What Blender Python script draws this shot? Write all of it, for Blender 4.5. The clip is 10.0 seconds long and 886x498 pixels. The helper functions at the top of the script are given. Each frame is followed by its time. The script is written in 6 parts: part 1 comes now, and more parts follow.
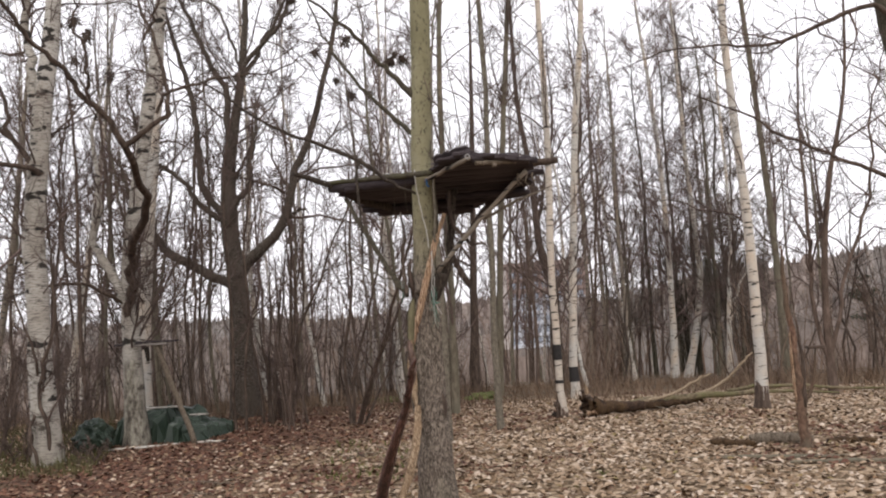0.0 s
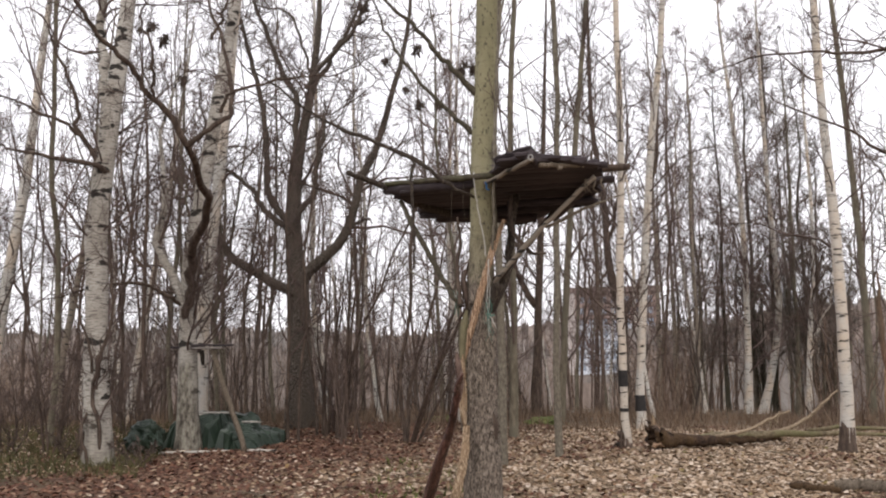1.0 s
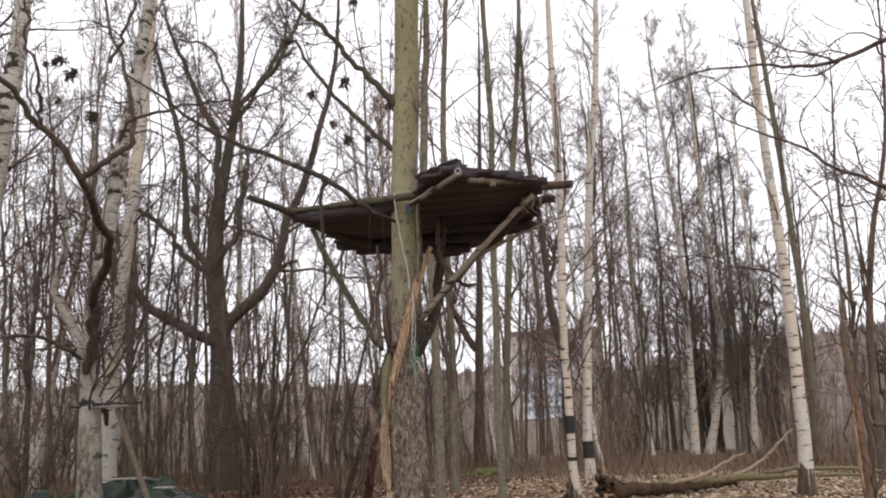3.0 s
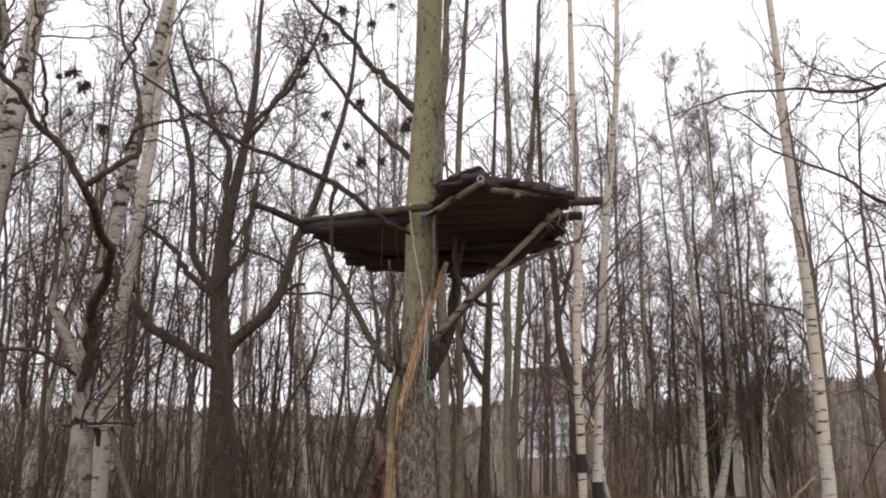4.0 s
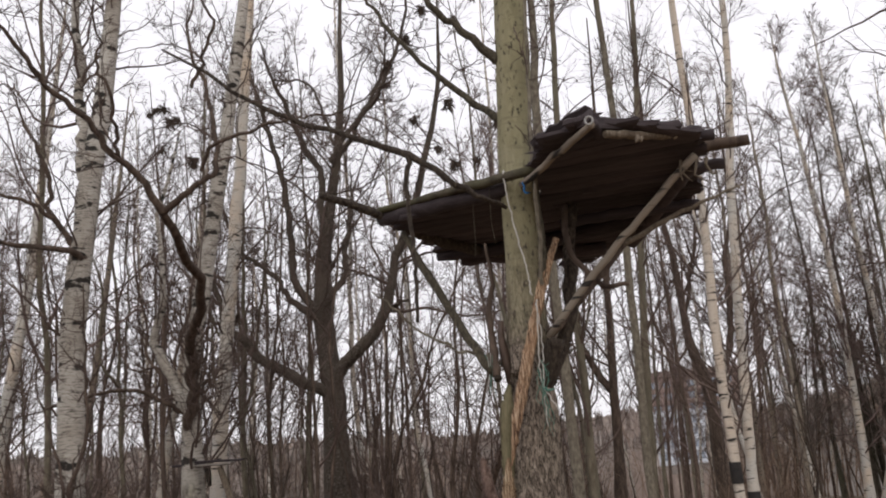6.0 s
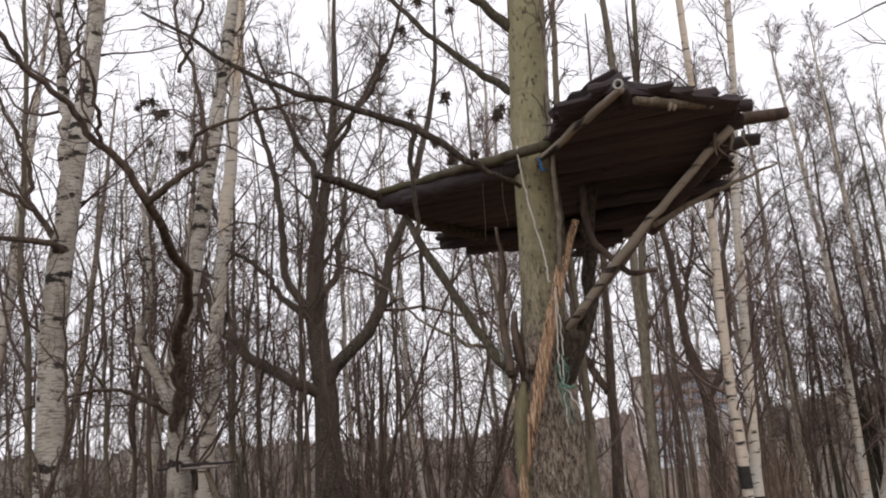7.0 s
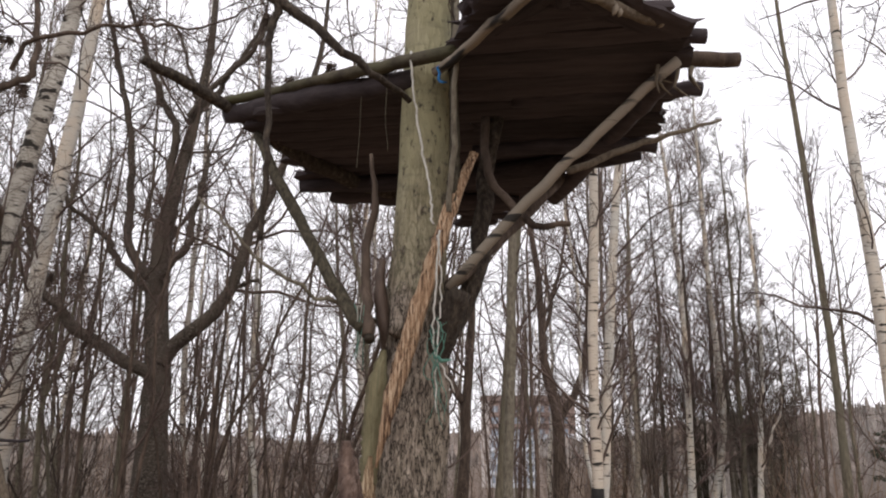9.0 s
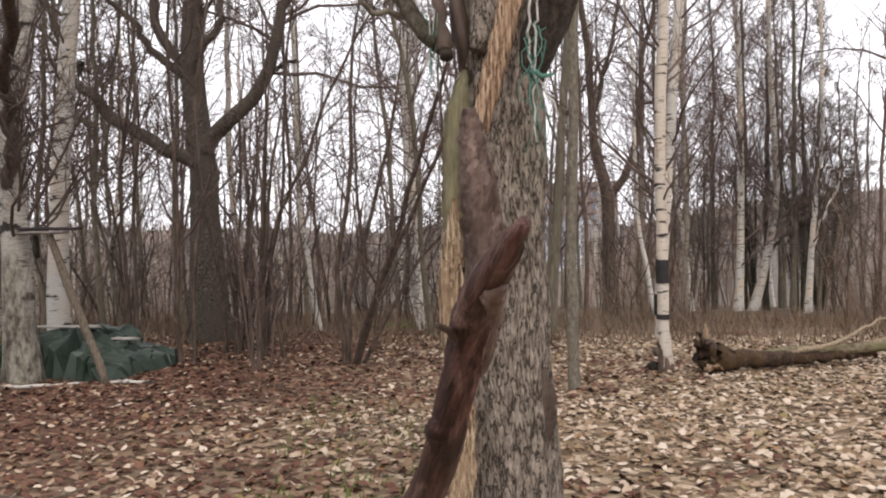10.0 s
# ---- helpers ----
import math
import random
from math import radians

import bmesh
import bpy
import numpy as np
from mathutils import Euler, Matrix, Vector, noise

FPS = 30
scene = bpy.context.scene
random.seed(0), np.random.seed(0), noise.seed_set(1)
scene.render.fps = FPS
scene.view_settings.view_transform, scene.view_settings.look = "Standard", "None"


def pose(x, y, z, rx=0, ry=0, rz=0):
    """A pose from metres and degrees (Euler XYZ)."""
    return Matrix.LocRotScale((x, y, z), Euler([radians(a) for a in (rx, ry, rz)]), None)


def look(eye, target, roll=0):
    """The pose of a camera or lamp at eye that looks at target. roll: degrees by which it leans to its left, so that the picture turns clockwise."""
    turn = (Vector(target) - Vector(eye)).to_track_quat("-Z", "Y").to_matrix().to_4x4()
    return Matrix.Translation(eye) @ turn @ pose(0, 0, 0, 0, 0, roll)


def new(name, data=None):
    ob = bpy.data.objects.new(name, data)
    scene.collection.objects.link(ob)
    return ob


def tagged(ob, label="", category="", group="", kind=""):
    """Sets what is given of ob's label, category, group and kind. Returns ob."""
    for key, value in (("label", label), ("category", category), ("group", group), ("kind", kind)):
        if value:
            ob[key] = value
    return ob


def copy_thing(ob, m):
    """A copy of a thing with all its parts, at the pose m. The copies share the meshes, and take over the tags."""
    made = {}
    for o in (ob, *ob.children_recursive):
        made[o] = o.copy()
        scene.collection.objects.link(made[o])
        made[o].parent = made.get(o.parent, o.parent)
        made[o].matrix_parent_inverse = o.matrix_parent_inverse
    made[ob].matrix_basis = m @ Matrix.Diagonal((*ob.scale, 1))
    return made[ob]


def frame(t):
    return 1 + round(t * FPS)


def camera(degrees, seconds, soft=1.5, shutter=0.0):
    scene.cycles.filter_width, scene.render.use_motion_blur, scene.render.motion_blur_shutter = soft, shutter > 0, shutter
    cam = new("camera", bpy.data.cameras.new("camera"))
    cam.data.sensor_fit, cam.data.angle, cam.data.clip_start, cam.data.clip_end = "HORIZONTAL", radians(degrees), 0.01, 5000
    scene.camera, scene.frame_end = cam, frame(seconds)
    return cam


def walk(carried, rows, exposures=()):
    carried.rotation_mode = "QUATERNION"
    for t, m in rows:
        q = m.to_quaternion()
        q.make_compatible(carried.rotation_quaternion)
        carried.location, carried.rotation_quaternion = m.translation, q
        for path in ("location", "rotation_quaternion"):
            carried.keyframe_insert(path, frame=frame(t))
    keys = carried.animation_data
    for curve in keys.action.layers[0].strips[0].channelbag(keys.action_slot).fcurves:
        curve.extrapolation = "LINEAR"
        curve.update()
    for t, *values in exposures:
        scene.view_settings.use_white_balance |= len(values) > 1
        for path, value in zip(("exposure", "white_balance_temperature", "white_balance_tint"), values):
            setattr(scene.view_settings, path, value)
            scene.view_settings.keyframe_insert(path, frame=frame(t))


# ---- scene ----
cam = camera(58.4, 10.0, soft=2.0)
PATH = [
    (0, (1.257, 0.162, 1.628), (0.981, 2.131, 1.844), -3.7),
    (0.5, (1.334, 0.409, 1.623), (1.022, 2.368, 1.88), -0.8),
    (1, (1.274, 0.707, 1.571), (0.83, 2.638, 1.844), -0.7),
    (1.5, (1.207, 0.938, 1.613), (0.891, 2.891, 1.911), -0.2),
    (2, (1.209, 1.154, 1.57), (0.88, 3.097, 1.911), -3.0),
    (2.5, (1.28, 1.497, 1.61), (0.985, 3.443, 1.969), -3.6),
    (4, (1.093, 2.151, 1.557), (0.786, 4.071, 2.025), -0.5),
    (4.5, (1.186, 2.575, 1.624), (0.848, 4.48, 2.129), -2.2),
    (5, (1.136, 2.749, 1.608), (0.75, 4.658, 2.061), -2.9),
    (5.5, (0.978, 2.987, 1.652), (0.527, 4.868, 2.159), -3.0),
    (6, (0.913, 3.248, 1.606), (0.344, 5.094, 2.123), -4.2),
    (7.5, (0.594, 3.839, 1.63), (0.093, 5.701, 2.162), -3.8),
    (8, (0.552, 4.077, 1.623), (0.172, 5.932, 2.266), -4.7),
    (8.5, (0.558, 4.34, 1.615), (0.21, 6.209, 2.235), -4.0),
    (9, (0.476, 4.622, 1.561), (0.25, 6.536, 2.093), 0.3),
    (9.5, (0.348, 4.904, 1.498), (0.037, 6.87, 1.687), 0.0),
    (10, (0.238, 5.199, 1.431), (-0.103, 7.17, 1.448), -1.2),
]
walk(cam, [(t, look(eye, target, roll)) for t, eye, target, roll in PATH],
     exposures=((0, 0.19), (2.5, 0.24), (4, 0.0), (5, -0.08), (6, -0.18), (7.5, -0.06), (9.0, 0.05), (9.3, -0.1), (9.5, -0.2), (10, 0.43)))

# ---- world and light: an overcast late-autumn sky ----
world = bpy.data.worlds.new("overcast_sky")
scene.world = world
world.use_nodes = True
wn, wl = world.node_tree.nodes, world.node_tree.links
wn.clear()
sky_tex = wn.new("ShaderNodeTexSky")
sky_tex.sky_type = "NISHITA"
sky_tex.sun_disc = False
sky_tex.sun_elevation = radians(38)
sky_tex.sun_rotation = radians(150)
sky_tex.dust_density = 5.0
sky_dim = wn.new("ShaderNodeMixRGB")
sky_dim.blend_type = "MULTIPLY"
sky_dim.inputs[0].default_value = 1.0
sky_dim.inputs[2].default_value = (0.1, 0.1, 0.1, 1)
sky_mix = wn.new("ShaderNodeMixRGB")
sky_mix.inputs[0].default_value = 0.93
sky_mix.inputs[2].default_value = (0.99, 0.965, 1.01, 1)
sky_bg = wn.new("ShaderNodeBackground")
sky_bg.inputs[1].default_value = 1.3
sky_out = wn.new("ShaderNodeOutputWorld")
wl.new(sky_tex.outputs[0], sky_dim.inputs[1])
wl.new(sky_dim.outputs[0], sky_mix.inputs[1])
wl.new(sky_mix.outputs[0], sky_bg.inputs[0])
wl.new(sky_bg.outputs[0], sky_out.inputs[0])

sun_data = bpy.data.lights.new("sun", "SUN")
sun_data.energy = 0.9
sun_data.angle = radians(25)
sun_data.color = (1.0, 0.96, 0.9)
sun = new("sun", sun_data)
sun.matrix_world = look((6, -10, 20), (0, 8, 0))


# ---- materials ----
def shader(name, rough=0.9):
    m = bpy.data.materials.new(name)
    m.use_nodes = True
    nt = m.node_tree
    b = nt.nodes["Principled BSDF"]
    b.inputs["Roughness"].default_value = rough
    b.inputs["Specular IOR Level"].default_value = 0.25
    return m, nt, b


def coords(nt, scale, use="Object"):
    tc = nt.nodes.new("ShaderNodeTexCoord")
    mp = nt.nodes.new("ShaderNodeMapping")
    mp.inputs["Scale"].default_value = scale
    nt.links.new(tc.outputs[use], mp.inputs[0])
    return mp.outputs[0]


def noise_tex(nt, vec, scale, detail=4.0, rough=0.6):
    n = nt.nodes.new("ShaderNodeTexNoise")
    n.inputs["Scale"].default_value = scale
    n.inputs["Detail"].default_value = detail
    n.inputs["Roughness"].default_value = rough
    nt.links.new(vec, n.inputs["Vector"])
    return n.outputs[0]


def ramp(nt, fac, *stops):
    r = nt.nodes.new("ShaderNodeValToRGB")
    els = r.color_ramp.elements
    els.remove(els[1])
    els[0].position = stops[0][0]
    els[0].color = (*stops[0][1], 1)
    for p, c in stops[1:]:
        els.new(p).color = (*c, 1)
    nt.links.new(fac, r.inputs[0])
    return r.outputs[0]


def mix(nt, fac, a, b, blend="MIX"):
    n = nt.nodes.new("ShaderNodeMixRGB")
    n.blend_type = blend
    for sock, v in zip(n.inputs, (fac, a, b)):
        if isinstance(v, (int, float)):
            sock.default_value = v
        elif isinstance(v, tuple):
            sock.default_value = (*v, 1)
        else:
            nt.links.new(v, sock)
    return n.outputs[0]


def bump(nt, b, height, strength, distance=0.02):
    n = nt.nodes.new("ShaderNodeBump")
    n.inputs["Strength"].default_value = strength
    n.inputs["Distance"].default_value = distance
    nt.links.new(height, n.inputs["Height"])
    nt.links.new(n.outputs[0], b.inputs["Normal"])


def paint(nt, b, col):
    nt.links.new(col, b.inputs["Base Color"])


def bark(name, dark, mid, light, stretch=0.25, scale=14, strength=0.6, algae=None):
    """Furrowed bark: long upright ridges, blotches and, where given, a green film of algae."""
    m, nt, b = shader(name, 0.92)
    v = coords(nt, (1, 1, stretch))
    n1 = noise_tex(nt, v, scale, 6, 0.65)
    n2 = noise_tex(nt, coords(nt, (1, 1, 0.7)), 1.6, 3)
    c = ramp(nt, n1, (0.32, dark), (0.5, mid), (0.72, light))
    c = mix(nt, ramp(nt, n2, (0.4, (0, 0, 0)), (0.65, (0.55, 0.55, 0.55))), c, mid)
    if algae:
        n3 = noise_tex(nt, coords(nt, (1, 1, 0.4)), 2.7, 4)
        c = mix(nt, ramp(nt, n3, (0.42, (0, 0, 0)), (0.62, (0.8, 0.8, 0.8))), c, algae)
    paint(nt, b, c)
    bump(nt, b, n1, strength, 0.03)
    return m


def birch_bark(name, pale=(0.5, 0.475, 0.43), warm=(0.56, 0.45, 0.34)):
    """White birch bark with dark crosswise streaks and black scars."""
    m, nt, b = shader(name, 0.75)
    blotch = noise_tex(nt, coords(nt, (1, 1, 0.6)), 2.2, 3)
    c = mix(nt, ramp(nt, blotch, (0.42, (0, 0, 0)), (0.7, (1, 1, 1))), pale, warm)
    fine = noise_tex(nt, coords(nt, (2.5, 2.5, 26)), 3.0, 5, 0.7)
    c = mix(nt, ramp(nt, fine, (0.56, (0, 0, 0)), (0.66, (0.75, 0.75, 0.75))), c, (0.17, 0.14, 0.12))
    scar = noise_tex(nt, coords(nt, (2.2, 2.2, 11)), 1.5, 3, 0.6)
    c = mix(nt, ramp(nt, scar, (0.585, (0, 0, 0)), (0.65, (1, 1, 1))), c, (0.025, 0.022, 0.02))
    paint(nt, b, c)
    bump(nt, b, fine, 0.25, 0.01)
    return m


def plain(name, a, c2, scale=8.0, rough=0.9, strength=0.3, stretch=(1, 1, 1), rand=0.0):
    m, nt, b = shader(name, rough)
    n = noise_tex(nt, coords(nt, stretch), scale, 5, 0.65)
    c = ramp(nt, n, (0.3, a), (0.7, c2))
    if rand:
        oi = nt.nodes.new("ShaderNodeObjectInfo")
        c = mix(nt, rand, c, ramp(nt, oi.outputs["Random"], (0, a), (1, c2)))
    paint(nt, b, c)
    bump(nt, b, n, strength, 0.01)
    return m


MAT_BIRCH = birch_bark("birch_bark")
MAT_BIRCH_WARM = birch_bark("warm_birch_bark", (0.5, 0.45, 0.385), (0.53, 0.435, 0.345))


def old_birch(name, low, high):
    """Birch bark that turns dark and fissured towards the foot and in blotches."""
    m, nt, b = shader(name, 0.85)
    blotch = noise_tex(nt, coords(nt, (1, 1, 0.5)), 2.0, 4)
    c = mix(nt, ramp(nt, blotch, (0.4, (0, 0, 0)), (0.7, (1, 1, 1))), (0.5, 0.47, 0.42), (0.27, 0.235, 0.19))
    fine = noise_tex(nt, coords(nt, (2.5, 2.5, 20)), 3.0, 5, 0.7)
    c = mix(nt, ramp(nt, fine, (0.5, (0, 0, 0)), (0.62, (0.85, 0.85, 0.85))), c, (0.12, 0.1, 0.085))
    crack = noise_tex(nt, coords(nt, (1, 1, 0.42)), 11, 6, 0.7)
    foot_c = ramp(nt, crack, (0.36, (0.035, 0.028, 0.022)), (0.47, (0.135, 0.118, 0.094)), (0.62, (0.31, 0.29, 0.235)))
    tc = nt.nodes.new("ShaderNodeTexCoord")
    sep = nt.nodes.new("ShaderNodeSeparateXYZ")
    nt.links.new(tc.outputs["Object"], sep.inputs[0])
    jag = nt.nodes.new("ShaderNodeMath")
    jag.operation = "MULTIPLY_ADD"
    jag.inputs[1].default_value = 4.0
    nt.links.new(blotch, jag.inputs[0])
    nt.links.new(sep.outputs["Z"], jag.inputs[2])
    rng = nt.nodes.new("ShaderNodeMapRange")
    rng.inputs["From Min"].default_value = low
    rng.inputs["From Max"].default_value = high
    nt.links.new(jag.outputs[0], rng.inputs[0])
    scar = noise_tex(nt, coords(nt, (2.4, 2.4, 6)), 1.4, 3, 0.55)
    c = mix(nt, ramp(nt, scar, (0.57, (0, 0, 0)), (0.62, (1, 1, 1))), c, (0.03, 0.026, 0.022))
    paint(nt, b, mix(nt, rng.outputs[0], foot_c, c))
    bump(nt, b, crack, 0.8, 0.03)
    return m


MAT_OLDBIRCH = old_birch("old_birch_bark", 1.9, 2.9)
MAT_FORKBIRCH = old_birch("forked_birch_bark", 2.6, 3.8)
MAT_DARKBARK = bark("dark_bark", (0.0293, 0.0203, 0.0161), (0.0764, 0.055, 0.0424), (0.169, 0.125, 0.0974))
MAT_GREYBARK = bark("grey_bark", (0.0636, 0.052, 0.037), (0.148, 0.125, 0.0903), (0.254, 0.22, 0.163), algae=(0.13, 0.118, 0.085))
MAT_BROWNBARK = bark("brown_bark", (0.0506, 0.0357, 0.028), (0.112, 0.0801, 0.0626), (0.213, 0.154, 0.123))
MAT_LIMB = bark("near_limb_bark", (0.014, 0.011, 0.009), (0.055, 0.043, 0.034), (0.15, 0.12, 0.09), 0.5, 55, 1.0)
MAT_MAPLE = bark("maple_bark", (0.018, 0.014, 0.011), (0.075, 0.06, 0.048), (0.3, 0.26, 0.215), 1.5, 24, 1.2, algae=(0.1, 0.08, 0.062))
MAT_BLEACHED = bark("bleached_branch", (0.12, 0.085, 0.055), (0.28, 0.215, 0.145), (0.42, 0.34, 0.245), 1.0, 30, 0.6)
MAT_TWIG = plain("twig_bark", (0.05, 0.036, 0.031), (0.15, 0.108, 0.09), 3.0, strength=0.0)
MAT_TWIG_ALDER = plain("alder_twig_bark", (0.1, 0.084, 0.07), (0.22, 0.185, 0.155), 3.0, strength=0.0)
MAT_ALDER = bark("alder_bark", (0.028, 0.024, 0.018), (0.075, 0.066, 0.049), (0.15, 0.135, 0.1), algae=(0.07, 0.066, 0.042))
MAT_TWIG_PALE = plain("pale_twig_bark", (0.109, 0.0772, 0.069), (0.218, 0.159, 0.142), 2.0, strength=0.0)


def brush_bark(name, *stops):
    """Bark of thin stems: each stem and twig its own tone."""
    m, nt, b = shader(name, 0.95)
    geo = nt.nodes.new("ShaderNodeNewGeometry")
    c = ramp(nt, geo.outputs["Random Per Island"], *stops)
    n = noise_tex(nt, coords(nt, (1, 1, 0.6)), 3.0, 3)
    paint(nt, b, mix(nt, ramp(nt, n, (0.4, (0, 0, 0)), (0.7, (0.5, 0.5, 0.5))), c, (0.12, 0.088, 0.068)))
    return m


MAT_BRUSH = brush_bark("brush_bark", (0.0, (0.042, 0.027, 0.019)), (0.35, (0.108, 0.07, 0.049)), (0.75, (0.21, 0.14, 0.1)), (1.0, (0.34, 0.265, 0.2)))
MAT_BRUSH_DARK = brush_bark("dark_brush_bark", (0.0, (0.022, 0.016, 0.013)), (0.6, (0.06, 0.044, 0.035)), (1.0, (0.14, 0.11, 0.085)))
MAT_BLACKPAINT = plain("black_paint", (0.015, 0.015, 0.015), (0.035, 0.03, 0.028), 12, 0.6)
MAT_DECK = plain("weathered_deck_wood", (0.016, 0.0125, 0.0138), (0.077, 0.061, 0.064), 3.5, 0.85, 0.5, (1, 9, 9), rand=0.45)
MAT_MOSSLOG = bark("mossy_log", (0.025, 0.02, 0.015), (0.065, 0.055, 0.038), (0.12, 0.105, 0.075), 1.0, 9, 0.6, algae=(0.07, 0.068, 0.034))
MAT_PALEMOSS = bark("pale_mossy_bark", (0.06, 0.048, 0.028), (0.17, 0.135, 0.085), (0.3, 0.25, 0.17), 1.0, 16, 0.9, algae=(0.14, 0.13, 0.06))
MAT_ROTTEN = bark("rotten_mossy_bark", (0.012, 0.008, 0.006), (0.042, 0.026, 0.018), (0.15, 0.093, 0.055), 1.0, 16, 1.0, algae=(0.075, 0.045, 0.02))
MAT_POLE = bark("peeled_pole", (0.06, 0.045, 0.032), (0.16, 0.128, 0.095), (0.26, 0.22, 0.17), 0.4, 45, 0.8)
MAT_GREENPOLE = bark("algae_pole", (0.022, 0.018, 0.013), (0.078, 0.066, 0.046), (0.16, 0.14, 0.1), 0.4, 60, 1.0)
MAT_OLDPOLE = birch_bark("grey_birch_pole", (0.2, 0.17, 0.135), (0.25, 0.2, 0.15))
MAT_OLIVE = bark("smooth_grey_bark", (0.065, 0.055, 0.042), (0.145, 0.125, 0.095), (0.25, 0.225, 0.175), 0.5, 30, 0.5)


def torn_wood(name, dark, mid, pale):
    """Split bare wood: long fibres with dark gaps between them."""
    m, nt, b = shader(name, 0.8)
    n = noise_tex(nt, coords(nt, (26, 26, 1.3)), 5, 5, 0.7)
    n2 = noise_tex(nt, coords(nt, (1, 1, 0.5)), 9, 3)
    c = ramp(nt, n, (0.4, dark), (0.49, mid), (0.64, pale))
    c = mix(nt, ramp(nt, n2, (0.5, (0, 0, 0)), (0.65, (0.7, 0.7, 0.7))), c, mid)
    paint(nt, b, c)
    bump(nt, b, n, 1.0, 0.012)
    return m


MAT_TORN = torn_wood("torn_orange_wood", (0.06, 0.032, 0.02), (0.32, 0.2, 0.12), (0.58, 0.44, 0.31))
MAT_YELLOW = torn_wood("torn_yellow_wood", (0.07, 0.042, 0.026), (0.28, 0.19, 0.115), (0.54, 0.43, 0.3))


def wet_wood(name, dark, red, pale):
    """Peeled wet wood: long dark and red-brown fibres, paler rubbed patches and black knots."""
    m, nt, b = shader(name, 0.42)
    fibre = noise_tex(nt, coords(nt, (14, 14, 0.9)), 6, 6, 0.7)
    c = ramp(nt, fibre, (0.38, dark), (0.52, red), (0.68, pale))
    v = coords(nt, (1, 1, 0.35))
    blot = noise_tex(nt, v, 13, 5, 0.65)
    c = mix(nt, ramp(nt, blot, (0.4, (0.85, 0.85, 0.85)), (0.58, (0, 0, 0))), c, dark)
    rub = noise_tex(nt, v, 21, 4, 0.6)
    c = mix(nt, ramp(nt, rub, (0.58, (0, 0, 0)), (0.7, (0.7, 0.7, 0.7))), c, pale)
    paint(nt, b, c)
    bump(nt, b, fibre, 0.9, 0.012)
    return m


MAT_ALGAE = plain("algae_wood", (0.1, 0.088, 0.05), (0.21, 0.185, 0.11), 14, 0.8, 0.4, (4, 4, 0.6))
MAT_WET = wet_wood("wet_red_brown_wood", (0.022, 0.012, 0.01), (0.12, 0.054, 0.043), (0.26, 0.155, 0.13))
MAT_WETFIBRE = wet_wood("torn_red_brown_wood", (0.12, 0.08, 0.066), (0.25, 0.175, 0.145), (0.38, 0.29, 0.245))
MAT_WETDARK = plain("wet_dark_wood", (0.03, 0.02, 0.015), (0.11, 0.075, 0.058), 9, 0.5, 0.6, (2.5, 2.5, 0.8))
MAT_CUT = plain("rotten_cut_wood", (0.012, 0.01, 0.008), (0.05, 0.04, 0.03), 20)
MAT_ROPE = plain("white_rope", (0.33, 0.31, 0.28), (0.56, 0.54, 0.5), 60)
MAT_GREENCORD = plain("green_cord", (0.05, 0.12, 0.095), (0.12, 0.24, 0.19), 40)
MAT_BLUECORD = plain("blue_cord", (0.015, 0.075, 0.2), (0.03, 0.14, 0.32), 40)
MAT_TARP = plain("green_tarpaulin", (0.008, 0.015, 0.01), (0.042, 0.06, 0.043), 2.5, 0.33, 0.3)
MAT_BOARD = plain("weathered_board", (0.13, 0.11, 0.1), (0.3, 0.27, 0.24), 5, 0.85, 0.4, (1, 6, 6))
MAT_WHITEBOARD = plain("pale_board", (0.22, 0.2, 0.175), (0.42, 0.39, 0.345), 5, 0.8, 0.3)
MAT_BRICKRED = plain("reddish_timber", (0.13, 0.06, 0.045), (0.25, 0.13, 0.1), 7)
MAT_STEEL = plain("galvanised_steel", (0.2, 0.19, 0.18), (0.36, 0.35, 0.33), 20, 0.4)
MAT_STEEL.node_tree.nodes["Principled BSDF"].inputs["Metallic"].default_value = 0.7
MAT_DRYGRASS = plain("dry_grass", (0.1, 0.066, 0.044), (0.22, 0.155, 0.105), 0.8, strength=0.0)
MAT_MOSS = plain("green_moss", (0.05, 0.07, 0.018), (0.15, 0.17, 0.055), 9, 0.95, 0.6)


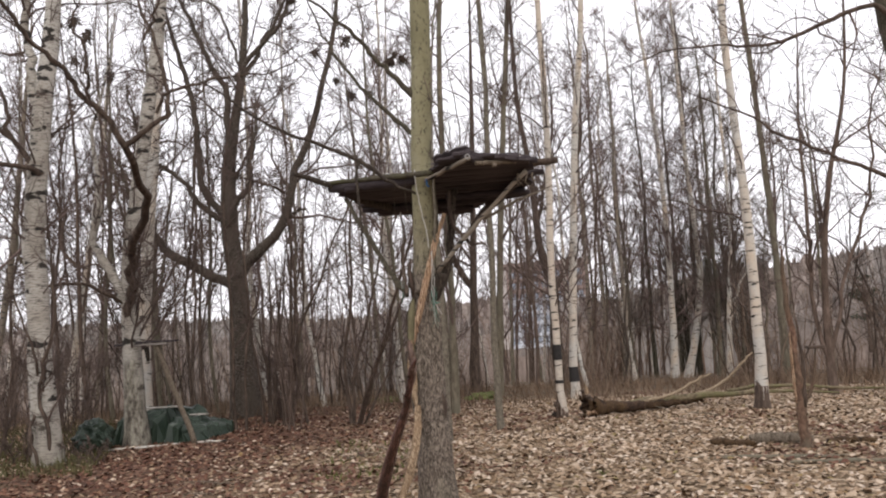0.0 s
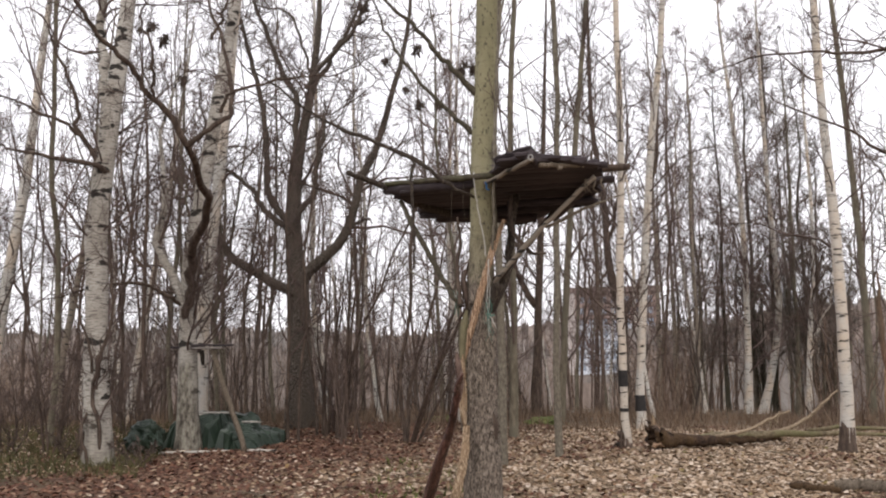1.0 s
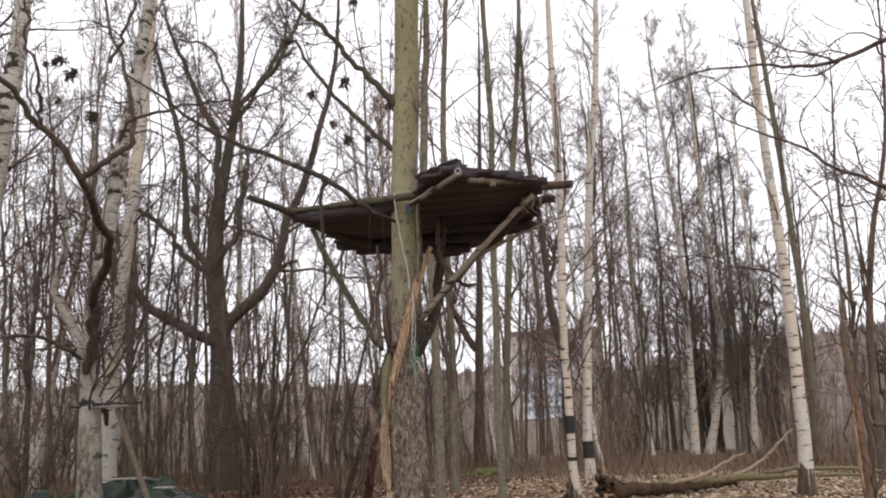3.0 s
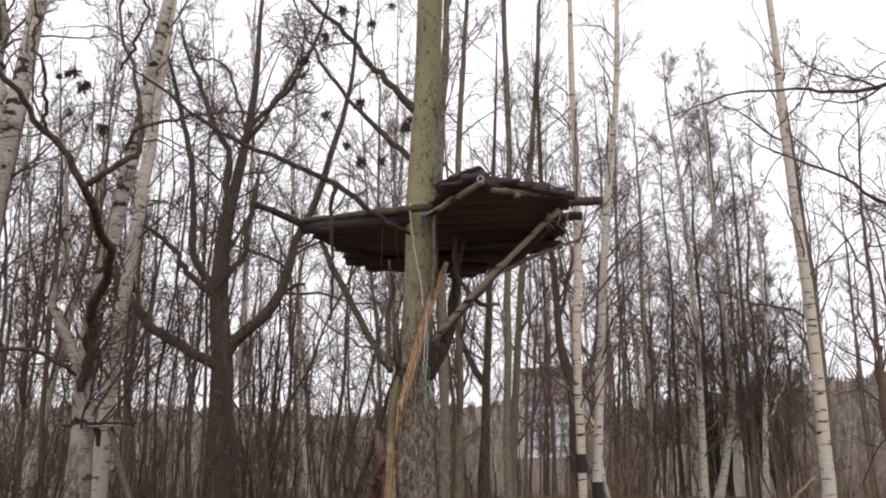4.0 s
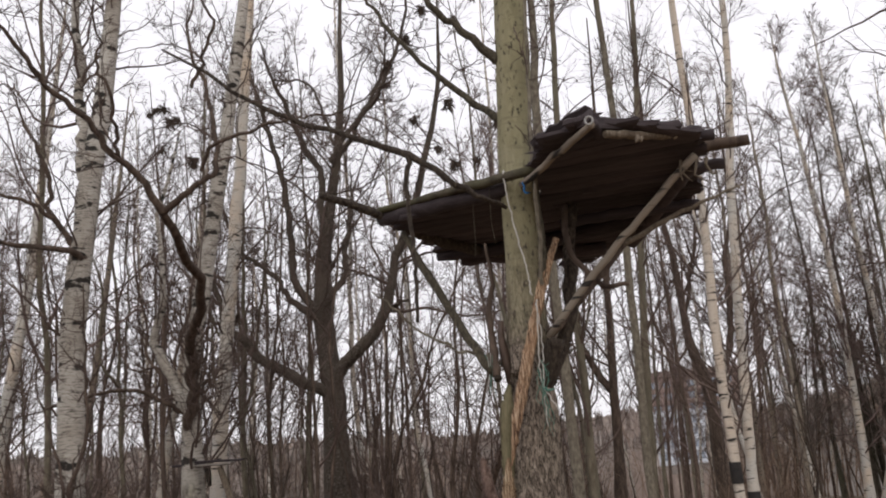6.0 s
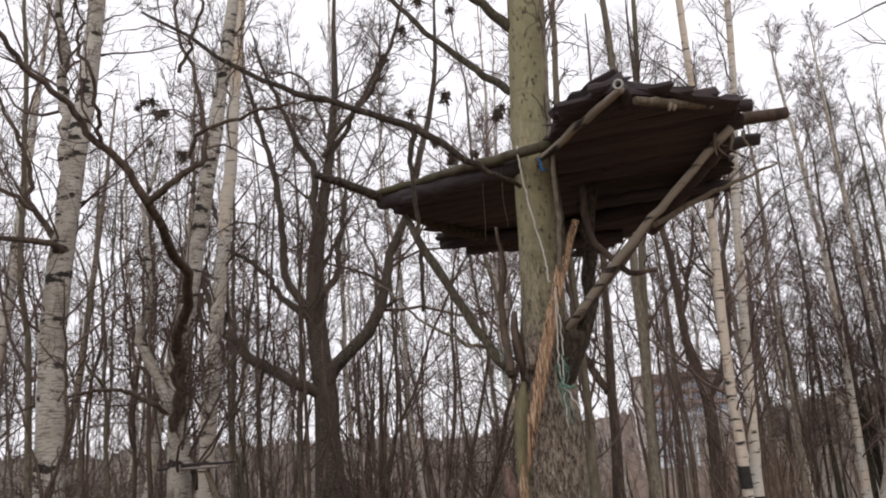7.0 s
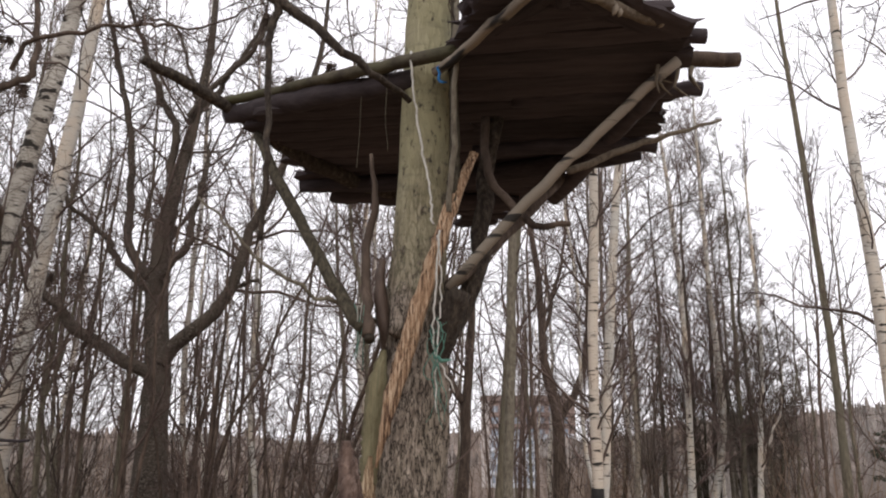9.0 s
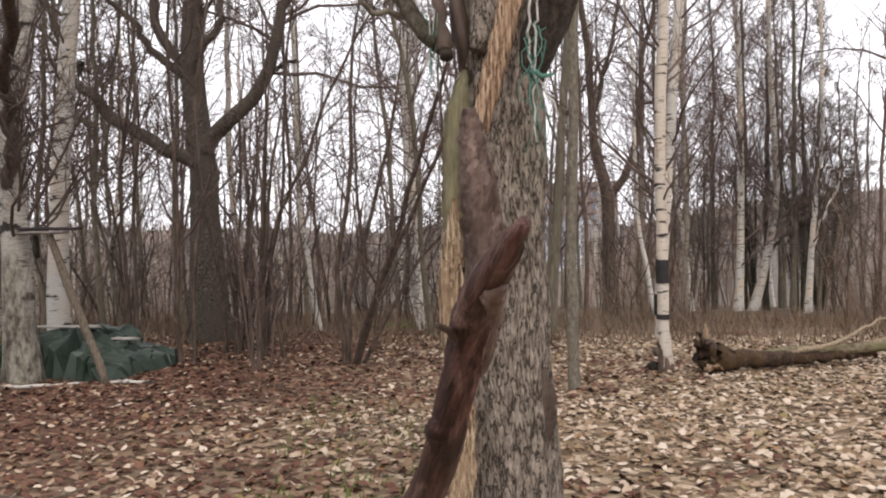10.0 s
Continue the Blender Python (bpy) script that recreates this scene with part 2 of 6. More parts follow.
def trunk_material():
    """Main trunk: furrowed grey-brown bark low down, smooth olive bark with dark specks above."""
    m, nt, b = shader("main_trunk_bark", 0.9)
    grain = noise_tex(nt, coords(nt, (1, 1, 0.35)), 55, 6, 0.75)
    plate_c = ramp(nt, grain, (0.34, (0.09, 0.07, 0.055)), (0.5, (0.185, 0.15, 0.12)), (0.68, (0.36, 0.305, 0.25)))
    split = noise_tex(nt, coords(nt, (1, 1, 0.25)), 56, 4, 0.6)
    off = nt.nodes.new("ShaderNodeMath")
    off.operation = "SUBTRACT"
    off.inputs[1].default_value = 0.5
    nt.links.new(split, off.inputs[0])
    net = nt.nodes.new("ShaderNodeMath")
    net.operation = "ABSOLUTE"
    nt.links.new(off.outputs[0], net.inputs[0])
    width = nt.nodes.new("ShaderNodeMath")
    width.operation = "MULTIPLY_ADD"
    width.inputs[1].default_value = 0.09
    nt.links.new(grain, width.inputs[0])
    nt.links.new(net.outputs[0], width.inputs[2])
    ridge = ramp(nt, width.outputs[0], (0.055, (0, 0, 0)), (0.088, (0.9, 0.9, 0.9)), (0.14, (1, 1, 1)))
    big = noise_tex(nt, coords(nt, (1, 1, 0.45)), 3.2, 4)
    rough_c = mix(nt, ramp(nt, big, (0.5, (0, 0, 0)), (0.72, (0.5, 0.5, 0.5))), plate_c, (0.2, 0.18, 0.12))
    rough_c = mix(nt, ridge, (0.032, 0.025, 0.019), rough_c)
    smooth_c = ramp(nt, big, (0.3, (0.19, 0.175, 0.1)), (0.55, (0.28, 0.255, 0.155)), (0.75, (0.34, 0.31, 0.22)))
    speck = noise_tex(nt, coords(nt, (1, 1, 0.55)), 34, 5, 0.65)
    smooth_c = mix(nt, ramp(nt, speck, (0.56, (0, 0, 0)), (0.65, (0.95, 0.95, 0.95))), smooth_c, (0.05, 0.042, 0.03))
    band = noise_tex(nt, coords(nt, (2, 2, 9)), 3.0, 4, 0.6)
    smooth_c = mix(nt, ramp(nt, band, (0.55, (0, 0, 0)), (0.72, (0.5, 0.5, 0.5))), smooth_c, (0.13, 0.115, 0.075))
    tc = nt.nodes.new("ShaderNodeTexCoord")
    sep = nt.nodes.new("ShaderNodeSeparateXYZ")
    nt.links.new(tc.outputs["Object"], sep.inputs[0])
    jag = nt.nodes.new("ShaderNodeMath")
    jag.operation = "MULTIPLY_ADD"
    jag.inputs[1].default_value = 1.4
    nt.links.new(big, jag.inputs[0])
    nt.links.new(sep.outputs["Z"], jag.inputs[2])
    rng = nt.nodes.new("ShaderNodeMapRange")
    rng.inputs["From Min"].default_value = 2.85
    rng.inputs["From Max"].default_value = 3.6
    nt.links.new(jag.outputs[0], rng.inputs[0])
    paint(nt, b, mix(nt, rng.outputs[0], rough_c, smooth_c))
    bump(nt, b, ridge, 0.6, 0.012)
    return m


MAT_TRUNK = trunk_material()


def leaf_material(name, stops, low=(0.07, 0.045, 0.03), high=(0.36, 0.27, 0.19)):
    """Fallen leaves: one tone for each leaf, with a little mottling."""
    m, nt, b = shader(name, 0.75)
    geo = nt.nodes.new("ShaderNodeNewGeometry")
    c = ramp(nt, geo.outputs["Random Per Island"], *stops)
    n = noise_tex(nt, coords(nt, (1, 1, 1)), 25, 3)
    paint(nt, b, mix(nt, 0.28, c, ramp(nt, n, (0.3, low), (0.7, high))))
    return m


MAT_LEAF = leaf_material("pale_fallen_leaves", ((0.0, (0.07, 0.04, 0.02)), (0.25, (0.2, 0.125, 0.065)), (0.55, (0.38, 0.275, 0.18)), (0.82, (0.56, 0.445, 0.34)), (0.94, (0.68, 0.57, 0.46)), (0.97, (0.26, 0.12, 0.05)), (1.0, (0.2, 0.17, 0.05))))
MAT_LEAF_RED = leaf_material("red_brown_fallen_leaves", ((0.0, (0.035, 0.014, 0.01)), (0.4, (0.1, 0.04, 0.025)), (0.78, (0.17, 0.082, 0.05)), (0.95, (0.32, 0.22, 0.155)), (1.0, (0.22, 0.12, 0.07))), (0.04, 0.02, 0.013), (0.17, 0.085, 0.052))


def ground_material():
    """Leaf litter between and under the single leaves: cells of leaf size, red-brown on one side, mossy farther off."""
    m, nt, b = shader("leaf_litter", 0.9)
    v = coords(nt, (1, 1, 1))
    vor = nt.nodes.new("ShaderNodeTexVoronoi")
    vor.inputs["Scale"].default_value = 13
    nt.links.new(v, vor.inputs["Vector"])
    sep = nt.nodes.new("ShaderNodeSeparateColor")
    nt.links.new(vor.outputs["Color"], sep.inputs[0])
    pale_c = ramp(nt, sep.outputs[0], (0.0, (0.09, 0.058, 0.035)), (0.45, (0.22, 0.152, 0.092)), (0.85, (0.38, 0.285, 0.19)), (1.0, (0.48, 0.38, 0.27)))
    red_c = ramp(nt, sep.outputs[1], (0.0, (0.035, 0.016, 0.011)), (0.5, (0.09, 0.042, 0.027)), (1.0, (0.19, 0.11, 0.07)))
    patch = noise_tex(nt, v, 0.35, 4)
    tc = nt.nodes.new("ShaderNodeTexCoord")
    xyz = nt.nodes.new("ShaderNodeSeparateXYZ")
    nt.links.new(tc.outputs["Object"], xyz.inputs[0])
    side = nt.nodes.new("ShaderNodeMath")
    side.operation = "MULTIPLY_ADD"
    side.inputs[1].default_value = 5.0
    nt.links.new(patch, side.inputs[0])
    nt.links.new(xyz.outputs["X"], side.inputs[2])
    fac = nt.nodes.new("ShaderNodeMapRange")
    fac.inputs["From Min"].default_value = -1.6
    fac.inputs["From Max"].default_value = 1.6
    fac.inputs["To Min"].default_value = 1.0
    fac.inputs["To Max"].default_value = 0.0
    nt.links.new(side.outputs[0], fac.inputs[0])
    c = mix(nt, fac.outputs[0], pale_c, red_c)
    n = noise_tex(nt, v, 2.2, 5)
    c = mix(nt, ramp(nt, n, (0.45, (0, 0, 0)), (0.75, (0.55, 0.55, 0.55))), c, (0.085, 0.07, 0.04))
    mossy = nt.nodes.new("ShaderNodeMapRange")
    mossy.inputs["From Min"].default_value = -5.2
    mossy.inputs["From Max"].default_value = -8.0
    nt.links.new(xyz.outputs["X"], mossy.inputs[0])
    n4 = noise_tex(nt, v, 1.3, 6, 0.7)
    spots = mix(nt, 1.0, mossy.outputs[0], ramp(nt, n4, (0.36, (0, 0, 0)), (0.55, (1, 1, 1))), "MULTIPLY")
    c = mix(nt, spots, c, ramp(nt, n4, (0.4, (0.05, 0.042, 0.022)), (0.7, (0.085, 0.085, 0.035))))
    # beyond the clearing: the floor turns a darker, mottled brown
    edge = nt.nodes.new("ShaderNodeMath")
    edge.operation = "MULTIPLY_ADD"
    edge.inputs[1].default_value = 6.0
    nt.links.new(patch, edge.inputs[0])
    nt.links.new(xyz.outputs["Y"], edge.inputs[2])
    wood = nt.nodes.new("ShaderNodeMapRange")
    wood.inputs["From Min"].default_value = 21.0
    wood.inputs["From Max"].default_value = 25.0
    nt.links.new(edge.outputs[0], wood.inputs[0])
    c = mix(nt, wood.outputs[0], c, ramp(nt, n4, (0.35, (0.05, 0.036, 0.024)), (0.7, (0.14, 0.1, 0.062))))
    paint(nt, b, c)
    bump(nt, b, vor.outputs["Distance"], 0.6, 0.04)
    return m


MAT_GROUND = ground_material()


# ---- mesh helpers ----
class Geo:
    """Collects tubes and polygons for one mesh."""

    def __init__(self):
        self.v, self.f, self.n = [], [], 0

    def add(self, verts, faces):
        verts = np.asarray(verts, float).reshape(-1, 3)
        self.v.append(verts)
        self.f.append(np.asarray(faces, int) + self.n)
        self.n += len(verts)

    def tubes(self, P, R, sides):
        """Many tubes at once. P: (m, n, 3) middle lines; R: (m, n) radii."""
        P, R = np.asarray(P, float), np.asarray(R, float)
        m, n = R.shape
        T = np.gradient(P, axis=1)
        T /= np.linalg.norm(T, axis=2, keepdims=True) + 1e-9
        ref = np.eye(3)[np.abs(T).max(axis=1).argmin(axis=1)][:, None]
        ref = np.broadcast_to(ref, T.shape)
        U = np.cross(T, ref)
        U /= np.linalg.norm(U, axis=2, keepdims=True) + 1e-9
        V = np.cross(T, U)
        a = np.arange(sides) * 2 * np.pi / sides
        ring = P[:, :, None] + R[:, :, None, None] * (U[:, :, None] * np.cos(a)[:, None] + V[:, :, None] * np.sin(a)[:, None])
        i = np.arange(m)[:, None, None] * n * sides
        j = np.arange(n - 1)[None, :, None] * sides
        k = np.arange(sides)[None, None, :]
        k2 = (k + 1) % sides
        quads = np.stack([i + j + k, i + j + k2, i + j + sides + k2, i + j + sides + k], -1).reshape(-1, 4)
        self.add(ring.reshape(-1, 3), quads)

    def mesh(self, name, material, smooth=True):
        me = bpy.data.meshes.new(name)
        verts = np.concatenate(self.v)
        faces = [f for block in self.f for f in block.tolist()]
        me.from_pydata(verts.tolist(), [], faces)
        me.materials.append(material)
        if smooth:
            me.polygons.foreach_set("use_smooth", np.ones(len(me.polygons), bool))
        me.update()
        return me


def thing(name, label, category, at=(0, 0, 0), group="", kind=""):
    ob = new(name)
    ob.empty_display_size = 0.2
    ob.location = at
    return tagged(ob, label, category, group, kind)


def part(name, data, material, parent, label=""):
    """Links a Geo, bmesh or mesh as one mesh object under a thing or a part. It is built in the thing's own coordinates."""
    if isinstance(data, Geo):
        data = data.mesh(name, material)
    elif isinstance(data, bmesh.types.BMesh):
        me = bpy.data.meshes.new(name)
        data.to_mesh(me)
        data.free()
        me.materials.append(material)
        data = me
    ob = new(name, data)
    ob.parent = parent
    return tagged(ob, label)


def curve_points(pts, n):
    """A smooth line of n points through the given ones (Catmull-Rom)."""
    p = np.asarray(pts, float)
    q = np.vstack([2 * p[0] - p[1], p, 2 * p[-1] - p[-2]])
    out = []
    for s in np.linspace(0, len(p) - 1, n):
        i = min(int(s), len(p) - 2)
        t = s - i
        a, b, c, d = q[i:i + 4]
        out.append(0.5 * (2 * b + (c - a) * t + (2 * a - 5 * b + 4 * c - d) * t * t + (3 * b - a - 3 * c + d) * t ** 3))
    return np.array(out)


def radii_along(values, n):
    return np.interp(np.linspace(0, 1, n), np.linspace(0, 1, len(values)), values)


def rod(pts, radii, n=14, sides=9, wobble=0.0, seed=1, cap=True):
    """One log, pole or branch as a Geo, with uneven surface and closed ends."""
    rs = np.random.RandomState(seed)
    P = curve_points(pts, n)
    R = radii_along(radii, n)
    if wobble:
        P = P + rs.normal(0, wobble, P.shape) * (np.linspace(0, 1, n) > 0)[:, None]
        k = max(4, n // 4)
        R = R * (1 + np.interp(np.linspace(0, 1, n), np.linspace(0, 1, k), rs.normal(0, 0.06, k)))
    g = Geo()
    g.tubes(P[None], R[None], sides)
    v = g.v[0].reshape(n, sides, 3)
    bumpy = 1 + rs.normal(0, 0.025, (n, sides, 1)) + rs.normal(0, 0.03, (1, sides, 1))
    v = P[:, None] + (v - P[:, None]) * bumpy
    g.v[0] = v.reshape(-1, 3)
    if cap:
        for ring in (0, n - 1):
            c = P[ring] + (P[ring] - P[1 if ring == 0 else n - 2]) * 0.02
            first = ring * sides
            tri = [[first + k, first + (k + 1) % sides, n * sides + (0 if ring == 0 else 1)] for k in range(sides)]
            g.f.append(np.array([t if ring else t[::-1] for t in tri]))
            g.v.append(c[None])
            g.n += 1
    return g


# ---- trees ----
def spread(rs, P, R, L, count, t_lo, t_hi, angle, ratio, n, rise=0.0, wob=0.12, thick=0.5, tip=0.004, slim=0.0082):
    """Side branches for each of the given branches: returns their lines, radii and lengths."""
    m, k = R.shape
    t = np.sort(rs.uniform(t_lo, t_hi, (m, count)), axis=1)
    x = t * (k - 1)
    i = np.minimum(x.astype(int), k - 2)
    w = (x - i)[..., None]
    rows = np.arange(m)[:, None]
    base = P[rows, i] * (1 - w) + P[rows, i + 1] * w
    T = P[rows, i + 1] - P[rows, i]
    T /= np.linalg.norm(T, axis=2, keepdims=True) + 1e-9
    r0 = (R[rows, i] * (1 - w[..., 0]) + R[rows, i + 1] * w[..., 0])
    rnd = rs.normal(0, 1, T.shape)
    side = np.cross(T, rnd)
    side /= np.linalg.norm(side, axis=2, keepdims=True) + 1e-9
    ang = np.radians(rs.uniform(angle[0], angle[1], (m, count)))[..., None]
    D = T * np.cos(ang) + side * np.sin(ang)
    length = L[:, None] * ratio * (1.15 - 0.75 * t) * rs.uniform(0.55, 1.25, (m, count))
    base, D, length = base.reshape(-1, 3), D.reshape(-1, 3), length.reshape(-1)
    r0 = np.maximum(np.minimum(r0.reshape(-1) * thick, length * slim), tip * 1.3)
    pts = [base]
    for s in range(1, n):
        D = D + rs.normal(0, wob, D.shape) + np.array([0, 0, rise])
        D /= np.linalg.norm(D, axis=1, keepdims=True)
        pts.append(pts[-1] + D * (length / (n - 1))[:, None])
    taper = np.linspace(1, 0, n)[None, :]
    return np.stack(pts, 1), tip + (r0[:, None] - tip) * taper, length


KINDS = {
    # limbs: count, from where along the trunk, angle, length, rise; twigs and fine twigs: count, angle, length; last: droop
    "birch": dict(limbs=30, lo=0.2, ang=(26, 62), ratio=0.2, rise=0.07, twigs=7, tw=(22, 62), tr=0.5, fine=6, fr=0.72, droop=-0.1),
    "slim": dict(limbs=30, lo=0.13, ang=(16, 48), ratio=0.19, rise=0.07, twigs=7, tw=(20, 58), tr=0.5, fine=5, fr=0.7, droop=0.03),
    "alder": dict(limbs=56, lo=0.1, ang=(22, 64), ratio=0.17, rise=0.06, twigs=9, tw=(20, 58), tr=0.5, fine=7, fr=0.7, droop=0.05),
    "pole": dict(limbs=20, lo=0.5, ang=(16, 48), ratio=0.14, rise=0.07, twigs=6, tw=(20, 58), tr=0.5, fine=5, fr=0.7, droop=0.03),
    "maple": dict(limbs=14, lo=0.3, ang=(28, 66), ratio=0.3, rise=0.1, twigs=7, tw=(28, 68), tr=0.48, fine=6, fr=0.6, droop=0.06),
}


def crown(geo, rs, P, R, L, kind, tip=0.0036, twig_scale=1.0, dense=1.0, segs=(8, 5, 3)):
    """Limbs and twigs round the given stems."""
    k = KINDS[kind]
    P1, R1, L1 = spread(rs, P, R, L, max(1, int(k["limbs"] * twig_scale)), k["lo"], 0.98, k["ang"], k["ratio"], segs[0], k["rise"], 0.16, thick=0.55, tip=tip * 1.5, slim=0.0092)
    P2, R2, L2 = spread(rs, P1, R1, L1, max(3, int(k["twigs"] * dense)), 0.12, 0.98, k["tw"], k["tr"], segs[1], 0.03, 0.2, tip=tip)
    P3, R3, _ = spread(rs, P2, R2, L2, max(3, int(k["fine"] * dense)), 0.08, 0.98, k["tw"], k["fr"], segs[2], k["droop"], 0.22, tip=tip * 0.7)
    geo.tubes(P1, R1, 5)
    geo.tubes(P2, R2, 3)
    geo.tubes(P3, R3, 3)


def stem_line(rs, pts, radii, n, wob=0.02):
    """A line through the points with slow crooks and a little unevenness."""
    P = curve_points(pts, n)
    P[1:] += rs.normal(0, wob * 0.6, (n - 1, 3)) * np.array([1, 1, 0.2])
    k = max(4, n // 3)
    crook = rs.normal(0, wob * 1.8, (k, 2))
    crook[0] = 0
    for axis in (0, 1):
        P[:, axis] += np.interp(np.linspace(0, 1, n), np.linspace(0, 1, k), crook[:, axis])
    return P, radii_along(radii, n)


def limb_twigs(geo, rs, lp, lr, length, tip, boughs=None):
    """Boughs, twigs and fine twigs along one heavy limb."""
    count = boughs or int(min(16, max(8, 2.8 * length)))
    A, B, C = spread(rs, lp[None], lr[None], np.array([length]), count, 0.18, 0.99, (26, 68), 0.36, 9, 0.06, 0.3, thick=0.62, tip=tip * 1.4, slim=0.0105)
    A2, B2, C2 = spread(rs, A, B, C, 6, 0.15, 0.98, (26, 66), 0.5, 6, 0.04, 0.32, thick=0.6, tip=tip, slim=0.009)
    A3, B3, _ = spread(rs, A2, B2, C2, 5, 0.1, 0.98, (25, 65), 0.6, 4, 0.03, 0.22, tip=tip * 0.75)
    geo.tubes(A, B, 5)
    geo.tubes(A2, B2, 3)
    geo.tubes(A3, B3, 3)


def tree(name, label, category, base, stem, radii, material, kind, seed, limbs=(), group="", twigs=True, tip=0.003, twig_material=None, twig_scale=1.0, sides=12, limb_material=None, flare=1.35, dense=1.0, segs=(8, 5, 3), crook=0.012):
    """One tree. stem and limbs: points in metres from the foot; limbs: (points, radii) pairs."""
    rs = np.random.RandomState(seed)
    ob = thing(name, label, category, (*base, 0), group)
    n = 20
    P, R = stem_line(rs, [(0, 0, foot_height(base) - 0.15), *stem], [radii[0] * flare, *radii], n, crook)
    R[0] *= 1.15
    g = Geo()
    g.tubes(P[None], R[None], sides)
    v = g.v[0].reshape(n, sides, 3)
    g.v[0] = (P[:, None] + (v - P[:, None]) * (1 + rs.normal(0, 0.045, (n, sides, 1)))).reshape(-1, 3)
    part("trunk", g, material, ob)
    cg = Geo()
    if twigs:
        crown(cg, rs, P[None], R[None], np.array([np.linalg.norm(P[-1] - P[0])]), kind, tip, twig_scale, dense, segs)
    for pts, rr, *own in limbs:
        lp, lr = stem_line(rs, pts, rr, 24, 0.032)
        lg = Geo()
        lg.tubes(lp[None], lr[None], 9)
        part("limb", lg, own[0] if own and own[0] else limb_material or material, ob)
        length = np.linalg.norm(np.diff(lp, axis=0), axis=1).sum()
        limb_twigs(cg, rs, lp, lr, length, tip, own[1] if len(own) > 1 else None)
    if cg.v:
        part("crown", cg, twig_material or MAT_TWIG, ob)
    return ob


def rel(base, pts):
    """Points given in the world, from a tree's foot."""
    return [(x - base[0], y - base[1], z) for x, y, z in pts]


# ground: one sheet to the horizon, gently uneven
def ground_height(x, y):
    """Nearly level clearing; beyond it the wood slopes gently down."""
    r = math.hypot(x, y - 4)
    far = min(1.0, max(0.0, (r - 12) / 20))
    fall = max(0.0, r - 15)
    fall = fall * fall / (fall + 6)
    return -min(8.4, 0.064 * fall) + 0.05 * noise.noise(Vector((x * 0.45, y * 0.45, 3.1))) + 0.3 * far * noise.noise(Vector((x * 0.08, y * 0.08, 7.7)))


def foot_height(base):
    """How deep below zero a foot has to reach to stand on the ground."""
    return min(0.0, ground_height(*base)) if base != (0, 0) else 0.0


def build_ground():
    fine = np.concatenate([-np.geomspace(2500, 16, 22), np.linspace(-14, 14, 71), np.geomspace(16, 2500, 22)])
    xs, ys = fine, fine + 9.0
    verts = [(x, y, ground_height(x, y)) for y in ys for x in xs]
    w = len(xs)
    faces = [(j * w + i, j * w + i + 1, (j + 1) * w + i + 1, (j + 1) * w + i) for j in range(len(ys) - 1) for i in range(w - 1)]
    me = bpy.data.meshes.new("ground")
    me.from_pydata(verts, [], faces)
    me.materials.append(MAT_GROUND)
    me.polygons.foreach_set("use_smooth", np.ones(len(me.polygons), bool))
    return tagged(new("ground", me), "forest floor covered in pale brown fallen leaves", "ground", kind="structure")


build_ground()


def fallen_leaves(name, label, material, count, x_range, y_range, seed, keep, size=(0.019, 0.04)):
    """Loose dead leaves lying on the ground, each a small curled lobed blade."""
    rs = np.random.RandomState(seed)
    g = Geo()
    lobes = 6
    xs, ys = rs.uniform(*x_range, count), rs.uniform(*y_range, count)
    verts, faces, n = [], [], 0
    for x, y in zip(xs, ys):
        if not keep(x, y, rs.rand()):
            continue
        s = rs.uniform(*size)
        a0, fold, tip_x, tip_y = rs.uniform(0, 6.28), rs.uniform(-0.5, 0.6), rs.normal(0, 0.25), rs.normal(0, 0.25)
        z0 = ground_height(x, y) + rs.uniform(0.008, 0.03)
        pts = [(x, y, z0 + rs.uniform(0, 0.012))]
        for k in range(lobes):
            a = a0 + k * 2 * math.pi / lobes
            r = s * (1.18 if k % 3 == 0 else 0.95) * rs.uniform(0.75, 1.2)
            dx, dy = r * math.cos(a), r * math.sin(a)
            pts.append((x + dx, y + dy, z0 + dx * tip_x + dy * tip_y + fold * abs(math.sin(a - a0)) * r))
        verts += pts
        faces += [(n, n + 1 + k, n + 1 + (k + 1) % lobes) for k in range(lobes)]
        n += lobes + 1
    me = bpy.data.meshes.new(name)
    me.from_pydata(verts, [], faces)
    me.materials.append(material)
    return tagged(new(name, me), label, "leaves", kind="stuff")


def red_side(x, y):
    return 1 / (1 + math.exp((x + 1.4 + 0.9 * math.sin(y * 0.7) + 0.35 * max(0, 10 - y)) * 1.1))


def dark_patch(x, y):
    """How far a spot belongs to the darker, redder patches of litter."""
    spot = noise.noise(Vector((x * 0.55, y * 0.55, 5.0))) + 0.5 * noise.noise(Vector((x * 1.7, y * 1.7, 9.0)))
    return min(1.0, red_side(x, y) + min(0.75, max(0.0, spot * 1.6 - 0.1)))


fallen_leaves("fallen_leaves", "pale beige and brown fallen leaves on the ground", MAT_LEAF, 66000, (-7.5, 8), (5.2, 19), 5, lambda x, y, r: r > 0.93 * dark_patch(x, y) and abs(x - 0.3) < 0.62 * (y - 1.0) + 0.6)
fallen_leaves("fallen_leaves", "red-brown fallen leaves on the ground", MAT_LEAF_RED, 66000, (-13.5, 8), (5.2, 20), 6, lambda x, y, r: r < dark_patch(x, y) * (0.92 if x > -6 else 0.6) and -1.02 * (y - 1.0) < x - 0.3 < 0.66 * (y - 1.0) + 0.6)

fallen_leaves("fallen_leaves", "sparse pale fallen leaves under the birches", MAT_LEAF, 15000, (-15, -6.8), (10.5, 21), 7, lambda x, y, r: r < 0.6 and x - 0.3 > -1.02 * (y - 1.0))

# ---- the tree that carries the platform ----
TREE = (0.04, 7.68)


